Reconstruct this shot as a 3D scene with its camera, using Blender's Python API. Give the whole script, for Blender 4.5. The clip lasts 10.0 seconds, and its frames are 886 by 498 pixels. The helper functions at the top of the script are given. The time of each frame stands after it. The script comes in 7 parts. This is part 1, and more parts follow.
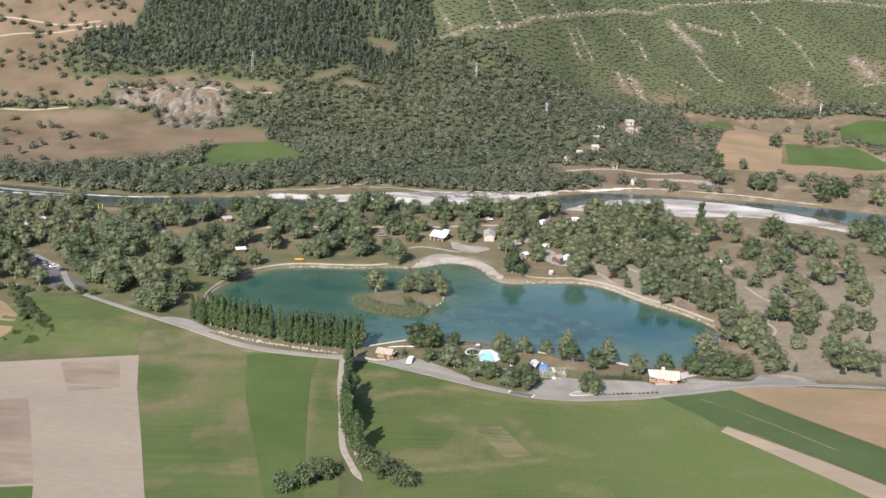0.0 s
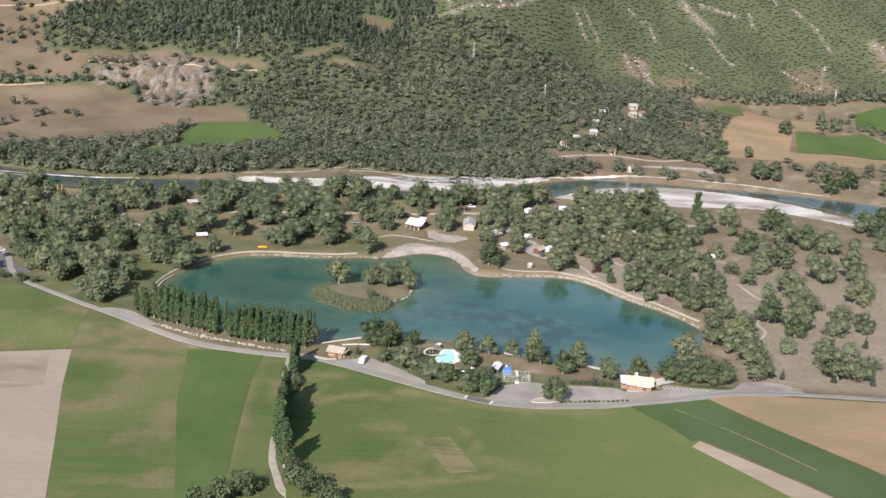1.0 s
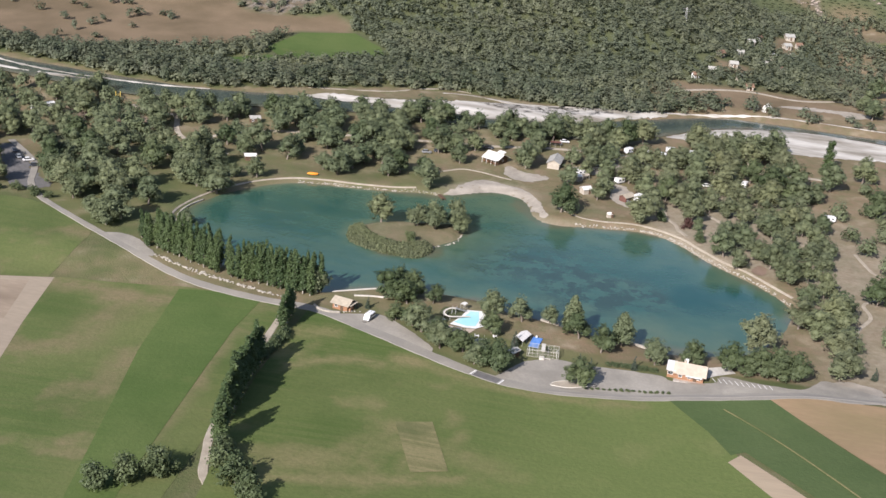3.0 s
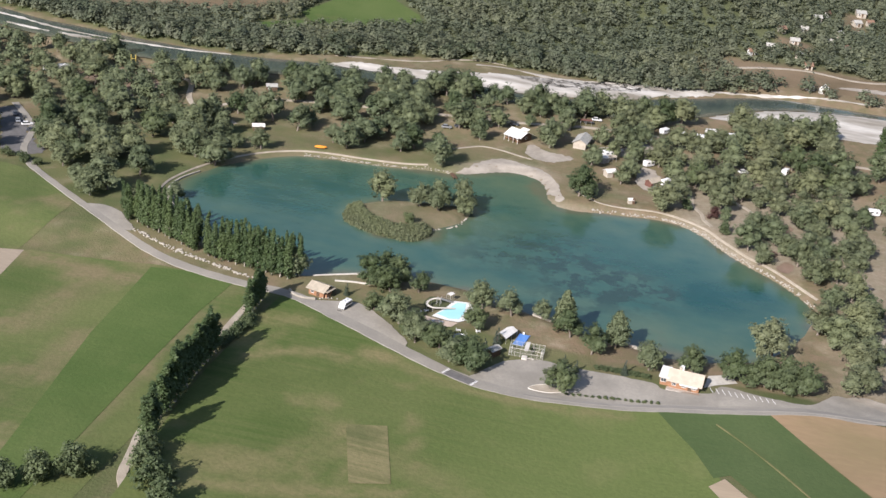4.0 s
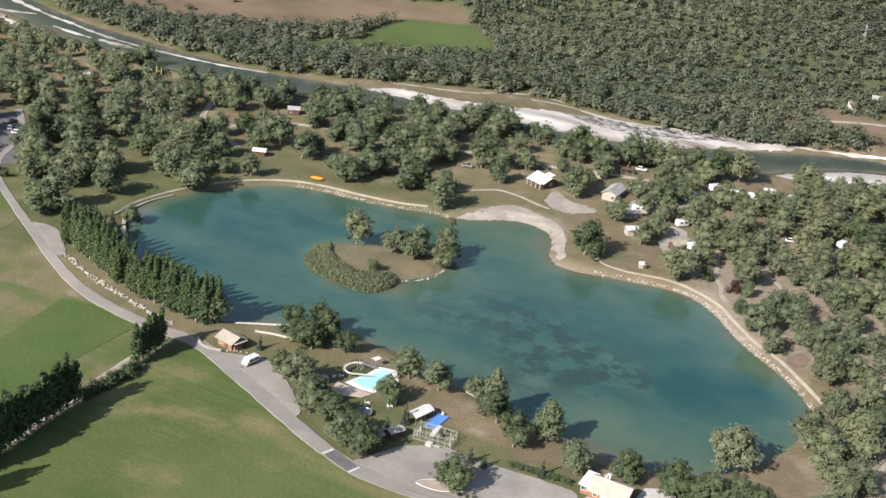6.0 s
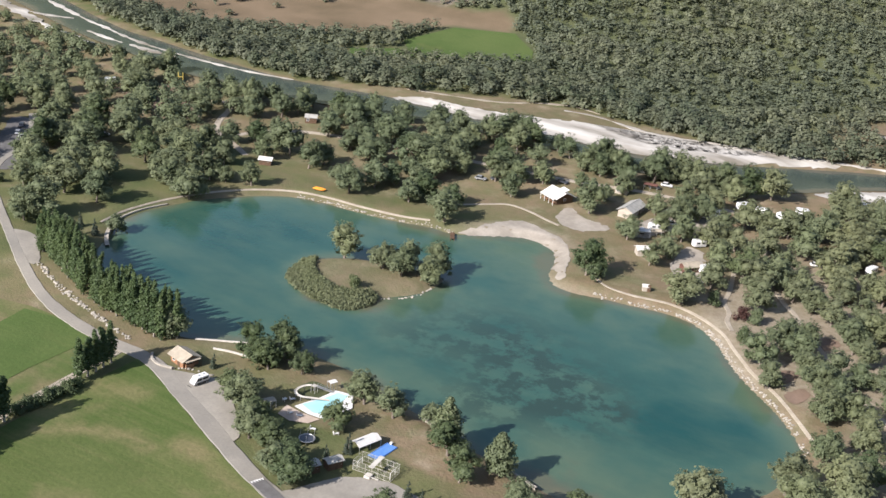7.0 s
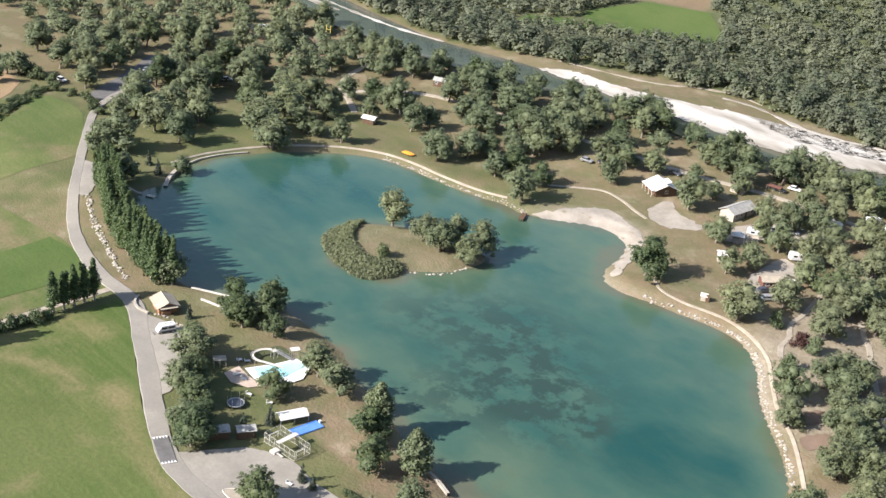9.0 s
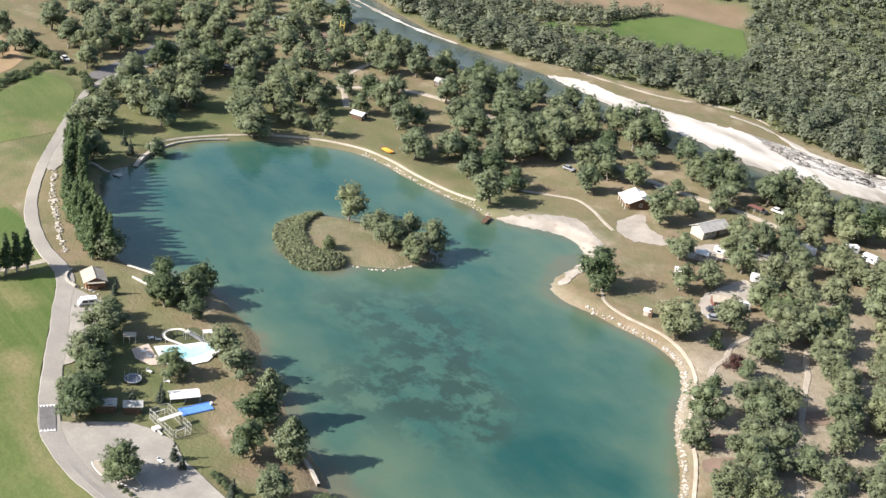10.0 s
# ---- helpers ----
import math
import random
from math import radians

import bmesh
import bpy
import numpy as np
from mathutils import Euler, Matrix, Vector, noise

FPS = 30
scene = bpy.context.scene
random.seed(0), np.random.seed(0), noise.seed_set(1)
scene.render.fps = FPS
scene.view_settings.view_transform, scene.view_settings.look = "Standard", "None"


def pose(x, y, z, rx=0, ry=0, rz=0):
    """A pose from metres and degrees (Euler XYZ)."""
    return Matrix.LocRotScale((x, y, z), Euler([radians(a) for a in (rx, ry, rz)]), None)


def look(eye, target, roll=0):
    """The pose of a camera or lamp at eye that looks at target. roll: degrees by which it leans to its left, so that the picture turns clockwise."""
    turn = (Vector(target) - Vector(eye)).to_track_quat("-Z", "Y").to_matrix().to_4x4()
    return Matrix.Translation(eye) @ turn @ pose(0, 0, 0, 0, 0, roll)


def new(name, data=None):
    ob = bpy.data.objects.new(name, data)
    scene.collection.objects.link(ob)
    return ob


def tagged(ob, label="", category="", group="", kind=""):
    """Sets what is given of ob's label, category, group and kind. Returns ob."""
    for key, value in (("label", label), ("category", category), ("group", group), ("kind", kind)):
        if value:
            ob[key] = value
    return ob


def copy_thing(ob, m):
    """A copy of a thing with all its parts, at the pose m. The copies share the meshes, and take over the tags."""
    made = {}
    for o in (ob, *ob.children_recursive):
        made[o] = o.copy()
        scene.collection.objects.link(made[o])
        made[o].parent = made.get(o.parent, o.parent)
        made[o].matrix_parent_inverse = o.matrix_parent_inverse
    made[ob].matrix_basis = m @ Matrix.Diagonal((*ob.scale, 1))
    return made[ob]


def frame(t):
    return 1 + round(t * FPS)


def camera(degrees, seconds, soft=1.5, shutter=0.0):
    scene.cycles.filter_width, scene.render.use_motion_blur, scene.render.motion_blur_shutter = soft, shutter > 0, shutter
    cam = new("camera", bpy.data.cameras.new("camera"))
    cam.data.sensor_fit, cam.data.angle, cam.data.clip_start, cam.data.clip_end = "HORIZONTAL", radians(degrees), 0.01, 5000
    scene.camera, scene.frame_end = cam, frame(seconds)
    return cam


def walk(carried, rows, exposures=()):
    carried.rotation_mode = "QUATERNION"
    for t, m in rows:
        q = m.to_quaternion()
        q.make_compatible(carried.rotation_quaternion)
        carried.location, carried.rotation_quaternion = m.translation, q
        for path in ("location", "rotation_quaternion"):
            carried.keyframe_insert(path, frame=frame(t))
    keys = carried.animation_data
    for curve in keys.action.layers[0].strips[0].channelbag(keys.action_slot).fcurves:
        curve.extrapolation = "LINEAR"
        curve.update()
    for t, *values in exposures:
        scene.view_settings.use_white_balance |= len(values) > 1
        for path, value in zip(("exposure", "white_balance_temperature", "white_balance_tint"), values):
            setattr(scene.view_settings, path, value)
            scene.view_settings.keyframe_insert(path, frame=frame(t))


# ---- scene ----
cam = camera(39.36, 10.0, 1.5)
PATH = [
    (0, (2.848, 2.293, 151.828), (2.8534, 4.2192, 151.2903), 3.31),
    (0.5, (13.489, 18.440, 149.544), (13.4776, 20.3630, 148.9927), 3.54),
    (1, (24.133, 34.491, 147.425), (24.0989, 36.4086, 146.8569), 3.90),
    (1.5, (34.751, 50.421, 145.468), (34.6753, 52.3314, 144.8799), 4.21),
    (2, (45.320, 66.210, 143.668), (45.1765, 68.1065, 143.0482), 4.65),
    (2.5, (55.823, 81.844, 142.025), (55.5905, 83.7161, 141.3596), 4.88),
    (3, (66.251, 97.312, 140.534), (65.9261, 99.1522, 139.8204), 5.03),
    (4.5, (97.112, 142.688, 136.960), (96.6024, 144.4550, 136.1730), 5.78),
    (5, (107.299, 157.483, 136.064), (106.7230, 159.2284, 135.2756), 6.18),
    (5.5, (117.476, 172.130, 135.314), (116.8268, 173.8534, 134.5352), 6.30),
    (6, (127.678, 186.646, 134.711), (126.9492, 188.3467, 133.9508), 6.64),
    (7.5, (158.878, 229.659, 133.786), (157.9137, 231.2235, 132.9964), 5.43),
    (8, (169.664, 243.923, 133.777), (168.6085, 245.4082, 132.9519), 5.33),
    (8.5, (180.755, 258.214, 133.920), (179.5951, 259.6072, 133.0745), 5.53),
    (9, (192.227, 272.577, 134.218), (190.9669, 273.8748, 133.3642), 6.38),
    (9.5, (204.165, 287.062, 134.674), (202.8357, 288.2858, 133.8163), 7.16),
    (10, (216.663, 301.725, 135.290), (215.2927, 302.9021, 134.4323), 8.07),
]
walk(cam, [(t, look(eye, target, roll)) for t, eye, target, roll in PATH],
     [(0, 0.94, 6150, 17), (2.5, 0.85, 6200, 17), (5, 0.90, 6250, 16), (8, 1.16, 6300, 15), (10, 1.46, 6350, 14)])

# ---------------------------------------------------------------- world, sun, exposure
SUN_EL, SUN_AZ = 33.0, 198.5          # degrees; azimuth clockwise from +y
world = bpy.data.worlds.new("sky_world")
scene.world = world
world.use_nodes = True
wn = world.node_tree.nodes
sky = wn.new("ShaderNodeTexSky")
sky.sky_type, sky.sun_disc = "NISHITA", False
sky.sun_elevation, sky.sun_rotation = radians(SUN_EL), radians(SUN_AZ)
sky.air_density, sky.dust_density, sky.ozone_density = 1.2, 1.5, 1.0
world.node_tree.links.new(sky.outputs[0], wn["Background"].inputs[0])
wn["Background"].inputs[1].default_value = 0.092
sun_dir = Vector((math.sin(radians(SUN_AZ)) * math.cos(radians(SUN_EL)), math.cos(radians(SUN_AZ)) * math.cos(radians(SUN_EL)), math.sin(radians(SUN_EL))))
sun = new("sun", bpy.data.lights.new("sun", "SUN"))
sun.data.energy, sun.data.angle, sun.data.color = 5.0, radians(0.55), (1.0, 0.95, 0.87)
sun.matrix_world = look(sun_dir * 900, (0, 0, 0))

# ---------------------------------------------------------------- materials
def mix_rgb(nt, fac, a, b, mode="MIX"):
    n = nt.nodes.new("ShaderNodeMix")
    n.data_type, n.blend_type, n.clamp_factor = "RGBA", mode, True
    for sock, v in ((n.inputs[0], fac), (n.inputs[6], a), (n.inputs[7], b)):
        if isinstance(v, bpy.types.NodeSocket):
            nt.links.new(v, sock)
        elif isinstance(v, (int, float)):
            sock.default_value = v
        else:
            sock.default_value = (*v, 1)
    return n.outputs[2]


def math_node(nt, op, a, b=0.0):
    n = nt.nodes.new("ShaderNodeMath")
    n.operation = op
    for sock, v in ((n.inputs[0], a), (n.inputs[1], b)):
        if isinstance(v, bpy.types.NodeSocket):
            nt.links.new(v, sock)
        else:
            sock.default_value = v
    return n.outputs[0]


def place(nt, scale=(1, 1, 1), turn=0.0):
    """World position, stretched and turned."""
    g = nt.nodes.new("ShaderNodeNewGeometry")
    m = nt.nodes.new("ShaderNodeMapping")
    m.inputs["Rotation"].default_value = (0, 0, radians(turn))
    m.inputs["Scale"].default_value = scale
    nt.links.new(g.outputs["Position"], m.inputs["Vector"])
    return m.outputs[0]


def grain(nt, vec, scale, lo=0.35, hi=0.65, detail=4.0, rough=0.55):
    """Noise between 0 and 1, with its contrast set by lo and hi."""
    n = nt.nodes.new("ShaderNodeTexNoise")
    n.inputs["Scale"].default_value, n.inputs["Detail"].default_value, n.inputs["Roughness"].default_value = scale, detail, rough
    nt.links.new(vec, n.inputs["Vector"])
    r = nt.nodes.new("ShaderNodeMapRange")
    r.inputs["From Min"].default_value, r.inputs["From Max"].default_value = lo, hi
    nt.links.new(n.outputs["Fac"], r.inputs["Value"])
    return r.outputs[0]


def attribute(nt, name):
    n = nt.nodes.new("ShaderNodeAttribute")
    n.attribute_name = name
    return n.outputs["Fac"]


def bump(nt, bsdf, height, strength=0.4, distance=0.1):
    n = nt.nodes.new("ShaderNodeBump")
    n.inputs["Strength"].default_value, n.inputs["Distance"].default_value = strength, distance
    nt.links.new(height, n.inputs["Height"])
    nt.links.new(n.outputs[0], bsdf.inputs["Normal"])


def blank(name, rough=0.85, spec=0.25, metal=0.0):
    m = bpy.data.materials.new(name)
    m.use_nodes = True
    b = m.node_tree.nodes["Principled BSDF"]
    b.inputs["Roughness"].default_value, b.inputs["Specular IOR Level"].default_value, b.inputs["Metallic"].default_value = rough, spec, metal
    return m, m.node_tree, b


def surface(name, a, b, scale, rough=0.85, spec=0.25, metal=0.0, fine=None, relief=0.3, depth=0.05, stretch=(1, 1, 1), turn=0.0, own=False):
    """Two colours mixed by coarse noise, a darker fine grain over them, and fine relief. own: grain fixed to the object."""
    m, nt, bsdf = blank(name, rough, spec, metal)
    if own:
        vec = nt.nodes.new("ShaderNodeTexCoord").outputs["Object"]
    else:
        vec = place(nt, stretch, turn)
    col = mix_rgb(nt, grain(nt, vec, scale), a, b)
    f = grain(nt, vec, fine or scale * 9, 0.3, 0.7)
    col = mix_rgb(nt, math_node(nt, "MULTIPLY", f, 0.35), col, [c * 0.55 for c in a])
    nt.links.new(col, bsdf.inputs["Base Color"])
    bump(nt, bsdf, f, relief, depth)
    return m


def leaves(name, dark, light, trans=0.25):
    """Foliage: varies from tree to tree, from clump to clump and from leaf to leaf."""
    m, nt, bsdf = blank(name, 0.6, 0.25)
    geo = nt.nodes.new("ShaderNodeNewGeometry")
    info = nt.nodes.new("ShaderNodeObjectInfo")
    col = mix_rgb(nt, math_node(nt, "ADD", math_node(nt, "MULTIPLY", geo.outputs["Random Per Island"], 0.32), 0.36), dark, light)
    col = mix_rgb(nt, math_node(nt, "MULTIPLY", info.outputs["Random"], 0.55), col, [light[0] * 1.04, light[1] * 1.0, light[2] * 0.85])
    other = math_node(nt, "FRACT", math_node(nt, "MULTIPLY", info.outputs["Random"], 7.31))
    col = mix_rgb(nt, math_node(nt, "MULTIPLY", math_node(nt, "POWER", other, 2.0), 0.8), col, [dark[0] * 0.62, dark[1] * 0.72, dark[2] * 0.66])
    col = mix_rgb(nt, grain(nt, place(nt), 0.09, 0.4, 0.7), col, [dark[0] * 1.2, dark[1] * 1.12, dark[2] * 1.2])
    col = mix_rgb(nt, math_node(nt, "MULTIPLY", grain(nt, place(nt), 0.018, 0.42, 0.6), 0.6), col, [dark[0] * 0.95, dark[1] * 1.0, dark[2] * 1.05])
    nt.links.new(col, bsdf.inputs["Base Color"])
    t = nt.nodes.new("ShaderNodeBsdfTranslucent")
    nt.links.new(col, t.inputs["Color"])
    mx = nt.nodes.new("ShaderNodeMixShader")
    mx.inputs[0].default_value = trans
    nt.links.new(bsdf.outputs[0], mx.inputs[1])
    nt.links.new(t.outputs[0], mx.inputs[2])
    nt.links.new(mx.outputs[0], nt.nodes["Material Output"].inputs["Surface"])
    return m


def ground_material():
    m, nt, bsdf = blank("ground_earth", 0.95, 0.1)
    v = place(nt)
    dry = mix_rgb(nt, grain(nt, v, 0.035), (0.198, 0.145, 0.096), (0.140, 0.105, 0.068))
    dry = mix_rgb(nt, grain(nt, v, 0.22, 0.45, 0.7), dry, (0.123, 0.102, 0.057))
    dry = mix_rgb(nt, math_node(nt, "MULTIPLY", grain(nt, v, 0.11, 0.52, 0.66, 5, 0.6), 0.8), dry, (0.262, 0.212, 0.150))
    dry = mix_rgb(nt, math_node(nt, "MULTIPLY", grain(nt, v, 0.3, 0.5, 0.7, 5, 0.6), 0.5), dry, (0.100, 0.105, 0.046))
    green = mix_rgb(nt, grain(nt, v, 0.05), (0.060, 0.078, 0.029), (0.102, 0.108, 0.046))
    col = mix_rgb(nt, math_node(nt, "ADD", attribute(nt, "green"), math_node(nt, "MULTIPLY", math_node(nt, "SUBTRACT", grain(nt, v, 0.12), 0.5), 0.5)), dry, green)
    sand = mix_rgb(nt, grain(nt, v, 0.5), (0.300, 0.262, 0.203), (0.220, 0.186, 0.138))
    col = mix_rgb(nt, attribute(nt, "sand"), col, sand)
    umber = mix_rgb(nt, grain(nt, v, 0.03, 0.4, 0.65, 5), (0.165, 0.121, 0.079), (0.104, 0.078, 0.048))
    col = mix_rgb(nt, attribute(nt, "brown"), col, umber)
    col = mix_rgb(nt, attribute(nt, "scrub"), col, mix_rgb(nt, grain(nt, v, 0.35, 0.35, 0.65), (0.053, 0.067, 0.032), (0.072, 0.085, 0.042)))
    rock = mix_rgb(nt, grain(nt, place(nt, (1, 1, 0.4)), 0.3, 0.4, 0.6), (0.250, 0.203, 0.166), (0.098, 0.082, 0.067))
    grey = mix_rgb(nt, grain(nt, place(nt, (1, 0.5, 0.25)), 0.35, 0.4, 0.6, 6, 0.65), (0.205, 0.180, 0.155), (0.058, 0.052, 0.043))
    rock = mix_rgb(nt, attribute(nt, "brown"), rock, grey)
    scar = math_node(nt, "MULTIPLY", attribute(nt, "rock"), grain(nt, v, 0.16, 0.40, 0.54, 6, 0.65))
    col = mix_rgb(nt, scar, col, rock)
    f = grain(nt, v, 1.6, 0.3, 0.7)
    col = mix_rgb(nt, math_node(nt, "MULTIPLY", f, 0.3), col, (0.09, 0.08, 0.045))
    nt.links.new(col, bsdf.inputs["Base Color"])
    bump(nt, bsdf, f, 0.5, 0.15)
    return m


def meadow_material(name, lush, pale, bare, stripe_turn, stripe_scale, stripes=0.3, bare_lo=0.6):
    """Mown grass: broad patches, mowing lines and worn places."""
    m, nt, bsdf = blank(name, 0.9, 0.15)
    v = place(nt)
    col = mix_rgb(nt, grain(nt, v, 0.022, 0.4, 0.62), lush, pale)
    lines = grain(nt, place(nt, (0.02, 1, 1), stripe_turn), stripe_scale, 0.4, 0.62, 2)
    col = mix_rgb(nt, math_node(nt, "MULTIPLY", lines, stripes), col, pale)
    col = mix_rgb(nt, math_node(nt, "MULTIPLY", grain(nt, v, 0.05, bare_lo, bare_lo + 0.14), 0.8), col, bare)
    worn = grain(nt, place(nt, (0.06, 1, 1), stripe_turn + 37), stripe_scale * 1.6, 0.52, 0.72, 4, 0.6)
    col = mix_rgb(nt, math_node(nt, "MULTIPLY", worn, 0.4 * stripes), col, bare)
    lush_spots = grain(nt, v, 0.03, 0.5, 0.66, 5, 0.6)
    col = mix_rgb(nt, math_node(nt, "MULTIPLY", lush_spots, 0.55), col, [c * 0.85 for c in lush])
    col = mix_rgb(nt, math_node(nt, "MULTIPLY", attribute(nt, "dry"), 0.75), col, [c * 1.25 for c in pale])
    trodden = math_node(nt, "MULTIPLY", attribute(nt, "worn"), grain(nt, v, 0.35, 0.2, 0.5, 4))
    col = mix_rgb(nt, trodden, col, bare)
    f = grain(nt, v, 1.1, 0.3, 0.7)
    col = mix_rgb(nt, math_node(nt, "MULTIPLY", f, 0.28), col, [c * 0.6 for c in lush])
    nt.links.new(col, bsdf.inputs["Base Color"])
    bump(nt, bsdf, f, 0.5, 0.1)
    return m


def water_material(name, deep, mid, shallow, bed, weed):
    """Clear lake water: its colour follows the depth below it and the weed on the bed."""
    m, nt, bsdf = blank(name, 0.09, 0.5)
    bsdf.inputs["IOR"].default_value = 1.33
    v = place(nt)
    wob = math_node(nt, "MULTIPLY", math_node(nt, "SUBTRACT", grain(nt, v, 0.06), 0.5), 0.26)
    d = math_node(nt, "ADD", attribute(nt, "depth"), wob)
    ramp = nt.nodes.new("ShaderNodeValToRGB")
    cr = ramp.color_ramp
    cr.elements[0].position, cr.elements[0].color = 0.0, (*bed, 1)
    cr.elements[1].position, cr.elements[1].color = 0.95, (*deep, 1)
    e = cr.elements.new(0.16)
    e.color = (*shallow, 1)
    e = cr.elements.new(0.5)
    e.color = (*mid, 1)
    nt.links.new(d, ramp.inputs[0])
    streak = grain(nt, place(nt, (0.45, 1, 1), 20), 0.055, 0.42, 0.68, 5, 0.6)
    col = mix_rgb(nt, math_node(nt, "MULTIPLY", streak, 0.5), ramp.outputs[0], shallow)
    dim = grain(nt, place(nt, (0.6, 1, 1), -25), 0.08, 0.5, 0.68, 5, 0.6)
    col = mix_rgb(nt, math_node(nt, "MULTIPLY", dim, 0.3), col, deep)
    w = math_node(nt, "MULTIPLY", attribute(nt, "weed"), grain(nt, v, 0.13, 0.45, 0.53, 8, 0.68))
    col = mix_rgb(nt, w, col, weed)
    nt.links.new(col, bsdf.inputs["Base Color"])
    rip = math_node(nt, "ADD", grain(nt, place(nt, (1, 0.6, 1), 30), 0.9, 0.2, 0.8, 3), math_node(nt, "MULTIPLY", grain(nt, v, 0.15, 0.2, 0.8, 2), 1.5))
    bump(nt, bsdf, rip, 0.25, 0.12)
    return m


MAT = {
    "ground": ground_material(),
    "lake": water_material("lake_water", (0.009, 0.048, 0.041), (0.027, 0.071, 0.054), (0.062, 0.098, 0.063), (0.090, 0.090, 0.057), (0.020, 0.041, 0.031)),
    "river": water_material("river_water", (0.033, 0.045, 0.041), (0.041, 0.056, 0.049), (0.061, 0.074, 0.061), (0.115, 0.107, 0.082), (0.041, 0.066, 0.066)),
    "road": surface("pale_asphalt", (0.250, 0.230, 0.194), (0.198, 0.184, 0.158), 0.12, fine=2.0),
    "worn": surface("worn_asphalt", (0.176, 0.166, 0.148), (0.215, 0.200, 0.174), 0.35, fine=1.4, stretch=(0.3, 1, 1), turn=17),
    "gravel": surface("gravel_lot", (0.275, 0.253, 0.214), (0.194, 0.178, 0.150), 0.13, fine=1.6),
    "earth": surface("bare_red_earth", (0.196, 0.138, 0.102), (0.140, 0.102, 0.072), 0.15, fine=1.6),
    "ploughed": surface("ploughed_soil", (0.262, 0.208, 0.152), (0.176, 0.136, 0.096), 0.11, fine=1.2, stretch=(0.3, 1, 1), turn=80),
    "furrow": meadow_material("hay_rows", (0.088, 0.096, 0.036), (0.176, 0.154, 0.076), (0.075, 0.088, 0.033), -66, 0.9, 1.0, 0.5),
    "path": surface("sandy_path", (0.330, 0.290, 0.228), (0.255, 0.218, 0.168), 0.4, fine=2.5),
    "bar": surface("river_gravel", (0.510, 0.482, 0.432), (0.170, 0.148, 0.112), 0.10, fine=0.9, stretch=(0.35, 1, 1), turn=-14),
    "beach": surface("beach_gravel", (0.315, 0.283, 0.236), (0.222, 0.196, 0.160), 0.25, fine=2.2),
    "sand": surface("beach_sand", (0.315, 0.276, 0.212), (0.235, 0.203, 0.153), 0.3, fine=2.0),
    "meadow": meadow_material("mown_meadow", (0.056, 0.086, 0.021), (0.092, 0.112, 0.036), (0.168, 0.144, 0.070), 60, 0.5, 0.55, 0.54),
    "crop": meadow_material("lush_field", (0.054, 0.088, 0.022), (0.078, 0.106, 0.032), (0.112, 0.118, 0.044), 80, 0.4, 0.3, 0.64),
    "pasture": meadow_material("pale_pasture", (0.064, 0.092, 0.026), (0.102, 0.116, 0.042), (0.160, 0.128, 0.072), 80, 0.4, 0.45, 0.52),
    "crop_dark": meadow_material("dark_crop", (0.054, 0.082, 0.028), (0.070, 0.096, 0.036), (0.095, 0.102, 0.042), 130, 0.4, 0.3, 0.64),
    "straw": surface("straw_soil", (0.330, 0.262, 0.180), (0.262, 0.205, 0.140), 0.05, fine=0.9, stretch=(0.15, 1, 1), turn=-46),
    "scree": surface("pale_scree", (0.300, 0.250, 0.208), (0.195, 0.160, 0.132), 0.2, fine=1.5),
    "tilled": surface("tilled_soil", (0.276, 0.228, 0.168), (0.248, 0.202, 0.150), 0.03, fine=0.9, stretch=(0.3, 1, 1), turn=80),
    "stubble": surface("stubble_field", (0.272, 0.182, 0.108), (0.190, 0.146, 0.074), 0.06, fine=0.9, stretch=(0.4, 1, 1), turn=35),
    "bark": surface("grey_bark", (0.20, 0.17, 0.14), (0.11, 0.09, 0.075), 1.5, own=True),
    "pale_bark": surface("pale_poplar_bark", (0.36, 0.33, 0.28), (0.20, 0.18, 0.15), 1.5, own=True),
    "leaf": leaves("ash_leaves", (0.104, 0.128, 0.066), (0.205, 0.230, 0.128), 0.34),
    "leaf_camp": leaves("olive_leaves", (0.112, 0.131, 0.069), (0.220, 0.236, 0.131), 0.36),
    "leaf_bush": leaves("bush_leaves", (0.068, 0.092, 0.042), (0.142, 0.170, 0.082), 0.34),
    "leaf_red": leaves("copper_leaves", (0.060, 0.030, 0.026), (0.115, 0.060, 0.045), 0.3),
    "leaf_poplar": leaves("poplar_leaves", (0.056, 0.086, 0.034), (0.120, 0.164, 0.066), 0.35),
    # needles lightened a little, with haze over the far wood in their colour
    "leaf_pine": leaves("conifer_needles", (0.040, 0.054, 0.036), (0.078, 0.096, 0.060), 0.15),
    # greyed and lifted: the distance haze is put into the leaf colour
    "leaf_far": leaves("hazed_hillside_leaves", (0.098, 0.113, 0.070), (0.180, 0.194, 0.122), 0.38),
    "leaf_hill": leaves("scrub_leaves", (0.068, 0.086, 0.042), (0.104, 0.122, 0.060), 0.4),
    "reed": leaves("reeds", (0.098, 0.116, 0.060), (0.165, 0.182, 0.098)),
}

# ---------------------------------------------------------------- the lie of the land
def sstep(a, b, v):
    t = np.clip((np.asarray(v, float) - a) / (b - a), 0, 1)
    return t * t * (3 - 2 * t)


def soft(v, k):
    return k * np.logaddexp(0, np.asarray(v, float) / k)


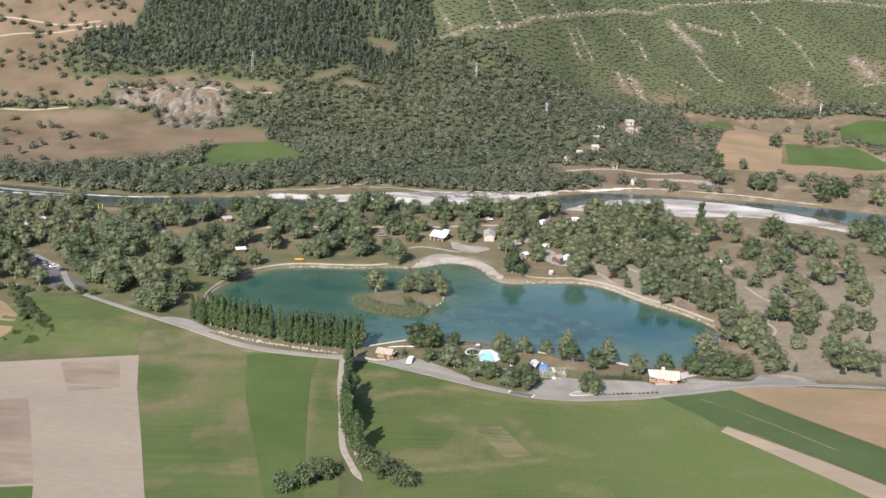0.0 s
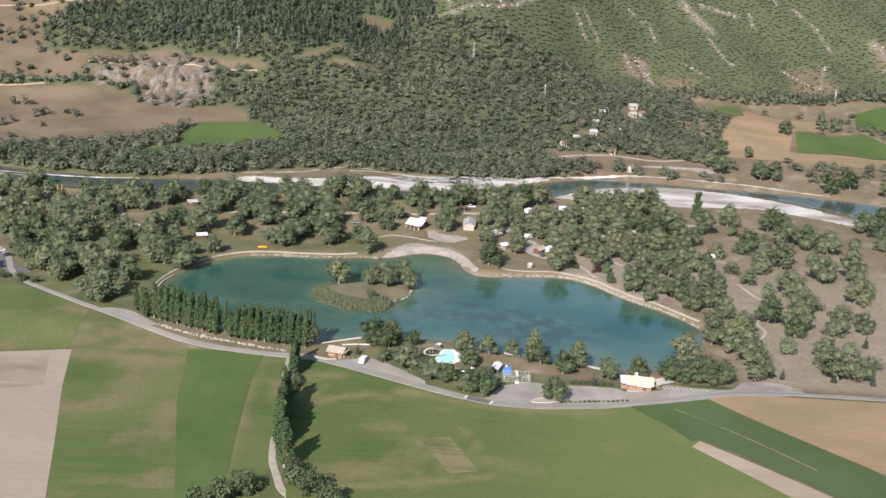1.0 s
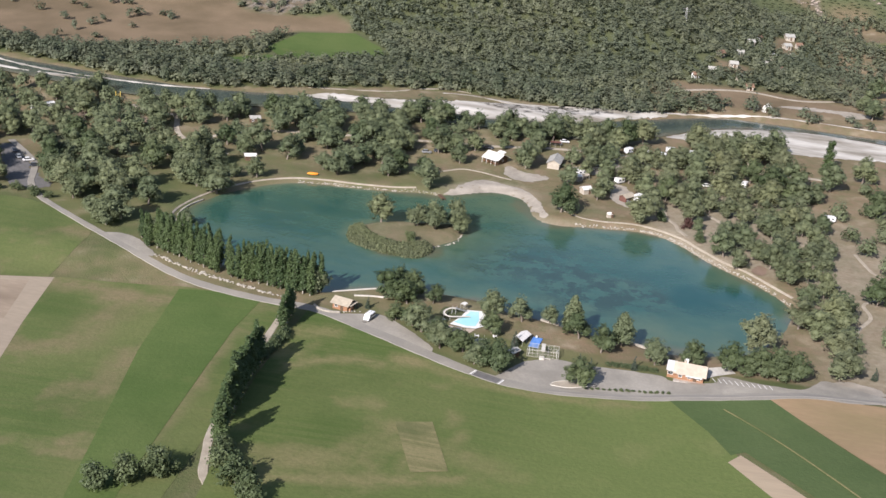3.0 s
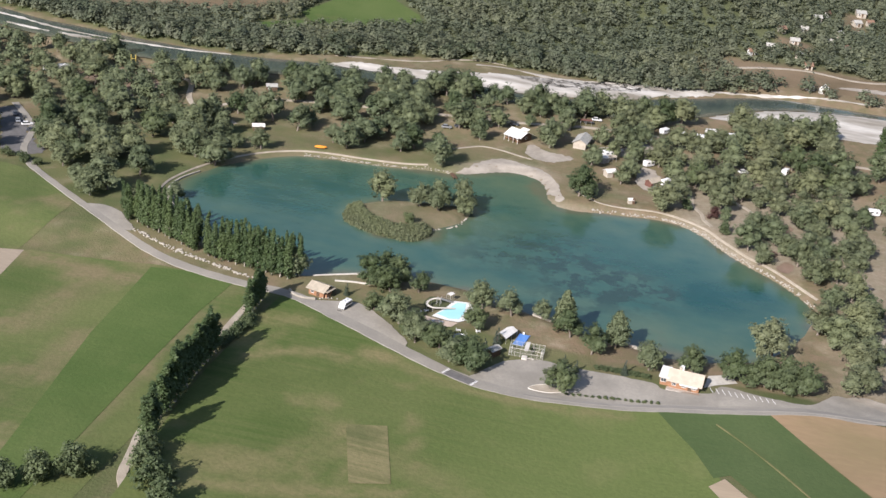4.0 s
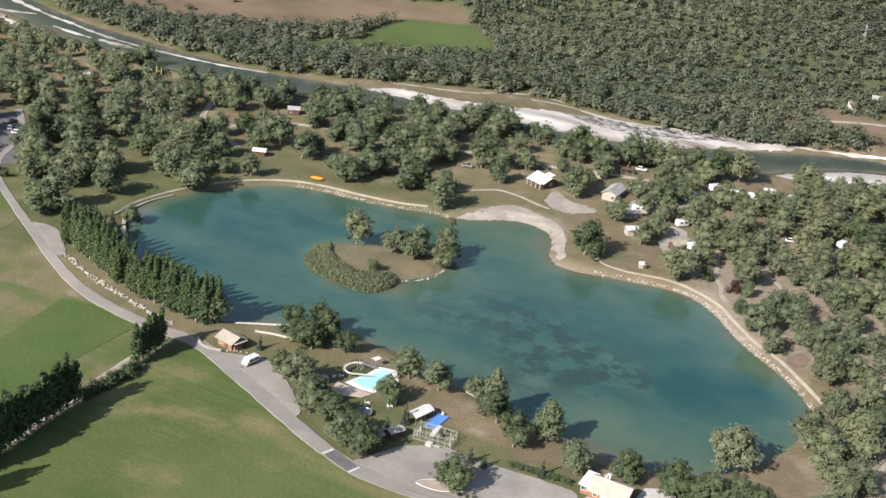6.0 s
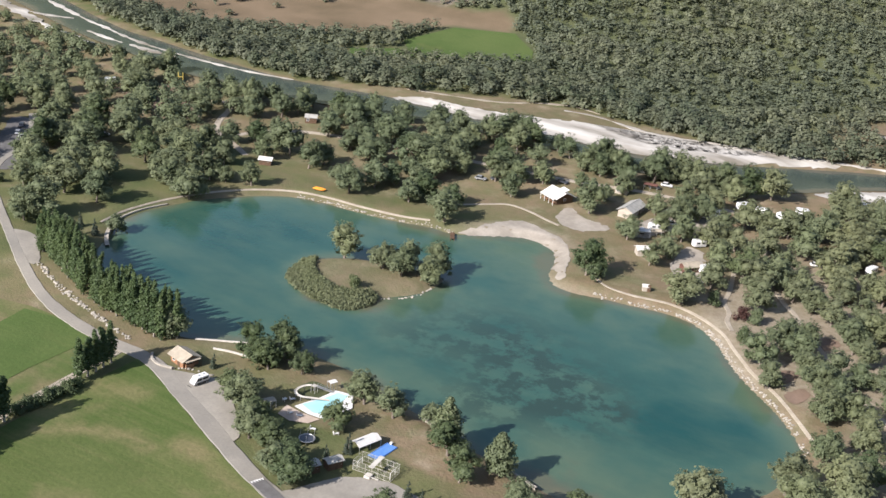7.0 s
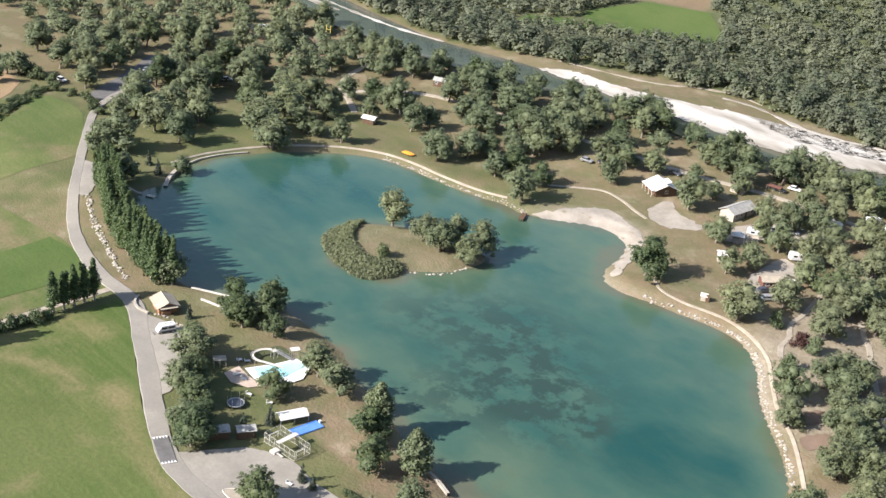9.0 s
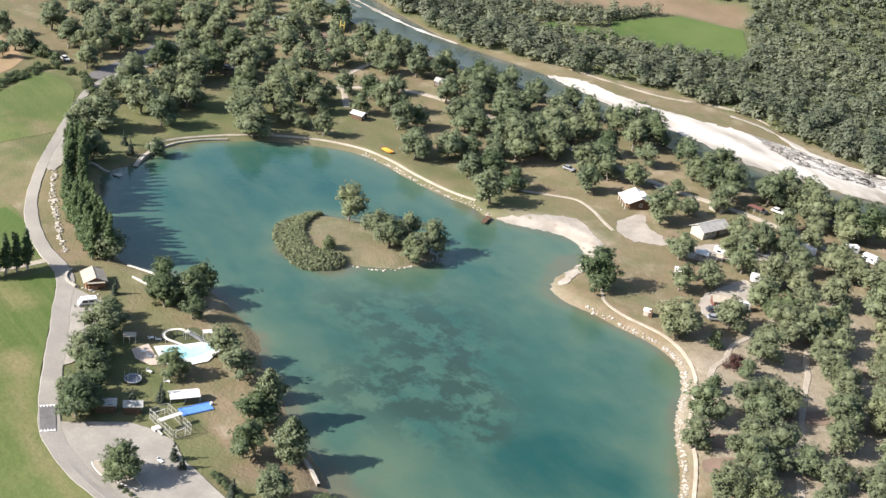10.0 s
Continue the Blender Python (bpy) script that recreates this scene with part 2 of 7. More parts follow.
def spline(pts, step=2.0, closed=False):
    """A smooth line through the points, sampled about every step metres."""
    p = [np.array(q, float) for q in pts]
    n = len(p)
    out = []
    for i in range(n if closed else n - 1):
        a, b, c, d = (p[(i + k) % n] if closed else p[min(max(i + k, 0), n - 1)] for k in (-1, 0, 1, 2))
        for s in np.linspace(0, 1, max(2, int(np.linalg.norm(c - b) / step) + 1), endpoint=False):
            out.append(0.5 * (2 * b + (c - a) * s + (2 * a - 5 * b + 4 * c - d) * s ** 2 + (3 * b - a - 3 * c + d) * s ** 3))
    if not closed:
        out.append(p[-1])
    return np.array(out)


def inside_distance(poly, x, y, reach=30.0):
    """Signed distance to the outline: positive inside; no finer than -reach far outside."""
    x, y = np.asarray(x, float), np.asarray(y, float)
    (x0, y0), (x1, y1) = poly.min(0) - reach, poly.max(0) + reach
    near = (x > x0) & (x < x1) & (y > y0) & (y < y1)
    out = np.full(x.shape, -reach)
    if near.any():
        px, py = x[near], y[near]
        best, odd = np.full(px.shape, 1e9), np.zeros(px.shape, bool)
        for a, b in zip(poly, np.roll(poly, -1, 0)):
            ex, ey = b - a
            t = np.minimum(np.maximum(((px - a[0]) * ex + (py - a[1]) * ey) / (ex * ex + ey * ey + 1e-9), 0), 1)
            best = np.minimum(best, (px - a[0] - t * ex) ** 2 + (py - a[1] - t * ey) ** 2)
            if b[1] != a[1]:
                odd ^= ((a[1] > py) != (b[1] > py)) & (px < (b[0] - a[0]) * (py - a[1]) / (b[1] - a[1]) + a[0])
        best = np.sqrt(best)
        out[near] = np.where(odd, best, -best)
    return out


LAKE = spline([(-72, 428), (-75, 436), (-77, 442), (-83, 452), (-84, 461), (-82, 471), (-79, 480), (-75, 487), (-69, 495.5), (-61, 502), (-50, 505), (-40, 505.5), (-28, 507.5),
               (-17, 511), (-10, 511), (-3, 516), (5, 522.5), (12, 523.5), (18.8, 520), (22.5, 513), (24.5, 505), (29, 499), (35, 497.5), (42.5, 499.6), (51.5, 501.2), (61, 503),
               (69, 501.2), (76.8, 494.4), (84.5, 484.2), (92, 476.5), (98.5, 470.5), (104.8, 463.2), (109, 456), (110, 448), (106, 432), (97, 416), (84, 409.5), (74, 407.5), (66, 410), (53, 412),
               (41, 416), (28, 419), (20, 423), (2, 424), (-7, 422), (-18, 415), (-25, 411.5), (-37, 414), (-50, 418), (-60, 422)], 2, True)
ISLAND = spline([(-23, 453), (-28, 461), (-29, 468), (-23, 475), (-16, 479), (-4, 482), (3, 483), (6, 477), (5, 469), (0, 461), (0, 456), (-2, 451), (-11, 449), (-18, 450)], 2, True)
RIVER_SOUTH = [(-700, 700), (-420, 640), (-243, 584), (-200, 574), (-170, 568), (-146, 568), (-124, 572), (-109, 574), (-77, 586), (-42, 594), (-5, 597), (23, 598), (45, 606),
               (62, 622), (80, 644), (101, 659), (133, 667), (164, 665), (191, 652), (216, 634), (250, 608), (420, 560), (800, 520)]
RIVER_NORTH = [(800, 580), (420, 610), (246, 657), (221, 665), (182, 672), (135, 674), (97, 673), (78, 664), (61, 651), (45, 638), (30, 626), (8, 614), (-11, 612),
               (-33, 611), (-55, 606), (-85, 603), (-95, 601), (-108, 597), (-127, 591), (-146, 590), (-175, 592), (-205, 596), (-243, 604), (-420, 668), (-700, 740)]
RIVER = np.concatenate([spline(RIVER_SOUTH, 6), spline(RIVER_NORTH, 6)])


def river_level(x, y=0.0):
    return np.clip(4.0 - 0.015 * np.asarray(x, float), 1.8, 6)


def land(x, y):
    """Height of the ground without lake and river beds."""
    x, y = np.asarray(x, float), np.asarray(y, float)
    z = 1.5 + np.clip(0.02 * (365 - y), 0, 6) + sstep(-45, 15, x) * np.clip(0.035 * (375 - y), 0, 4)
    z = z + 1.7 * sstep(70, 120, x) * sstep(404, 386, y) - 2.3 * sstep(-30, -85, x) * sstep(418, 394, y)
    z = z + (river_level(x) - 0.7) * sstep(525, 610, y) + 3 * sstep(650, 720, y)
    slope = np.interp(x, [-400, -110, -25, 40, 110, 170], [0.45, 0.42, 0.25, 0.22, 0.08, 0.02])
    # both rises are cut off above the visible slopes so the lake mirrors more sky
    z = z + slope * np.minimum(soft(y - 728, 10), 425)
    foot = np.interp(x, [-200, -60, 20, 150, 400], [960, 920, 885, 935, 945])
    z = z + np.minimum(0.42 * soft(y - foot, 12), 130)
    z = z + 0.35 * soft(-y - 400, 80) + 0.3 * soft(np.abs(x) - 900, 80) * sstep(900, 500, y)
    wild = sstep(725, 800, y)
    z = z + wild * (2.2 * np.sin(x * 0.043 + 0.6 * np.sin(y * 0.03)) + 1.6 * np.sin(x * 0.017 + y * 0.05) + 1.0 * np.sin(x * 0.11 + y * 0.04))
    pit = np.exp(-(((x + 168) / 34) ** 2 + ((y - 764) / 22) ** 2))
    z = z + pit * (5 * np.tanh((y - 762) / 9) + 1.6 * np.sin(x * 0.5 + np.sin(y * 0.4)) * np.sin(y * 0.45 + x * 0.11))
    return z


def ground_height(x, y):
    z = land(x, y)
    lake = np.minimum(inside_distance(LAKE, x, y), -inside_distance(ISLAND, x, y))
    z = z + (-0.25 - z) * sstep(-4.5, 0.8, lake)
    z = z - 3.5 * sstep(0.5, 16, lake)
    riv = inside_distance(RIVER, x, y)
    lvl = river_level(x)
    z = z + (lvl - 0.3 - z) * sstep(-7, 0.5, riv) - 1.2 * sstep(0.5, 6, riv)
    return z


def gz(x, y):
    return float(ground_height(np.array([x]), np.array([y]))[0])


def part(name, bm, material, parent=None, label=""):
    """Links a bmesh as one mesh object under a thing or a part."""
    me = bpy.data.meshes.new(name)
    bm.to_mesh(me)
    bm.free()
    return part_mesh(name, me, material, parent, label)


def part_mesh(name, me, material, parent=None, label=""):
    if material and not me.materials:
        me.materials.append(MAT[material] if isinstance(material, str) else material)
    ob = new(name, me)
    if parent:
        ob.parent = parent
    if label:
        ob["label"] = label
    return ob


def mesh_from(name, verts, faces, smooth=False, **attrs):
    me = bpy.data.meshes.new(name)
    me.from_pydata([tuple(v) for v in np.asarray(verts, float).tolist()], [], np.asarray(faces).tolist() if isinstance(faces, np.ndarray) else faces)
    for k, v in attrs.items():
        a = me.attributes.new(k, "FLOAT", "POINT")
        a.data.foreach_set("value", np.asarray(v, np.float32))
    if smooth:
        me.polygons.foreach_set("use_smooth", np.ones(len(me.polygons), bool))
    me.update()
    return me


def grid_faces(nx, ny):
    i = (np.arange(ny - 1)[:, None] * nx + np.arange(nx - 1)[None, :]).ravel()
    return np.stack([i, i + 1, i + nx + 1, i + nx], 1)


def spread(lo, hi, mid_lo, mid_hi, out_step):
    """Growing steps outside the middle stretch."""
    left, right, s = [mid_lo], [mid_hi], out_step
    while left[-1] > lo:
        left.append(left[-1] - s)
        s *= 1.22
    s = out_step
    while right[-1] < hi:
        right.append(right[-1] + s)
        s *= 1.22
    return np.array(left[1:][::-1]), np.array(right[1:])


ax, bx = spread(-3400, 3400, -345, 402, 5)
gx = np.concatenate([ax, np.arange(-345, -126, 3), np.arange(-126, 126, 2.0), np.arange(126, 403, 3), bx])
ay, by = spread(-2600, 3600, 270, 1150, 7)
gy = np.concatenate([ay, np.arange(270, 398, 3), np.arange(398, 535, 2.0), np.arange(535, 730, 3), np.arange(730, 1151, 3.5), by])
GX, GY = (a.ravel() for a in np.meshgrid(gx, gy))
GZ = ground_height(GX, GY)
BLOB = lambda x, y, cx, cy, rx, ry: np.exp(-(((x - cx) / rx) ** 2 + ((y - cy) / ry) ** 2))
lake_d = inside_distance(LAKE, GX, GY)
isle_d = inside_distance(ISLAND, GX, GY)


def line_distance(pts, x, y):
    best = np.full(x.shape, 1e9)
    for a, c in zip(pts, pts[1:]):
        ex, ey = c[0] - a[0], c[1] - a[1]
        t = np.clip(((x - a[0]) * ex + (y - a[1]) * ey) / (ex * ex + ey * ey), 0, 1)
        best = np.minimum(best, np.hypot(x - a[0] - t * ex, y - a[1] - t * ey))
    return best


# bare ground on the hills: gullies and cuttings, each with its half width
SCARS = [([(-25, 901), (3, 908), (36, 920), (67, 962), (96, 999), (123, 1041), (144, 1058), (185, 1081), (222, 1098), (264, 1112), (299, 1115), (400, 1124)], 1.9), ([(29, 950), (33, 932), (40, 925)], 1.3), ([(46, 962), (58, 948)], 1.2),
         ([(76, 993), (86, 990)], 1.8), ([(93, 982), (97, 971), (103, 958)], 1.5), ([(101, 989), (107, 976), (112, 965)], 1.5), ([(141, 1028), (150, 1017)], 1.2), ([(154, 1023), (158, 995)], 1.8), ([(42, 909), (46, 896)], 0.9), ([(51, 906), (59, 892)], 0.9)]
SCARS += [
         ([(185, 1060), (197, 1037), (206, 1021)], 4.5), ([(202, 1057), (228, 1054)], 4), ([(202, 1012), (208, 990), (215, 975)], 1.5), ([(260, 1092), (264, 1073)], 1.6), ([(277, 1066), (290, 1043), (298, 1014)], 1.7),
         ([(132, 962), (139, 940)], 3.2), ([(145, 964), (151, 934)], 3.6), ([(178, 967), (194, 954)], 1.0), ([(255, 982), (278, 957)], 0.9), ([(289, 993), (278, 957)], 1.1), ([(331, 1021), (343, 997)], 5),
         ([(332, 987), (351, 994)], 1.2), ([(-7, 939), (2, 916)], 1.6), ([(302, 942), (334, 962)], 1.3), ([(-60, 875), (-40, 879)], 1.6), ([(240, 1056), (242, 1037)], 1.4)]
BROWN_MEADOW = np.array([(-380, 760), (-265, 738), (-246, 742), (-201, 751), (-181, 753), (-163, 734), (-129, 734), (-117, 741), (-105, 731), (-103, 719), (-127, 712), (-138, 697), (-155, 672), (-176, 657), (-212, 637), (-250, 634), (-380, 650)], float)
QUARRY = np.array([(-206, 768), (-185, 772), (-173, 785), (-139, 785), (-134, 765), (-132, 745), (-146, 734), (-163, 737), (-179, 760), (-200, 754)], float)
BARE_TOP = np.array([(-420, 752), (-265, 748), (-214, 756), (-208, 775), (-212, 782), (-238, 782), (-250, 806), (-240, 830), (-212, 842), (-212, 900), (-330, 930), (-420, 930)], float)
CLEARINGS = [np.array(p, float) for p in ([(-93, 792), (-79, 810), (-64, 829), (-60, 826), (-75, 806)], [(-72, 800), (-66, 808), (-40, 812), (-36, 803)], [(-60, 878), (-54, 892), (-36, 892), (-38, 878)], [(-212, 786), (-170, 796), (-108, 786), (-100, 778), (-138, 780), (-205, 776)],
                                          [(66, 704), (66, 716), (118, 722), (150, 716), (165, 700), (120, 688), (80, 690)], [(86, 748), (86, 764), (104, 768), (104, 750)], [(118, 822), (120, 846), (132, 850), (131, 812)])]
GAP = {"bare": [BROWN_MEADOW, QUARRY, BARE_TOP] + CLEARINGS}
THIN = [np.array(q, float) for q in ([(155, 910), (157, 950), (172, 956), (186, 948), (186, 926)], [(256, 945), (256, 984), (289, 995), (295, 949)], [(326, 1024), (358, 1023), (350, 991), (328, 989)], [(126, 936), (128, 966), (152, 966), (154, 932)])]
scar = np.zeros_like(GX)
for pts, half in SCARS:
    scar = np.maximum(scar, 0.9 * sstep(0.8 * half + 1.5, 0.8 * half - 2.0, line_distance(pts, GX, GY)))
brown = np.zeros_like(GX)
for f in GAP["bare"]:
    brown = np.maximum(brown, sstep(-4, 4, inside_distance(f, GX, GY)))
for f in THIN:
    brown = np.maximum(brown, 0.75 * sstep(-9, 9, inside_distance(f, GX, GY)))
dry_valley = np.maximum(sstep(130, 158, GX) * sstep(655, 680, GY) * sstep(945, 925, GY), sstep(40, 66, GX) * sstep(740, 708, GY) * sstep(650, 660, GY))
RIVER_N_Y = lambda x: np.interp(x, [-700, -420, -243, -175, -127, -95, -57, -31, 40, 61, 97, 135, 246, 420], [740, 668, 604, 592, 591, 612, 634, 643, 646, 654, 676, 678, 662, 615])
green = np.where(GY > np.minimum(655, RIVER_N_Y(GX) + 3), 0.9, 0.34 - 0.22 * sstep(10, 50, GX))
green = np.where(GY < 398, 0.9, green)
green = green * (1 - 0.95 * brown) - 0.95 * dry_valley
green = green + 0.6 * BLOB(GX, GY, -95, 440, 24, 60) + 0.5 * BLOB(GX, GY, -140, 440, 25, 22) + 0.3 * BLOB(GX, GY, -110, 480, 30, 30) + 0.35 * BLOB(GX, GY, 2, 404, 22, 8) + 0.5 * BLOB(GX, GY, 33, 394, 14, 5) + 0.4 * BLOB(GX, GY, 47, 392, 8, 6) - 0.6 * BLOB(GX, GY, 60, 398, 9, 6) - 0.4 * BLOB(GX, GY, 80, 402, 14, 5) + 0.3 * BLOB(GX, GY, -70, 515, 60, 12) + 0.35 * BLOB(GX, GY, -20, 522, 25, 10) + 0.3 * BLOB(GX, GY, 40, 515, 12, 8)
sand = sstep(-4, -1, lake_d) * (0.1 + 0.5 * BLOB(GX, GY, 28, 500, 12, 8)) + 1.1 * sstep(-10, -4, lake_d) * BLOB(GX, GY, 6, 525, 17, 9)
green = np.where(isle_d > 0, 0.5, green)
sand = sand + 0.65 * sstep(58, 75, GX) * sstep(128, 112, GX) * sstep(470, 482, GY) * sstep(575, 550, GY) + 0.5 * sstep(110, 124, GX) * sstep(396, 404, GY) * sstep(570, 500, GY)
sand = np.maximum(sand, 0.25 * sstep(-2.0, 0, isle_d) * sstep(2.5, 0, isle_d))
rock = np.maximum(sstep(-5, 3, inside_distance(QUARRY, GX, GY)), scar)
# the scrub tone also darkens the ground in the gaps between the far trees
ground = part_mesh("ground", mesh_from("ground", np.stack([GX, GY, GZ], 1), grid_faces(len(gx), len(gy)), True, scrub=np.clip(sstep(-8, 8, GY - np.interp(GX, [-200, 20, 80, 150, 400], [885, 885, 875, 928, 938])) * (1 - brown) + 0.8 * sstep(652, 672, GY) * (1 - brown) * (1 - dry_valley) * sstep(900, 860, GY), 0, 1), brown=brown, green=np.clip(green, 0, 1), sand=np.clip(sand, 0, 1), rock=np.clip(rock, 0, 1)), "ground")
tagged(ground, "dry grassy valley floor rising to wooded mountain slopes", "ground", kind="structure")


def sheet(name, outline, height, lift, material, label, step=4.0, category="field", smooth_edge=0, attrs=None, ragged=0.0):
    """A patch of ground cover draped over the land."""
    pts = spline(outline, smooth_edge, True) if smooth_edge else np.array(outline, float)
    if ragged:
        rng = np.random.default_rng(len(outline) * 7 + int(abs(pts[0, 0])))
        pts = pts + rng.normal(size=pts.shape) * ragged
    bm = bmesh.new()
    bm.faces.new([bm.verts.new((x, y, 0)) for x, y in pts])
    bmesh.ops.triangulate(bm, faces=bm.faces[:])
    (x0, y0), (x1, y1) = pts.min(0), pts.max(0)
    for axis, lo, hi in ((0, x0, x1), (1, y0, y1)):
        for c in np.arange(lo + step, hi, step):
            co, no = ((c, 0, 0), (1, 0, 0)) if axis == 0 else ((0, c, 0), (0, 1, 0))
            bmesh.ops.bisect_plane(bm, geom=bm.verts[:] + bm.edges[:] + bm.faces[:], plane_co=co, plane_no=no)
    bmesh.ops.triangulate(bm, faces=bm.faces[:])
    bmesh.ops.remove_doubles(bm, verts=bm.verts[:], dist=0.02)
    for fc in bm.faces:
        fc.normal_update()
        if fc.normal.z < 0:
            fc.normal_flip()
    me = bpy.data.meshes.new(name)
    bm.to_mesh(me)
    bm.free()
    co = np.empty(len(me.vertices) * 3)
    me.vertices.foreach_get("co", co)
    co = co.reshape(-1, 3)
    co[:, 2] = height(co[:, 0], co[:, 1]) + lift
    me.vertices.foreach_set("co", co.ravel())
    for k, f in (attrs or {}).items():
        a = me.attributes.new(k, "FLOAT", "POINT")
        a.data.foreach_set("value", np.asarray(f(co[:, 0], co[:, 1]), np.float32))
    me.polygons.foreach_set("use_smooth", np.ones(len(me.polygons), bool))
    ob = part_mesh(name, me, material)
    return tagged(ob, label, category, kind="structure")


def ribbon(name, line, width, lift, material, label, category="road"):
    """A strip of road or path along a smooth line, draped on the land."""
    p = spline(line, 2.0)
    d = np.gradient(p, axis=0)
    n = np.stack([-d[:, 1], d[:, 0]], 1) / np.linalg.norm(d, axis=1)[:, None]
    w = np.interp(np.arange(len(p)), np.linspace(0, len(p) - 1, len(width)), width) if isinstance(width, (list, tuple)) else np.full(len(p), width)
    amp = 0.35 if category == "gravel bank" else 0.03
    wob = 1 + amp * np.sin(np.arange(len(p)) * 1.7) + amp * np.sin(np.arange(len(p)) * 0.37 + 1) + amp * np.sin(np.arange(len(p)) * 0.83 + 2)
    rows = []
    for k in (-0.5, -0.45, 0.0, 0.45, 0.5):
        q = p + n * (w * wob * k)[:, None]
        g = ground_height(q[:, 0], q[:, 1])
        g = np.maximum(g, river_level(q[:, 0]) - 0.06) if category == "gravel bank" else g
        rows.append(np.column_stack([q, g + (lift if abs(k) < 0.5 else lift - 0.12)]))
    v = np.concatenate(rows)
    return tagged(part_mesh(name, mesh_from(name, v, grid_faces(len(p), 5)[:, ::-1]), material), label, category, kind="structure")


# ---------------------------------------------------------------- water
def lake_depth(x, y):
    d = np.minimum(inside_distance(LAKE, x, y), -inside_distance(ISLAND, x, y))
    deep = 0.42 * sstep(-0.5, 7, d) + 0.14 * sstep(6, 26, d)
    deep = deep + 0.42 * sstep(1.15, 0.75, np.hypot((x - 88) / 14, (y - 450) / 15)) + 0.25 * BLOB(x, y, -50, 470, 26, 24) + 0.12 * BLOB(x, y, -45, 440, 30, 14)
    deep = deep - 0.22 * BLOB(x, y, 16, 512, 14, 14) - 0.12 * BLOB(x, y, 58, 428, 20, 12) - 0.26 * BLOB(x, y, 76, 416, 15, 8)
    return np.clip(deep, 0, 1)


def lake_weed(x, y):
    return np.clip(1.6 * BLOB(x, y, 54, 444, 16, 13) + 0.9 * BLOB(x, y, 34, 460, 18, 13) + 0.5 * BLOB(x, y, 44, 427, 9, 7) + 1.2 * BLOB(x, y, 69.5, 445.5, 4, 4) + 0.5 * BLOB(x, y, 18, 447, 10, 8), 0, 1)


flat = lambda level: (lambda x, y: np.zeros_like(x) + level)
sheet("lake_water", [tuple(p) for p in LAKE * 1.0 + (LAKE - LAKE.mean(0)) * 0.012], flat(0.0), 0.0, "lake", "turquoise bathing lake with dark weed patches", 2.5, "lake", attrs={"depth": lake_depth, "weed": lake_weed})
def river_sheet():
    """The water between the two banks, row by row across the stream."""
    south, north = spline(RIVER_SOUTH, 6), spline(RIVER_NORTH[::-1], 6)
    rows = []
    for bank in (south, north):
        run = np.concatenate([[0], np.cumsum(np.hypot(*np.diff(bank, axis=0).T))])
        at = np.linspace(0, run[-1], 260)
        rows.append(np.stack([np.interp(at, run, bank[:, 0]), np.interp(at, run, bank[:, 1])], 1))
    p = np.concatenate([rows[0] * (1 - f) + rows[1] * f for f in np.linspace(-0.04, 1.04, 15)])
    me = mesh_from("river_water", np.column_stack([p, river_level(p[:, 0])]), grid_faces(260, 15), True, depth=0.7 * sstep(0, 9, inside_distance(RIVER, p[:, 0], p[:, 1])), weed=0.0 * p[:, 0])
    tagged(part_mesh("river_water", me, "river"), "grey-green mountain river between gravel banks", "river", kind="structure")


river_sheet()
bank_height = lambda x, y: np.maximum(ground_height(x, y), river_level(x) + 0.02)

# ---------------------------------------------------------------- fields, roads and gravel
FIELDS = [
    ("pasture", [(-97.6, 393.2), (-94.9, 395.2), (-60.3, 399.5), (-36.0, 398.1), (-28, 396), (-24.6, 360), (-21.5, 322), (-18, 262), (-61.4, 263.4), (-74.7, 312.4), (-91.0, 364.1)], "pale green mown meadow beside the tilled field"),
    ("pasture", [(-152.4, 391.2), (-131.3, 389.7), (-98.2, 391.2), (-100, 422), (-102, 428.5), (-109, 434), (-123, 440.5), (-130, 444), (-137, 445), (-148, 443), (-150, 440), (-133, 419), (-128.9, 407.1), (-136.3, 395.2)], "pale green mown meadow beside the lake road"),
    ("tilled", [(-204.0, 360.1), (-138.3, 381.1), (-96.5, 394.2), (-89.7, 364.7), (-79.0, 326.7), (-69.3, 291.0), (-63.1, 269.5), (-204.0, 266.2)], "wide bare tilled soil field, pale brown"),
    ("stubble", [(-264.4, 391.7), (-149.4, 391.7), (-144.1, 406.7), (-146.5, 421), (-156, 434), (-164, 441), (-180, 442), (-260, 442)], "dry stubble field with an orange tint"),
    ("ploughed", [(-119.7, 383.7), (-101.8, 389.7), (-95.2, 365.0), (-110.0, 359.5)], "rougher darker patch of ploughed soil"),
    ("ploughed", [(-128.3, 349.8), (-119.9, 352.3), (-111.6, 330.0), (-99.2, 295.0), (-192.9, 272.3), (-203.5, 325.8)], "ploughed plot of darker brown soil"),
    ("crop", [(-98.8, 293.4), (-92.7, 272.1), (-192.9, 266.0), (-192.9, 271.0)], "small green crop plot"),
    ("crop", [(-60.6, 397.7), (-50.1, 398.4), (-36.0, 396.3), (-36.4, 377.1), (-34.5, 352.1), (-31.3, 318.4), (-25.7, 262), (-31.0, 262.0), (-38.4, 289.2), (-47.6, 329.3), (-54.3, 357.3)], "lush green strip field"),
]
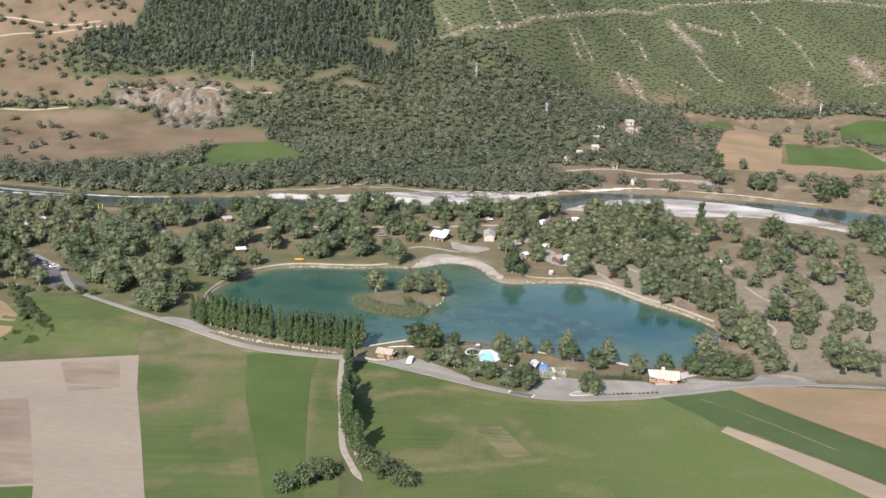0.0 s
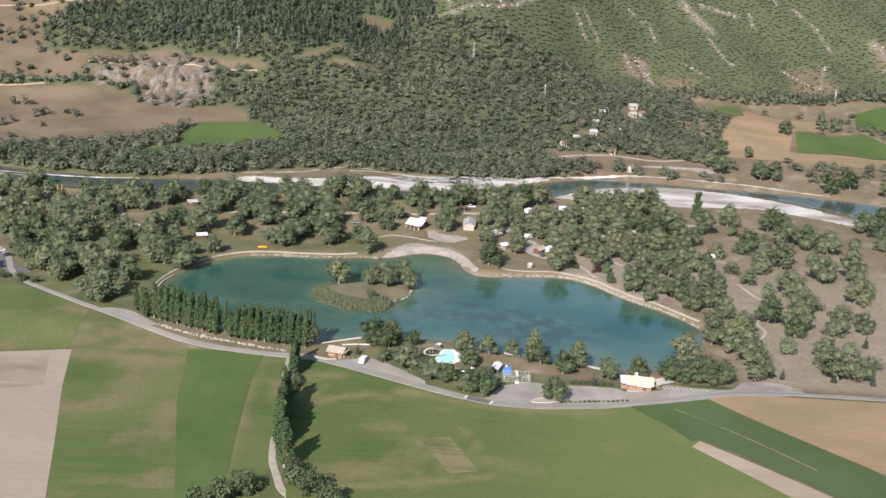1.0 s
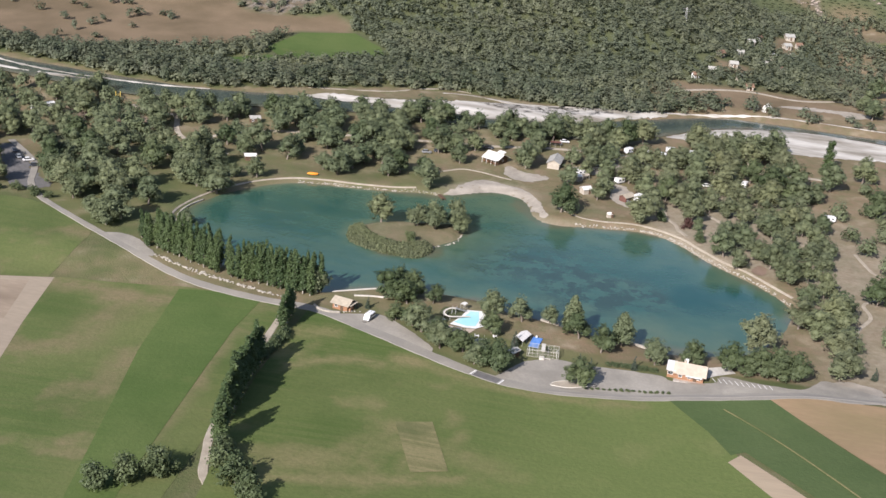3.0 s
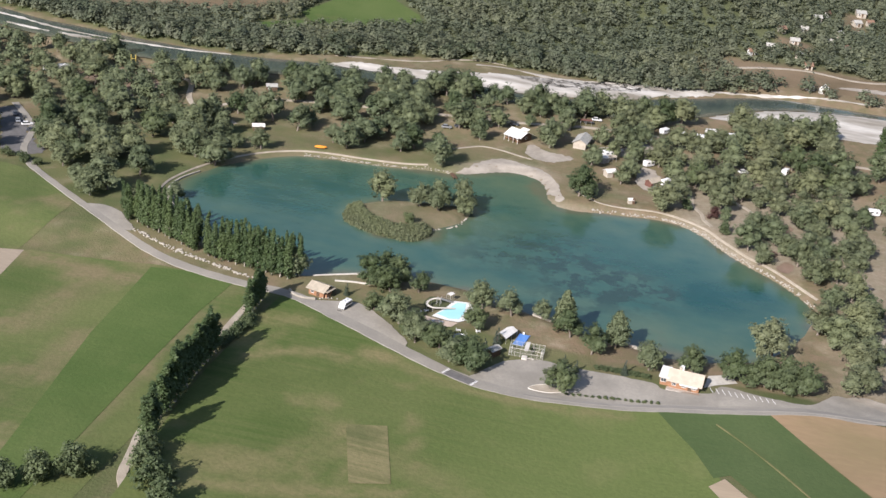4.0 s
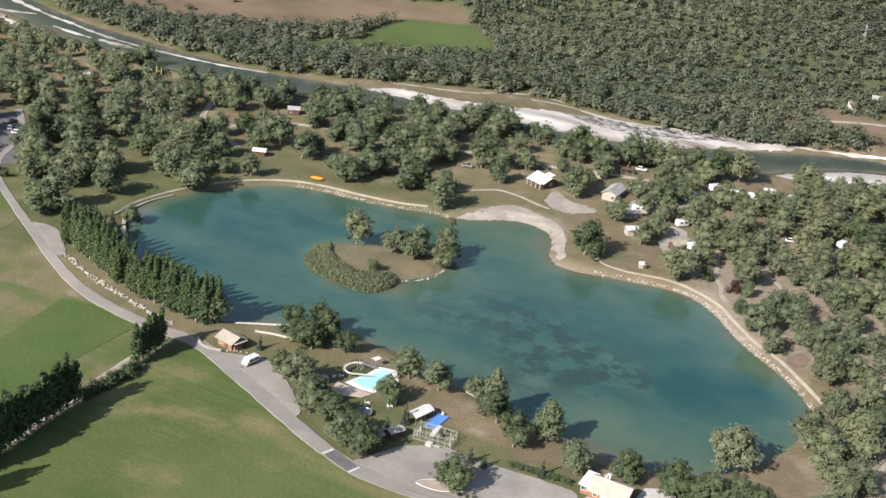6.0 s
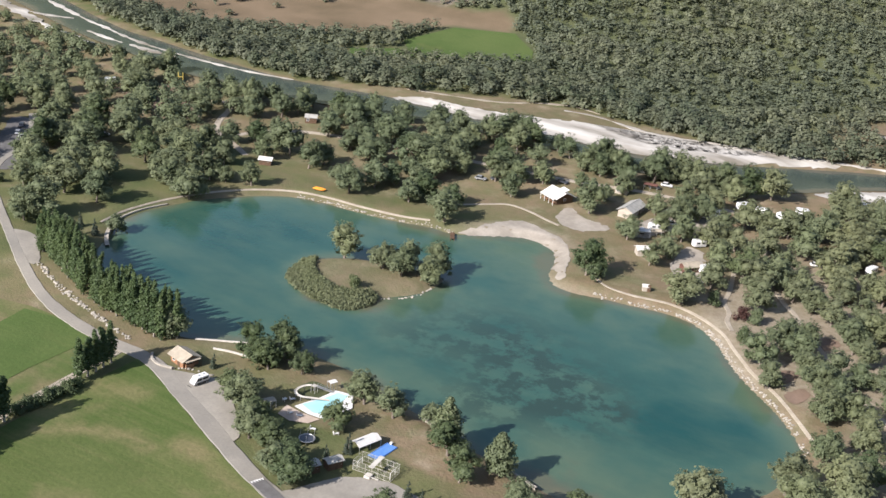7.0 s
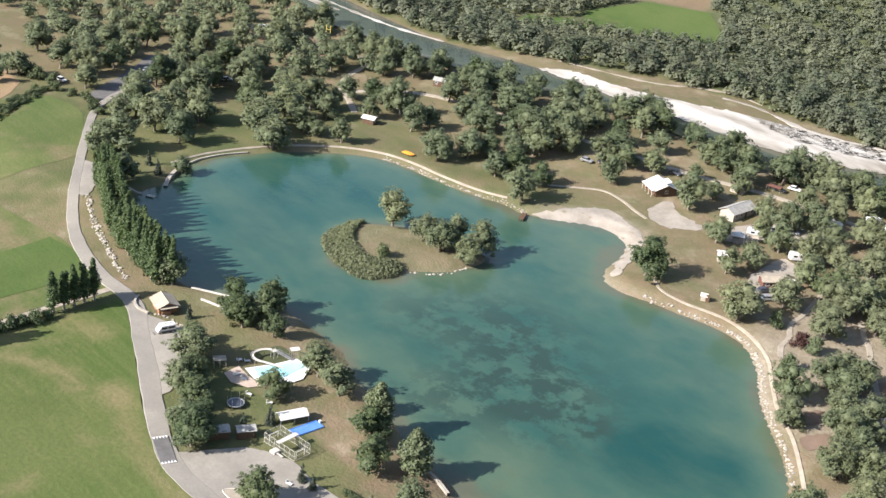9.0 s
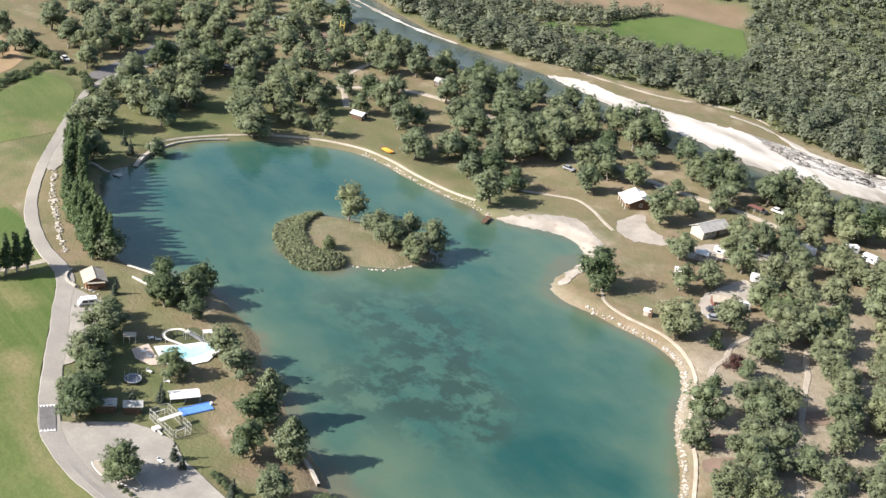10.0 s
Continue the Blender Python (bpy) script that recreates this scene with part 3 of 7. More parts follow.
FIELDS += [
    ("meadow", [(-22, 395.5), (-8, 389), (4, 383), (16, 377), (26, 372.6), (36, 370), (44, 369.6), (56, 371), (68, 374), (79, 377), (85.5, 366), (92, 352), (104, 326), (120, 302), (154, 250), (-8, 250), (-14, 300), (-17, 318), (-20, 338), (-21.5, 352), (-22.5, 374)], "wide mown meadow with mowing lines"),
    ("crop_dark", [(76.6, 376.6), (90, 381), (101, 384.4), (118, 360.5), (135.8, 338), (174, 281), (188, 252), (160, 252), (128, 311), (94.2, 353.5), (91, 351), (86, 362)], "dark green crop strip running away from the road"),
    ("straw", [(90.3, 347.2), (93.2, 351.6), (127, 309.7), (162, 260), (154, 256), (119, 302)], "narrow strip of pale straw-coloured soil"),
    ("stubble", [(100.6, 384.6), (110, 387.4), (126, 389), (168, 391), (228, 380), (221, 260), (189, 254), (174.6, 282), (136, 338.6), (118, 361)], "dry tan stubble field"),
    ("crop", [(-133, 677), (-126, 709), (-100, 720), (-82, 703), (-76, 690), (-88, 681), (-110, 665), (-122, 664)], "bright green meadow among the riverside woods"),
    ("crop", [(-142, 649), (-128, 664), (-116, 660), (-124, 648), (-137, 640)], "small bright green clearing beside the meadow"),
]
FIELDS += [
    ("stubble", [(166, 738), (178, 794), (192, 840), (213, 900), (265, 879), (257, 849), (226, 815), (214, 768), (283, 776), (283, 735)], "dry golden field in the far valley"),
    ("crop", [(229, 821), (276, 837), (287, 789), (283, 778), (250, 773), (220, 773)], "green irrigated field in the far valley"),
    ("pasture", [(162, 871), (211, 912), (205, 862), (183, 847)], "pale green meadow at the foot of the mountain"),
    ("crop", [(291, 905), (327, 922), (420, 915), (400, 850), (302, 836), (278, 856)], "green field at the foot of the mountain"),
    ("furrow", [(16, 339.5), (24, 342.8), (32, 321), (24.6, 317.6)], "small plot of flattened straw-coloured furrows"),
]


def meadow_wear(x, y):
    """Trodden bands and worn corners of the wide meadow."""
    k = 0 * x
    for pts, half, how in (([(-17, 360), (-10, 367), (-1, 370), (5, 369)], 1.5, 0.9), ([(-8, 304), (10, 309), (22, 313), (35, 319)], 1.8, 0.8), ([(-20, 381), (-12, 384)], 3.0, 0.7), ([(9, 375), (14, 374)], 2.6, 1.0), ([(20, 371.5), (36, 367), (56, 368), (70, 371)], 1.6, 0.7), ([(36, 325), (27, 350)], 0.7, 0.7),
                           ([(12, 327), (30, 330), (40, 326)], 4.0, 0.4), ([(0, 316), (12, 320)], 4.0, 0.6), ([(15, 342), (24, 318)], 0.7, 0.7)):
        k = np.maximum(k, how * sstep(1.6 * half + 1.0, 0.3 * half, line_distance(pts, x, y)))
    return k


def west_wear(x, y):
    """Worn yellow places of the west meadow."""
    k = 0 * x
    for pts, half, how in (([(-98, 391), (-84, 392), (-68, 388), (-58, 391)], 2.6, 0.9), ([(-72, 372), (-70, 358)], 5, 0.5), ([(-55, 352), (-53, 336)], 4, 0.6), ([(-37, 376), (-33, 322)], 2.0, 0.7), ([(-105, 425), (-80, 408), (-62, 397)], 3.0, 0.5)):
        k = np.maximum(k, how * sstep(1.6 * half + 1.0, 0.3 * half, line_distance(pts, x, y)))
    return k


for i, (cover, outline, text) in enumerate(FIELDS):
    sheet("field", outline, ground_height, 0.06 + 0.01 * i, cover, text, 3.0 if cover in ("meadow", "pasture") else 6.0, attrs={"meadow": {"dry": lambda x, y: sstep(15, 75, x), "worn": meadow_wear}, "pasture": {"worn": west_wear}}.get(cover), ragged=0.0)

ribbon("lake_road", [(-170, 500), (-150, 480), (-140, 460), (-131, 449), (-122, 442), (-106.5, 431.5), (-95, 424), (-81, 415), (-66, 406.6), (-54, 401.6), (-42, 398.2), (-32, 396.8), (-24, 396.8), (-16, 395), (-6, 390), (4, 385.5),
                     (16, 379.5), (28, 374), (38, 371), (50, 371), (56, 372.3), (68, 375.2), (79, 379), (91, 382.7), (99, 385.3), (108, 388.4), (114, 389.8), (122, 390.5), (130, 393), (180, 394), (300, 385)], [2.4, 2.4, 2.5, 2.8, 3.8, 4.1, 4.1, 4.0, 4.0, 4.0, 3.6, 3.6, 3.6], 0.20, "road", "pale worn asphalt road along the lake")
ribbon("worn_asphalt", [(47, 370.6), (56, 372.2), (68, 375.4), (79, 379.6), (91, 383), (99, 385.6), (108, 388.6), (114, 390), (122, 391), (132, 393.4)], [0.6, 1.4, 1.0, 1.6, 1.2, 1.6, 1.4, 1.5], 0.26, "worn", "darker worn asphalt in the lane of the lake road", "road")
ribbon("field_track", [(89.8, 375.3), (97.1, 367.3), (103.9, 358.5), (111, 348.5), (121, 334)], 0.4, 0.36, "furrow", "faint wheel track through the dark crop", "track")
ribbon("camp_lane", [(-150, 560), (-139, 555), (-129, 555), (-122, 540), (-115, 531), (-105, 526), (-93, 519)], 2.2, 0.13, "path", "pale gravel lane between the camp trees", "path")
ribbon("meadow_track", [(134, 508), (138, 492), (143, 485), (138, 470), (132, 462), (133, 452), (128, 440), (126, 425)], 1.2, 0.12, "path", "faint trodden path over the dry grass", "path")
for outline in ([(90, 536), (97, 543), (99, 541), (92, 534)], [(93, 484), (96, 490), (99, 489), (97, 482)], [(99, 477), (101.5, 483), (104, 480), (102, 474)], [(93, 503), (96, 507), (99, 515), (103, 513), (98, 503)]):
    sheet("bare_ground", outline, ground_height, 0.10, "earth", "trodden bare earth between the camp trees", 3.0, "bare ground", 1.0, ragged=0.15)
ribbon("avenue_lane", [(-28, 398), (-27.4, 388), (-26.9, 378), (-26, 368), (-24.6, 356), (-23, 340), (-21.2, 323), (-18.2, 312), (-15.6, 304), (-11.4, 296), (0, 262)], 2.0, 0.13, "path", "narrow pale lane beside the poplar avenue")
GRAVEL = [
    ([(-14, 394.6), (-2, 388.8), (8, 384), (14, 381.2), (15.5, 383.5), (9, 390.5), (2, 396.5), (-3, 399.2), (-8, 397.6)], "gravel lot where the motorhome stands"),
    ([(33, 371.5), (34.5, 376), (37.5, 382), (40, 385.7), (47, 389.2), (54, 388.6), (63, 389.4), (74, 389.6), (77, 387.5), (87, 389.5), (89.5, 394.5), (96, 393.6), (102, 392.6), (110, 393.5), (115, 402), (120, 401.7), (127, 398), (133, 396), (130, 391.5), (120, 388),
      (114, 388), (108, 386.9), (99, 383.7), (91, 381.1), (79.4, 377.4), (68, 373.7), (56, 370.8), (50, 369.5), (42, 369.4)], "wide pale gravel car park along the lake road"),
    ([(-97, 426.6), (-92, 428), (-86, 426), (-80, 420.5), (-76, 416), (-78, 414.6), (-87, 420), (-95, 424.6)], "pale gravel lay-by beside the road and the poplars"),
]
for outline, text in GRAVEL:
    sheet("gravel_lot", outline, ground_height, 0.17, "gravel", text, 4.0, "gravel lot", 1.5, ragged=0.1)

sheet("gravel_bar", [(-90, 602.5), (-78, 603), (-55, 604.5), (-33, 608.5), (-19, 610), (-3, 611.6), (8, 616), (26, 625), (38, 634.6), (46, 643.9), (62, 655), (66, 661), (52, 655.6), (36, 643), (22, 634), (4, 627.5), (-10, 628.5), (-21, 632), (-39, 623), (-59, 614), (-82, 610)], bank_height, 0.12, "bar", "white river gravel bank with driftwood lines", 3, "gravel bank", 2, ragged=0.6)
sheet("gravel_bar", [(66, 622), (86, 646), (101, 657), (121, 664), (141, 667), (160, 660), (178, 652), (196, 640), (206, 628), (240, 606), (222, 604), (196, 618), (166, 632), (140, 626), (118, 622), (100, 628), (86, 622)], bank_height, 0.12, "bar", "broad pale gravel bank of the river", 4, "gravel bank", 2, ragged=0.6)
for line, widths, text in (([(-36, 640), (-23, 643), (0, 640), (22, 648), (43, 655), (64, 662), (98, 677), (126, 681), (168, 679.5), (213, 671)], [0.8, 2.2, 1.2, 2.4, 1.6, 1.4, 1.1, 0.7, 0.9, 0.5], "thin pale gravel strand along the far bank"),
                           ([(-300, 618), (-246, 599), (-232, 595.5), (-215, 590.4), (-197, 587), (-174, 586), (-150, 587), (-129, 591.6)], [3, 2.6, 1.4, 2.0, 1.2, 1.8, 0.8], "narrow white gravel strip on the far river bank"),
                           ([(-290, 590), (-265, 590.4), (-250, 596)], [5, 3, 0.5], "small white gravel islet in the river"), ([(-231, 585.2), (-218, 582.6), (-208, 581.6)], [0.6, 2.4, 0.6], "small white gravel islet in the river"), ([(-204, 582), (-192, 581), (-179, 581.8)], [0.8, 4.2, 0.6], "small white gravel islet in the river"),
                           ([(-300, 596), (-243, 577), (-215, 571.5)], [6, 4, 3], "narrow white gravel strip on the near river bank"),
                           ([(-92, 615), (-60, 628), (-47, 641), (-35, 648), (-24, 647)], [0.6, 1.6, 1.0, 1.8, 0.4], "sandy bank behind the gravel bar")):
    ribbon("gravel_strip", line, widths, 0.26 if "islet" in text else 0.15, "sand" if "sandy" in text else "bar", text, "gravel bank")

# ---------------------------------------------------------------- trees
def leaf_cloud(centres, radii, counts, size, rng, out=0.6, hubs=None):
    """Leaf clumps as small tilted blades over a set of lobes, facing away from the lobe or from the hub of its bough."""
    vs = []
    for c, r, n, hub in zip(centres, radii, counts, hubs or centres):
        d = rng.normal(size=(n, 3))
        d /= np.linalg.norm(d, axis=1)[:, None]
        k = rng.uniform(0.12, 1.3, n) ** 0.6
        p = np.asarray(c) + d * (np.asarray(r) * k[:, None])
        e = p - np.asarray(hub)
        e /= np.linalg.norm(e, axis=1)[:, None] + 1e-6
        nrm = e * out + rng.normal(size=(n, 3)) * 0.27 + np.array([0, 0, 0.25])
        nrm /= np.linalg.norm(nrm, axis=1)[:, None]
        t = np.cross(nrm, rng.normal(size=(n, 3)))
        t /= np.linalg.norm(t, axis=1)[:, None]
        b = np.cross(nrm, t)
        s = size * rng.uniform(0.6, 1.4, n)[:, None]
        q = np.stack([p - t * s - b * s * 0.6, p + t * s - b * s * 0.6, p + b * s * 1.1], 1)
        vs.append(q.reshape(-1, 3))
    v = np.concatenate(vs)
    return v, np.arange(len(v)).reshape(-1, 3)


def tube(bm, points, radii, sides=7):
    """A tapered limb through the points."""
    rings = []
    for i, (p, r) in enumerate(zip(points, radii)):
        a = Vector(points[min(i + 1, len(points) - 1)]) - Vector(points[max(i - 1, 0)])
        q = a.to_track_quat("Z", "Y")
        rings.append([bm.verts.new(Vector(p) + q @ Vector((r * math.cos(2 * math.pi * k / sides), r * math.sin(2 * math.pi * k / sides), 0))) for k in range(sides)])
    for a, b in zip(rings, rings[1:]):
        for k in range(sides):
            bm.faces.new((a[k], a[(k + 1) % sides], b[(k + 1) % sides], b[k]))
    bm.faces.new(rings[-1])


ball_bm = bmesh.new()
bmesh.ops.create_icosphere(ball_bm, subdivisions=1, radius=1.0)
BALL_V = np.array([q.co[:] for q in ball_bm.verts])
BALL_F = np.array([[q.index for q in fc.verts] for fc in ball_bm.faces])
ball_bm.free()


def crown_tree(kind, seed):
    """One tree, ten metres high: returns meshes of its trunk and its crown."""
    rng = np.random.default_rng(seed)
    bm = bmesh.new()
    if kind in ("poplar", "tall_poplar"):
        tube(bm, [(0, 0, -0.3), (0.05, 0, 3), (0, 0.05, 9.2)], [0.24, 0.17, 0.03])
        cs, rs, ns = [], [], []
        for i in range(15):
            foot = 1.35 if kind == "poplar" else 2.3
            h = foot + (9.8 - foot) * i / 14
            w = 1.05 * (0.35 + 0.65 * math.sin(math.pi * min(1, (h + 0.8) / 9.6) ** 0.8)) * rng.uniform(0.85, 1.15)
            cs.append((rng.normal() * 0.22, rng.normal() * 0.22, h)), rs.append((w, w, 1.0)), ns.append(100)
        v, f = leaf_cloud(cs, rs, ns, 0.21, rng)
    elif kind == "conifer":
        tube(bm, [(0, 0, -0.3), (0, 0, 4), (0, 0, 9.6)], [0.26, 0.16, 0.03])
        cs, rs, ns = [], [], []
        for i in range(9):
            h = 0.9 + 8.6 * i / 8
            w = 2.3 * (1 - i / 9.0) + 0.2
            for k in range(max(1, 7 - i)):
                a = rng.uniform(0, 6.283)
                cs.append((0.55 * w * math.cos(a), 0.55 * w * math.sin(a), h)), rs.append((0.55 * w, 0.55 * w, 0.6)), ns.append(60)
        v, f = leaf_cloud(cs, rs, ns, 0.24, rng)
    elif kind == "pine":
        tube(bm, [(0, 0, -0.3), (0.1, 0, 4), (0, 0.1, 9.4)], [0.28, 0.18, 0.03])
        cs, rs, ns = [], [], []
        for i in range(26):
            f = (i + 0.5) / 26
            h, w = 1.6 + 7.9 * f, 2.6 * math.sin(math.pi * min(1.0, 0.22 + 0.78 * f)) ** 0.8 * (1 - 0.25 * f)
            a = i * 2.4 + rng.normal() * 0.3
            r = 0.55 + 0.5 * w * rng.uniform(0.6, 1.0)
            cs.append((0.62 * w * math.cos(a), 0.62 * w * math.sin(a), h)), rs.append((r, r, 0.8)), ns.append(int(130 * r))
        v, f = leaf_cloud(cs, rs, ns, 0.25, rng)
    elif kind == "shrub":
        tube(bm, [(0, 0, -0.3), (0, 0.1, 2.0), (0.2, 0, 5.0)], [0.3, 0.2, 0.05])
        cs, rs, ns = [], [], []
        for i in range(12):
            a, q = rng.uniform(0, 6.283), rng.uniform(0, 3.4)
            cs.append((q * math.cos(a), q * math.sin(a), rng.uniform(2.2, 6.8) - 0.35 * q)), rs.append((rng.uniform(1.6, 2.4),) * 2 + (rng.uniform(1.5, 2.4),)), ns.append(120)
        v, f = leaf_cloud(cs, rs, ns, 0.36, rng, 0.5)
    else:
        lean = rng.normal(size=2) * 0.35
        fork = rng.uniform(2.0, 3.0)
        tube(bm, [(0, 0, -0.3), (lean[0] * 0.3, lean[1] * 0.3, fork * 0.6), (lean[0], lean[1], fork), (lean[0] * 1.5, lean[1] * 1.5, 6.0)], [0.34, 0.26, 0.22, 0.08])
        cs, rs, ns = [], [], []
        hubs = []
        hearts = [((lean[0], lean[1], 4.7), (1.7, 1.7, 1.5))]
        boughs = int(rng.integers(6, 9))
        turn, wide = rng.uniform(0, 6.283), rng.uniform(0.92, 1.08)
        masses = [(lean[0] * 1.3, lean[1] * 1.3, rng.uniform(6.6, 7.6), rng.uniform(1.8, 2.3), rng.uniform(1.8, 2.4))]
        for i in range(boughs):
            a = turn + i * 6.283 / boughs + rng.normal() * 0.25
            q = wide * rng.uniform(1.8, 3.0)
            r = rng.uniform(1.35, 2.2)
            masses.append((lean[0] + q * math.cos(a), lean[1] + q * math.sin(a), (rng.uniform(2.6, 4.0) if i % 3 == 0 else rng.uniform(4.2, 6.4)), r, r * rng.uniform(0.9, 1.25)))
        for x, y, h, r, tall in masses:
            tube(bm, [(lean[0], lean[1], fork), (0.55 * x + 0.2, 0.55 * y, 0.45 * fork + 0.55 * h), (x, y, h + 0.4 * tall)], [0.15, 0.10, 0.03], 5)
            low = (0.25 * x, 0.25 * y, 0.42 * h)
            hearts.append(((x, y, h), (r * 0.80, r * 0.80, tall * 0.78)))
            cs.append((x, y, h)), rs.append((r * 0.98, r * 0.98, tall * 0.93)), ns.append(int(60 * r * r)), hubs.append(low)
            for k in range(int(7 * r)):
                d = rng.normal(size=3)
                d /= np.linalg.norm(d)
                d[2] = abs(d[2]) if k % 3 else d[2]
                s = rng.uniform(0.26, 0.62)
                d *= rng.uniform(0.75, 1.3)
                cs.append((x + d[0] * r, y + d[1] * r, h + d[2] * tall)), rs.append((s * 1.2, s * 1.2, s * 0.85)), ns.append(int(14 + 26 * s)), hubs.append((0.4 * x, 0.4 * y, 0.55 * h))
        cs.append((lean[0], lean[1], 4.6)), rs.append((2.6, 2.6, 2.4)), ns.append(260), hubs.append((0, 0, 2.0))
        v, f = leaf_cloud(cs, rs, ns, 0.2, rng, 0.85, hubs)
    trunk = bpy.data.meshes.new("trunk")
    bm.to_mesh(trunk)
    bm.free()
    trunk.polygons.foreach_set("use_smooth", np.ones(len(trunk.polygons), bool))
    if kind not in ("poplar", "tall_poplar", "conifer", "pine", "shrub"):
        for c, r in hearts:
            ball = BALL_V * rng.uniform(0.78, 1.12, (len(BALL_V), 1)) * np.array(r) + np.array(c)
            f = np.concatenate([f, BALL_F + len(v)])
            v = np.concatenate([v, ball])
    return trunk, mesh_from("crown", v, f, True)


LOOKS = {
    "broadleaf": ("leaf", 9, "rounded broadleaf tree with grey-green foliage"),
    "ash": ("leaf_camp", 6, "broad camp tree with pale olive foliage"),
    "lime": ("leaf_bush", 4, "rounded park tree with dense dark green foliage"),
    "poplar": ("leaf_poplar", 4, "tall narrow Lombardy poplar"),
    "tall_poplar": ("leaf_poplar", 3, "Lombardy poplar with a bare pale foot"),
    "conifer": ("leaf_pine", 3, "small dark conical fir"),
    "pine": ("leaf", 3, "tall pointed park tree with green foliage"),
    "shrub": ("leaf_bush", 4, "dense rounded green bush"),
}
STOCK = {}
for kind_name, (leaf_mat, count, text) in LOOKS.items():
    STOCK[kind_name] = []
    for s in range(count):
        tm, cm = crown_tree(kind_name, 100 + s)
        tm.materials.append(MAT["pale_bark" if "poplar" in kind_name else "bark"]), cm.materials.append(MAT[leaf_mat])
        STOCK[kind_name].append((tm, cm))
NAMES = {"broadleaf": "broadleaf_tree", "ash": "camp_tree", "lime": "park_tree", "poplar": "poplar_tree", "tall_poplar": "poplar_tree", "conifer": "fir_tree", "pine": "pointed_tree", "shrub": "bush"}
planted = []
tree_rng = random.Random(7)


def plant(kind, x, y, height, width=None, group="", label=""):
    """A tree of its own: height in metres; width: crown across, where it differs from the kind's habit."""
    tm, cm = STOCK[kind][tree_rng.randrange(len(STOCK[kind]))]
    s = height / {"broadleaf": 9.6, "ash": 9.6, "lime": 9.6, "poplar": 10.4, "tall_poplar": 10.4, "conifer": 9.9, "pine": 9.8, "shrub": 8.0}[kind]
    w = (width / {"broadleaf": 9.0, "ash": 8.4, "lime": 9.0, "poplar": 2.4, "tall_poplar": 2.4, "conifer": 4.2, "pine": 5.2, "shrub": 9.0}[kind]) if width else s
    root = new(NAMES[kind], None)
    root.empty_display_size = 0.5
    root.matrix_world = pose(x, y, gz(x, y) - 0.05, 0, 0, tree_rng.uniform(0, 360)) @ Matrix.Diagonal((w, w, s, 1))
    for nm, me in (("trunk", tm), ("crown", cm)):
        o = new(nm, me)
        o.parent = root
    tagged(root, label or LOOKS[kind][2], "bush" if kind == "shrub" else "tree", group or kind + " trees")
    planted.append((x, y))
    return root

def scatter(n, x0, x1, y0, y1, keep, gap, seed):
    """Random spots at least gap apart where keep() allows."""
    rng = np.random.default_rng(seed)
    p = np.stack([rng.uniform(x0, x1, n), rng.uniform(y0, y1, n)], 1)
    p = p[rng.uniform(size=n) < keep(p[:, 0], p[:, 1])]
    cells, out = {}, []
    for x, y in p.tolist():
        cx, cy = int(x // gap), int(y // gap)
        if all((x - a) ** 2 + (y - b) ** 2 > gap * gap for i in (-1, 0, 1) for j in (-1, 0, 1) for a, b in cells.get((cx + i, cy + j), ())):
            cells.setdefault((cx, cy), []).append((x, y))
            out.append((x, y))
    return np.array(out)




# where the trees stand: x, y, height

STAND_NORTH_WEST = [(-192, 443, 9.2), (-173, 441, 8.1), (-170, 444, 9.4), (-192, 461, 12.5), (-171, 458, 11.8), (-162, 462, 11.6), (-199, 476, 10.2), (-168, 435, 6.6),
    (-181, 481, 11.4), (-179, 511, 12.5), (-143, 477, 11.9), (-168, 512, 10.6), (-184, 524, 9.7), (-147, 508, 12.5), (-163, 525, 10.0), (-140, 515, 12.3),
    (-159, 535, 12.5), (-146, 528, 12.1), (-136, 509, 10.8), (-120, 451, 8.7), (-120, 456, 12.5), (-108, 455, 12.5), (-113, 465, 12.4), (-108, 470, 12.3)]

STAND_NORTH_WEST_B = [(-96, 456, 11.1), (-126, 483, 12.2), (-139, 485, 9.3), (-142, 494, 9.4), (-100, 433, 9.3), (-79.4, 428, 9.5), (-79, 446.5, 6.5),
    (-81, 478.5, 11.5), (-94, 484, 12.2), (-98, 495, 12.5), (-112, 508, 11.7), (-101, 507, 12.5), (-74, 498, 8.9), (-81, 495, 6.1), (-169, 554, 12.5), (-167, 563, 12.0),
    (-129, 538, 12.5), (-143, 560, 9.5), (-122, 558, 12.5), (-83, 530, 12.5), (-108, 557, 10.9)]

STAND_NORTH_EAST = [(-105, 563, 9.6), (-80, 562, 11.9), (-78, 570, 10.6), (-61, 542, 8.7), (-66, 550, 9.4), (-64, 561, 11.6), (-46, 524, 9.5), (-49, 552, 12.5),
    (-44, 557, 11.7), (-37, 543, 12.5), (-48, 566, 10.2), (-42, 539, 8.5), (-36, 558, 11.6), (-42, 578, 9.5), (-39, 586, 11.1), (-34, 588, 11.1), (-26, 582, 11.9),
    (-28, 591, 12.1), (-20, 555, 10.3)]

STAND_NORTH_EAST_B = [(-19, 563, 10.4), (-23, 590, 11.0), (5, 582, 8.5), (14, 580, 11.2), (34, 594, 11.3), (32, 564, 8.0), (38, 553, 7.3), (46, 550, 10.2)]

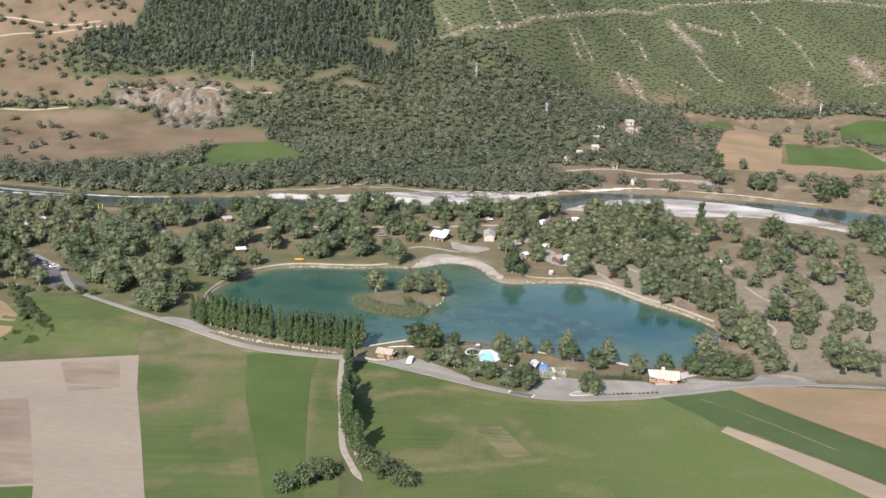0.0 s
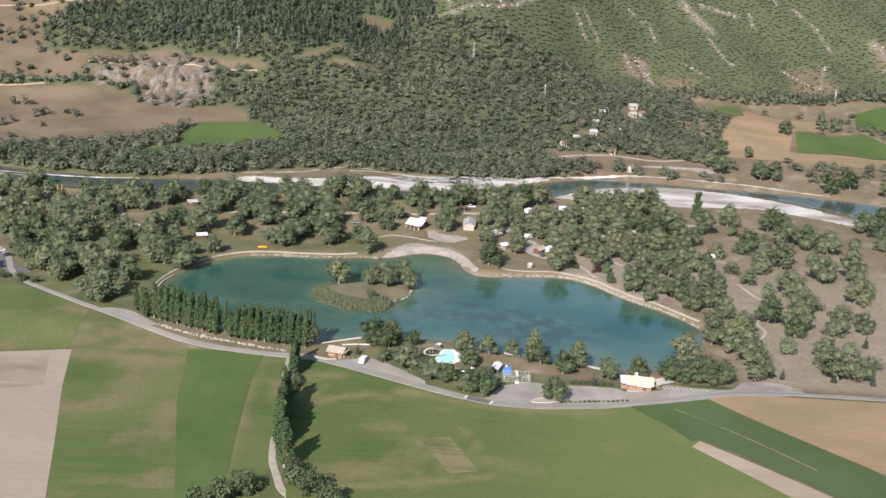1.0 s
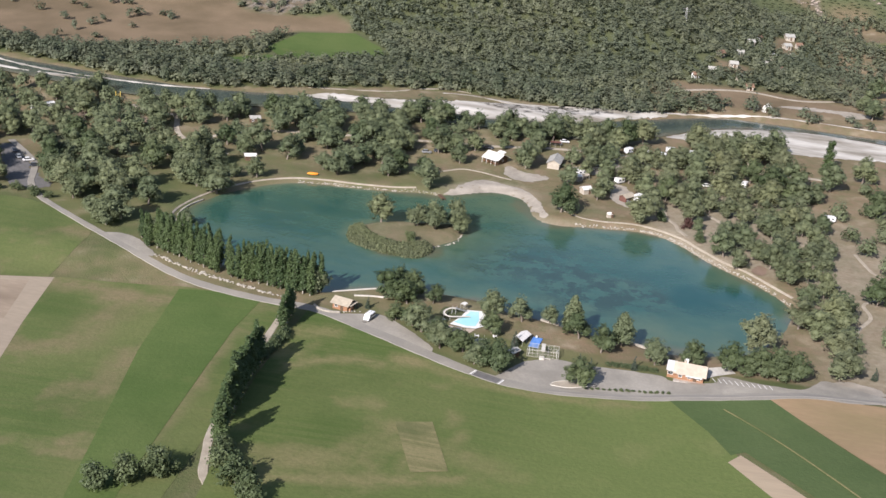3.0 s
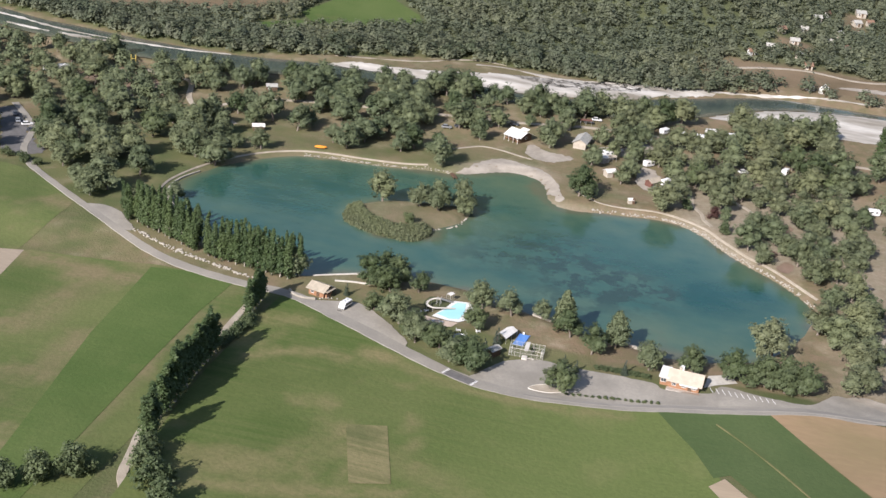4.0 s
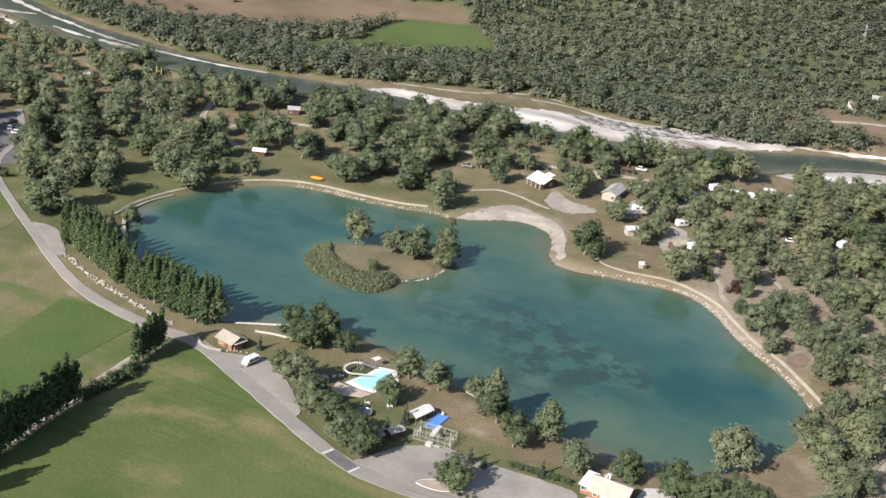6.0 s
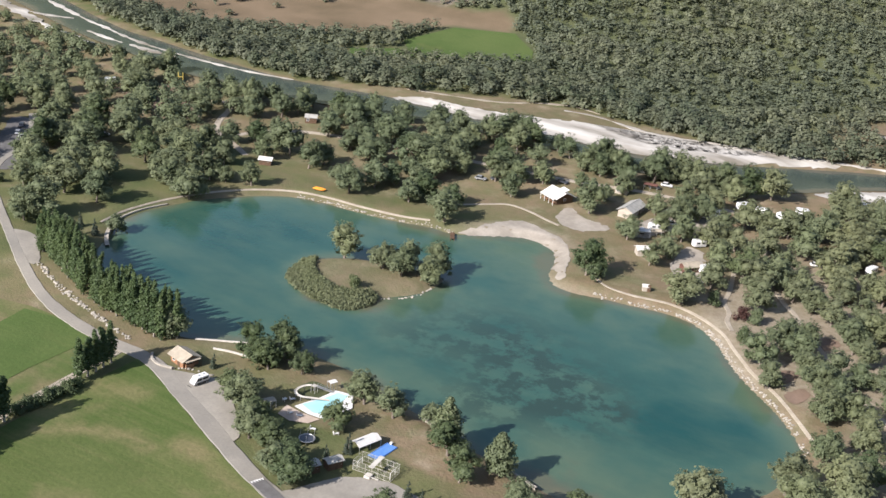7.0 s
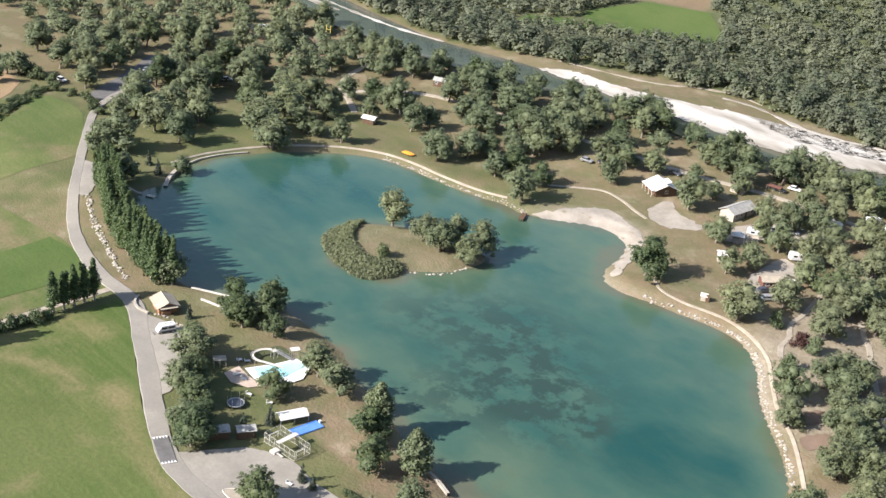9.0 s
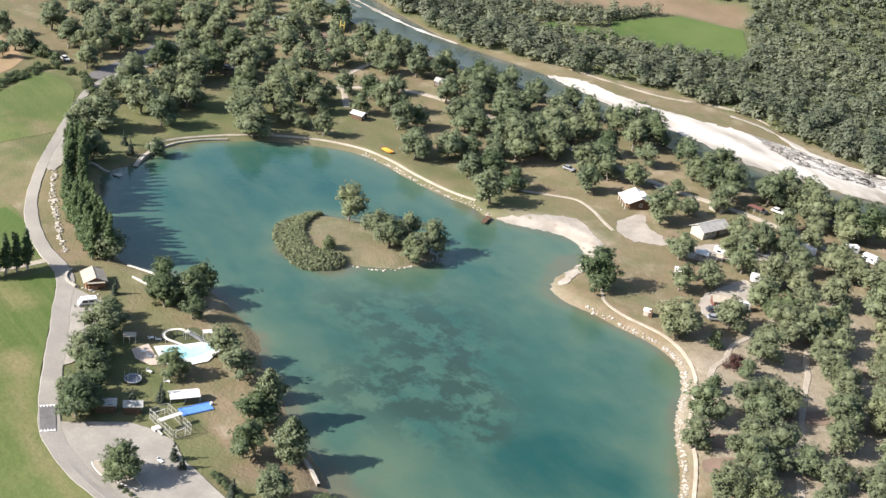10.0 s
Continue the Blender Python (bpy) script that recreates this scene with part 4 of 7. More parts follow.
STAND_NORTH_EAST_C = [(48, 592, 10.1), (-99.3, 515.0, 8.6), (-97.7, 530.8, 9.7), (-90.2, 529.9, 8.7), (-70.8, 523.4, 10.9), (-97.5, 542.0, 7.9), (-49.0, 514.3, 10.4),
    (-50.1, 529.9, 7.7), (-84.0, 552.0, 10.8), (-72.7, 554.5, 9.3), (-88.9, 573.1, 9.2), (-31.2, 520.9, 8.5), (-37.9, 567.8, 10.7), (-26.2, 570.8, 10.2),
    (-9.5, 547.1, 9.0), (-13.0, 558.9, 9.2), (-6.8, 563.6, 8.6), (-36.2, 595.5, 11.2), (-15.8, 576.6, 8.1), (-16.7, 594.7, 7.3), (3.3, 569.7, 5.7), (15.3, 551.3, 12.0),
    (32.9, 540.2, 8.9), (15.4, 563.0, 6.5), (1.5, 588.9, 12.0), (8.1, 589.9, 9.1), (17.1, 573.5, 7.7), (21.1, 589.9, 10.7)]
STAND_NORTH_EAST_C_X = [(20.2, 600.2, 12.0), (25.6, 604.5, 10.9), (47.4, 535.8, 8.3), (45.3, 527.2, 7.6), (39.9, 561.1, 10.5), (44.8, 568.2, 10.6), (53.2, 562.9, 8.7),
    (35.2, 580.1, 8.5), (41.5, 598.4, 11.9), (-15.1, 515.2, 11.2), (-28.3, 526.3, 10.5)]

STAND_CAMP = [(34, 508, 12.5), (61.7, 508.9, 10.8), (90.7, 498.6, 8.8), (89.9, 486.8, 9.6), (94, 478, 8.2), (97.8, 495.6, 9.4), (104.6, 481.3, 9.4), (110.1, 470.3, 9),
    (110.9, 478.9, 8.4), (116.5, 474, 8.1), (91.2, 527.5, 8.2), (118, 493, 7.6), (122, 486, 7.2), (85.6, 531, 7.6), (84.5, 538.5, 8.2), (69.3, 537, 10), (77.8, 536, 11),
    (78.4, 544, 9.4), (81.4, 510.4, 5.4), (90.5, 506.5, 7.0), (55.3, 551, 9.8), (61.3, 554, 8.3), (69.2, 557, 9.8), (104, 515, 8.6), (111, 505, 8.4), (98, 523, 8.5),
    (104, 528, 9), (120, 507, 9.5)]
STAND_CAMP_X = [(117, 519, 10), (113, 534, 9.5), (95, 545, 9.6), (106, 545, 10), (117, 551, 11)]

STAND_CAMP_B = [(64.8, 523.6, 9.2), (62.2, 540.0, 9.9), (68.6, 546.5, 9.5), (74.3, 530.5, 10.0), (79.1, 517.7, 10.1), (91.5, 565.9, 8.8), (101.8, 548.4, 8.6),
    (100.8, 572, 10.6), (108.3, 556, 9.2), (78.3, 613.6, 9.2), (109.4, 518.9, 9.7), (105.8, 488.5, 10.1), (113.1, 526, 9.0), (58.2, 572.7, 10.1), (102.1, 611.1, 10.7),
    (106.5, 510, 9.9), (87.0, 578.0, 10.4), (91.8, 583, 10.2), (108.4, 576.9, 8.8)]

STAND_POOL_PARK = [(-23, 409.5, 8.6), (-4, 411, 9.2), (2, 410, 8.5), (3, 416, 8.5), (9, 413, 6.3), (-2, 421, 7.5), (10, 393, 9.8), (17, 385, 8.4), (27, 411, 9.0),
    (35, 410, 7.9), (28, 399, 6.9), (33, 377, 9.0), (27, 379, 6.7), (42, 414, 5.9), (51, 405, 8.4), (58, 398, 8.1), (54, 376, 8.2), (72, 396, 8.8)]

STAND_EAST_SHORE = [(82, 400, 7.3), (91, 399.5, 8.6), (95, 398, 6.0), (99, 400, 8.5), (103, 403, 8.6), (108, 399, 8.6), (104, 398, 6.4), (100, 418, 11.7),
    (111, 436, 9.5), (115, 429, 10.5), (121, 418, 9.1), (114, 453, 9.1), (120, 462, 10.2), (124, 449, 9.0)]

STAND_CAMP_NORTH = [(80, 563, 11.6), (92, 559, 11.5), (93, 596, 12.4), (83, 593, 12.3), (100, 592, 12.5), (96, 611, 10.9), (106, 601, 12.5), (113, 588, 12.5),
    (109, 564, 12.5), (118, 572, 11.8), (51, 598, 12.5), (57, 603, 12.5), (80, 605, 12.5), (71, 575, 10.2)]

STAND_EAST_MEADOW = [(142.7, 449.2, 8), (147.8, 431.6, 7.5), (149.4, 418, 6), (169.2, 458.6, 8.5), (123.8, 424, 8), (121, 440, 12.5), (120, 405, 9.2), (150, 473, 12.5),
    (145, 455, 11.4), (176, 493, 12.5), (159, 455, 12.5), (146, 426, 10.9), (147, 410, 11.2), (155, 410, 9.5), (183, 522, 12.5), (169, 519, 12.5), (152, 495, 11.5),
    (136, 463, 10.9), (146, 526, 12.5), (157, 534, 12.5)]

STAND_RIVER_CAMP = [(145, 593, 12.5), (163, 590, 12.5), (166, 570, 12.5), (175, 566, 12.5), (209, 600, 12.5), (219, 602, 12.5), (131, 576, 12.5), (183, 561, 12.5),
    (212, 573, 12.5), (111, 614, 12.5), (80, 577, 12.5), (146, 553, 12.5)]

STAND_FAR_VALLEY = [(186, 691, 12.5), (180, 690, 12.5), (213, 674, 12.5), (227, 684, 12.5), (242, 672, 12.5), (157, 710, 12.5), (167, 740, 12.5), (160, 696, 11.5),
    (219, 810, 11.0), (254, 854, 9.3), (263, 850, 9.3), (183, 740, 8.2)]

STAND_NORTH_FILL = [(-129, 556, 9.5), (-115, 550, 9), (-89, 562, 9.5), (-70, 566, 9), (-66, 573, 9), (-56, 577, 9.5), (-47, 572, 9), (-154, 511, 10), (-159, 503, 9.5), (-118, 508, 9), (-108, 503, 9.5), (-105, 526, 9), (-92, 507, 9.5), (-86, 519, 8.5), (-70, 530, 8.5),
    (-57, 545, 9), (-71, 547, 8.5), (-39, 549, 9), (-32, 554, 9), (-132, 486, 10), (-119, 469, 10), (-107, 439, 8), (-89, 480, 10), (-86, 493, 9.5), (-55, 518, 7.5), (-37, 533, 8.5), (-20.5, 527, 8), (-197, 540, 9), (-184, 540, 9), (-180, 553, 9), (-170, 548, 8), (-174, 505, 10)]
STAND_RIVERBANK = [(-192, 562, 9), (-181, 563, 8.5), (-136, 563, 9), (-126, 565, 8.5), (-118, 566, 9), (-106, 568, 9.5), (-94, 575, 9), (-84, 579, 9.5), (-72, 580, 9), (-60, 584, 9.5), (-52, 587, 9), (-10, 590, 9), (-2, 583, 8.5)]
STAND_CAMP_FILL = [(17, 593, 8.5), (24, 595, 8.5), (38, 567, 8), (38, 588, 8.5), (46, 579, 8.5), (36, 608, 8.5), (64, 573, 9), (73, 582, 9), (90, 609, 9.5), (107, 606, 9.5), (93, 576, 9), (88, 551, 8.5), (96, 539, 8), (115, 556, 9.5), (124, 561, 9), (117, 530, 9), (124, 523, 9), (96, 506, 8), (101, 489, 8),
    (112, 491, 8), (123, 498, 8)]

STAND_WEST_SHORE = [(-163, 473, 10.5), (-171, 484, 11), (-180, 496, 11.5), (-150, 456, 9), (-143, 482, 10), (-153, 494, 11), (-177, 472, 11), (-129, 462, 12.5),
    (-98, 440, 12.5), (-43, 531, 8.8), (-135, 465, 10.5), (-134, 492, 12.5), (-129, 502, 12.5), (-111, 491, 12.0)]

for stand in (STAND_RIVERBANK, STAND_NORTH_FILL, STAND_CAMP_FILL, STAND_WEST_SHORE, STAND_NORTH_WEST, STAND_NORTH_WEST_B, STAND_NORTH_EAST, STAND_NORTH_EAST_B, STAND_NORTH_EAST_C, STAND_NORTH_EAST_C_X, STAND_CAMP, STAND_CAMP_X, STAND_CAMP_B, STAND_POOL_PARK, STAND_EAST_SHORE, STAND_CAMP_NORTH, STAND_EAST_MEADOW, STAND_RIVER_CAMP, STAND_FAR_VALLEY):
    for x, y, h in stand:
        camp = stand in (STAND_CAMP, STAND_CAMP_X, STAND_CAMP_B, STAND_CAMP_FILL, STAND_EAST_SHORE, STAND_EAST_MEADOW, STAND_CAMP_NORTH)
        plant("lime" if stand is STAND_POOL_PARK and tree_rng.random() < 0.6 or tree_rng.random() < 0.08 else "lime" if stand is STAND_EAST_SHORE and y < 412 else "ash" if camp and tree_rng.random() < 0.75 else "broadleaf", x + tree_rng.uniform(-0.3, 0.3), y + tree_rng.uniform(-0.3, 0.3), 0.95 * h, h * tree_rng.uniform(0.84, 1.04))

# island trees
for x, y, h, w in [(-21.5, 473, 11, 11.0), (-9.5, 473.5, 8.2, 9.0), (-3.4, 473.0, 9.0, 9.5), (-5.5, 480.5, 8.6, 7.5), (1.8, 481.5, 10.0, 9.5), (4.0, 475.5, 7.4, 8.0)]:
    plant("broadleaf", x, y, h, w, "island trees", "spreading tree on the small island")
plant("shrub", -8.2, 458, 3.8, 4.2, "island trees", "round bush on the island lawn")
# double row of poplars along the lake road
for x0, y0, x1, y1, n in ((-80, 422, -53.5, 410.5, 12), (-49.5, 409.2, -23.5, 404.5, 12)):
    for k in range(n):
        for off in (0.0, 3.2):
            f = (k + 0.5 * (off > 0)) / (n - 0.5)
            plant("poplar", x0 + (x1 - x0) * f + 0.35 * off + tree_rng.uniform(-0.3, 0.3), y0 + (y1 - y0) * f + off + tree_rng.uniform(-0.3, 0.3), tree_rng.uniform(10.2, 12.4), tree_rng.uniform(2.5, 3.1), "lake road poplars", "Lombardy poplar in the double row along the lake road")
for x, y in ((-81, 421.5), (-82.5, 424.5), (-85, 427)):
    plant("poplar", x, y, 9.5, 2.2, "lake road poplars", "Lombardy poplar in the double row along the lake road")
# poplar avenue down to the fields
for y in [314.6, 317.0, 319.4] + [327.4 + 2.27 * k for k in range(15)]:
    plant("tall_poplar", np.interp(y, [314, 317, 328, 337, 346, 359], [-16.4, -17.0, -19.8, -21.0, -22.4, -23.0]) + tree_rng.uniform(-0.3, 0.3), y + tree_rng.uniform(-0.4, 0.4), tree_rng.uniform(9.8, 12.4), tree_rng.uniform(3.3, 4.1), "avenue poplars", "Lombardy poplar lining the narrow lane")
for k in range(5):
    plant("tall_poplar", -24.3 - 0.25 * k, 380 + 2.5 * k, tree_rng.uniform(9.0, 10.4), 3.0, "avenue poplars", "Lombardy poplar lining the narrow lane")
for x, y, h in ((-23.8, 362.5, 2.8), (-23.6, 365, 3.2), (-23.3, 367.5, 2.8), (-23.1, 370, 3.3), (-22.9, 372.5, 2.8), (-22.7, 375, 3.2), (-22.9, 377.5, 2.6)):
    plant("shrub", x, y, h, h * 1.3, "hedge bushes", "low green bush beside the lane")
for x, y, h in ((-34, 294, 6), (-29, 298, 6.5), (-23.5, 301, 6.5), (-26, 304, 5), (-13.5, 311, 6.0), (-8, 302, 7.0), (-3, 296, 6.5), (-12, 305, 6)):
    plant("shrub", x, y, h, h * 1.15, "lane thicket", "dense thicket bush at the bend of the lane")
# thicket between the lake road and the pool
for x, y, h in ((2, 397.8, 5.5), (7, 396, 6.5), (15.9, 388.6, 7), (20, 386, 6), (23, 385, 6.8), (27.9, 382.6, 6.2), (32.2, 379.5, 6)):
    plant("lime", x, y, h, h * 1.08, "park thicket", "leafy tree in the thicket beside the road")
for x, y, h, w in ((62.8, 404.9, 9.6, 6.0), (48.8, 408, 11.0, 5.4)):
    plant("pine", x, y, h, w, "shore trees")
# firs and shrubs of the park
for x, y, h in ((-7.2, 402.5, 3.6), (35.3, 393, 4.6), (53, 387, 4.0), (56, 387, 3.4), (-79.5, 439, 4.6), (-86, 440, 4.4), (33.5, 388, 3.6), (67, 391, 4.0), (124.8, 411, 4.6), (129, 408, 3.8), (145.6, 408.5, 4.5), (165.8, 443.4, 4.6), (150, 420, 4.5), (158, 408, 4.2)):
    plant("conifer", x, y, h, None, "park firs")
plant("poplar", 132, 603, 13, 5, "river poplar", "tall broad poplar at the river gravel")
WEST = np.array([(-290, 470), (-170, 478), (-138, 470), (-125, 478), (-120, 560), (-160, 562), (-215, 570), (-290, 575)], float)
EAST = np.array([(128, 425), (150, 402), (260, 400), (330, 450), (330, 560), (260, 592), (200, 600), (150, 600), (128, 560)], float)

# shrubs between the camp lanes and along the meadow hedge
for x, y, h, words in ((68.9, 514.1, 4.2, "dense dark green bush beside the camp yard"), (82.3, 498, 4.4, "bright green rounded bush beside the shore path")):
    plant("shrub", x, y, h, h * 1.1, "camp bushes", words)
red_bush = plant("shrub", 77.5, 510, 4.4, 4.0, "camp bushes", "dark red copper-leaved bush beside the camp lane")
for o in red_bush.children:
    if o.name.startswith("crown"):
        o.data = o.data.copy()
        o.data.materials[0] = MAT["leaf_red"]
hedge_rng = random.Random(41)
for k in range(44):
    f = k / 43
    hx, hy = -136.5 - 18 * f + hedge_rng.uniform(-3.2, 2.2), 416 + 27 * f + hedge_rng.uniform(-1.5, 1.5)
    hh = hedge_rng.uniform(0.9, 1.9)
    plant("shrub", hx, hy, hh, hh * 1.9, "field hedge", "low tangled hedge bush between meadow and stubble")
for x, y, h in ((-152, 447, 3.0), (-146, 449, 2.6), (-140, 451, 3.2), (-133, 449, 3.4), (-127, 448, 2.6), (-158, 449, 3.6), (-164, 447, 4.5), (-170, 446, 5.0)):
    plant("shrub", x, y, h, h * 1.4, "field hedge", "rough bush at the edge of the meadow")


# ---------------------------------------------------------------- woods beyond the river, too many to count
def wood(name, spots, heights, widths, quads, size, material, label, seed, sink=0.12):
    """Many far trees joined into one body of foliage: each of several leaf masses with gaps."""
    rng = np.random.default_rng(seed)
    protos = []
    for k in range(12):
        cs, rs, ns = [], [], []
        for i in range(6):
            a, q = rng.uniform(0, 6.283), 0.30 * math.sqrt(i / 5.0)
            cs.append((q * math.cos(a), q * math.sin(a), 0.72 - 0.9 * q + rng.normal() * 0.06)), rs.append((0.24, 0.24, 0.22)), ns.append(quads // 6)
        protos.append(leaf_cloud(cs, rs, ns, size, rng, 1.5, [(0, 0, 0.3)] * len(cs))[0])
    z = ground_height(spots[:, 0], spots[:, 1])
    blocks = []
    for i, (x, y) in enumerate(spots):
        v = protos[int(rng.integers(12))]
        a = rng.uniform(0, 6.283)
        c, s = math.cos(a), math.sin(a)
        w, h = widths[i], heights[i]
        blocks.append(np.stack([x + w * (c * v[:, 0] - s * v[:, 1]), y + w * (s * v[:, 0] + c * v[:, 1]), z[i] - sink * h + h * v[:, 2]], 1))
    v = np.concatenate(blocks)
    ob = part_mesh(name, mesh_from(name, v, np.arange(len(v)).reshape(-1, 3)), material)
    return tagged(ob, label, "trees", kind="stuff")


FAR_FIELDS = [np.array(o, float) for c, o, t in FIELDS if np.mean([q[1] for q in o]) > 600]
BAR = np.array([(-92, 604), (8, 612), (62, 650), (62, 656), (18, 644), (-31, 645), (-57, 636), (-86, 620)], float)
PINES = np.array([(-250, 806), (-178, 802), (-84, 806), (-30, 850), (-10, 905), (-20, 1000), (-150, 1000), (-215, 900), (-222, 848)], float)


def scarred(x, y):
    k = np.ones_like(x)
    for pts, half in SCARS:
        k *= line_distance(pts, x, y) > half + 0.5
    for f in THIN:
        k *= 1 - 0.75 * sstep(-6, 8, inside_distance(f, x, y))
    return k


def open_land(x, y):
    k = np.ones_like(x)
    for f in FAR_FIELDS + GAP["bare"]:
        k *= inside_distance(f, x, y) < -2
    return k


def wooded(x, y):
    k = open_land(x, y) * (inside_distance(RIVER, x, y) < -5) * (inside_distance(BAR, x, y) < -2) * (y > RIVER_N_Y(x) + 1.5)
    k = k * (1 - 0.9 * sstep(75, 95, x) * sstep(712, 700, y)) * (1 - 0.45 * sstep(60, 85, x) * sstep(700, 720, y) * sstep(830, 800, y))
    edge = np.interp(y, [700, 735, 838, 872, 884], [156, 160, 192, 188, 150])
    k = k * (1 - 0.94 * sstep(-4, 4, x - edge) * sstep(935, 925, y)) * (inside_distance(PINES, x, y) < 0)
    return k * scarred(x, y)


rng0 = np.random.default_rng(3)
taken = np.array(planted)
LOT = np.array([(-137, 453), (-133, 457), (-146, 476), (-158, 490), (-166, 497), (-171, 494), (-158, 474), (-146, 460)], float)
for area, n, gap, seed in ((WEST, 900, 6.8, 31), (EAST, 260, 10, 32)):
    spots = scatter(n, area[:, 0].min(), area[:, 0].max(), area[:, 1].min(), area[:, 1].max(), lambda x, y: (inside_distance(area, x, y) > 0) * 1.0, gap, seed)
    spots = spots[[np.hypot(*(taken - q).T).min() > gap for q in spots]]
    spots = spots[inside_distance(LOT, spots[:, 0], spots[:, 1]) < -2]
    wood("camp_wood", spots, rng0.uniform(7, 10, len(spots)), rng0.uniform(7, 9.5, len(spots)), 460, 0.052, "leaf", "loose grove of camp trees with grey-green crowns", seed)
spots = scatter(42000, -430, 430, 590, 900, wooded, 3.9, 11)
wood("riverside_wood", spots, rng0.uniform(5.0, 8.0, len(spots)), rng0.uniform(6.2, 9.2, len(spots)), 84, 0.08, "leaf_far", "dense grey-green mixed wood on the far river bank", 21)
spots = scatter(1800, -320, 110, 595, 690, lambda x, y: wooded(x, y) * (y < RIVER_N_Y(x) + 26), 6.5, 15)
wood("riverbank_trees", spots, rng0.uniform(7.5, 10.5, len(spots)), rng0.uniform(7.5, 10, len(spots)), 240, 0.062, "leaf_far", "tall broad trees lining the far river bank", 25)
spots = scatter(3000, 140, 420, 905, 948, lambda x, y: 1.0 * (np.abs(y - np.interp(x, [140, 175, 263, 340, 420], [905, 922, 934, 940, 940])) < 8), 3.8, 16)
wood("foothill_trees", spots, rng0.uniform(6, 10, len(spots)), rng0.uniform(5, 8, len(spots)), 120, 0.075, "leaf_far", "dark line of trees at the foot of the mountain", 26)
spots = scatter(14000, -260, 0, 795, 1005, lambda x, y: (inside_distance(PINES, x, y) > 0) * open_land(x, y) * 0.95, 3.1, 13)
wood("pine_wood", spots, rng0.uniform(7, 11, len(spots)), rng0.uniform(3.4, 5.2, len(spots)), 66, 0.10, "leaf_pine", "dark pine wood on the hillside", 23)
spots = scatter(60000, -370, 450, 880, 1130, lambda x, y: scarred(x, y) * open_land(x, y) * (inside_distance(PINES, x, y) < 0) * sstep(-2, 6, y - np.interp(x, [-200, 20, 80, 150, 400], [890, 890, 880, 935, 945])), 2.9, 12)
wood("mountain_scrub", spots, rng0.uniform(0.6, 1.5, len(spots)), rng0.uniform(3.2, 5.2, len(spots)), 24, 0.16, "leaf_hill", "green scrub and young trees on the steep mountain side", 22, 0.6)
spots = scatter(4000, -380, -100, 640, 930, lambda x, y: ((inside_distance(BARE_TOP, x, y) > 0) * sstep(-180, -230, x) * np.clip(0.3 + 0.9 * np.sin(0.07 * x + 0.05 * y) * np.sin(0.11 * y - 0.03 * x), 0.04, 1) + 0.6 * (np.abs(inside_distance(QUARRY, x, y)) < 5) + 0.16 * (inside_distance(QUARRY, x, y) > 0)) * (y > 700), 6, 14)
lone = np.array([(-236, 718), (-225, 720), (-230, 721), (-215, 698), (-212, 703), (-201, 707), (-196, 705), (-206, 680), (-224, 684), (-213, 654), (-229, 664), (-252, 709), (-254, 730), (-244, 704), (-226, 678), (-243, 680), (-229, 647), (-262, 690), (-270, 715), (-283, 700)], float)
spots = np.concatenate([spots, lone])
wood("meadow_bushes", spots, rng0.uniform(3.5, 7.5, len(spots)), rng0.uniform(4.2, 8.0, len(spots)), 110, 0.08, "leaf_far", "scattered dark bushes on the dry hill meadow", 24)

def outcrops(seed):
    """Broken rock along the gullies: many small jagged blocks joined into one body."""
    rng = np.random.default_rng(seed)
    corner = np.array([(1, 0, 0), (-1, 0, 0), (0, 1, 0), (0, -1, 0), (0, 0, 1), (0, 0, -1)], float)
    tri = np.array([(0, 2, 4), (2, 1, 4), (1, 3, 4), (3, 0, 4), (2, 0, 5), (1, 2, 5), (3, 1, 5), (0, 3, 5)])
    vs, fs = [], []
    for pts, half in SCARS:
        line = spline(pts, 1.6)
        for _ in range(max(1, int(half / 1.6))):
            for x, y in line:
                if rng.random() < 0.35:
                    continue
                x, y = x + rng.normal() * half * 0.5, y + rng.normal() * half * 0.5
                s = rng.uniform(0.5, 1.5)
                v = corner * rng.uniform(0.6, 1.3, (6, 3)) * s * np.array([1.0, 1.0, 0.8])
                fs.append(tri + 6 * len(vs))
                vs.append(v + np.array([x, y, gz(x, y) + 0.1 * s]))
    ob = part_mesh("rock_outcrop", mesh_from("rock_outcrop", np.concatenate(vs), np.concatenate(fs)), "scree")
    tagged(ob, "broken pale rock along the steep mountain gullies", "rocks", kind="stuff")


outcrops(51)

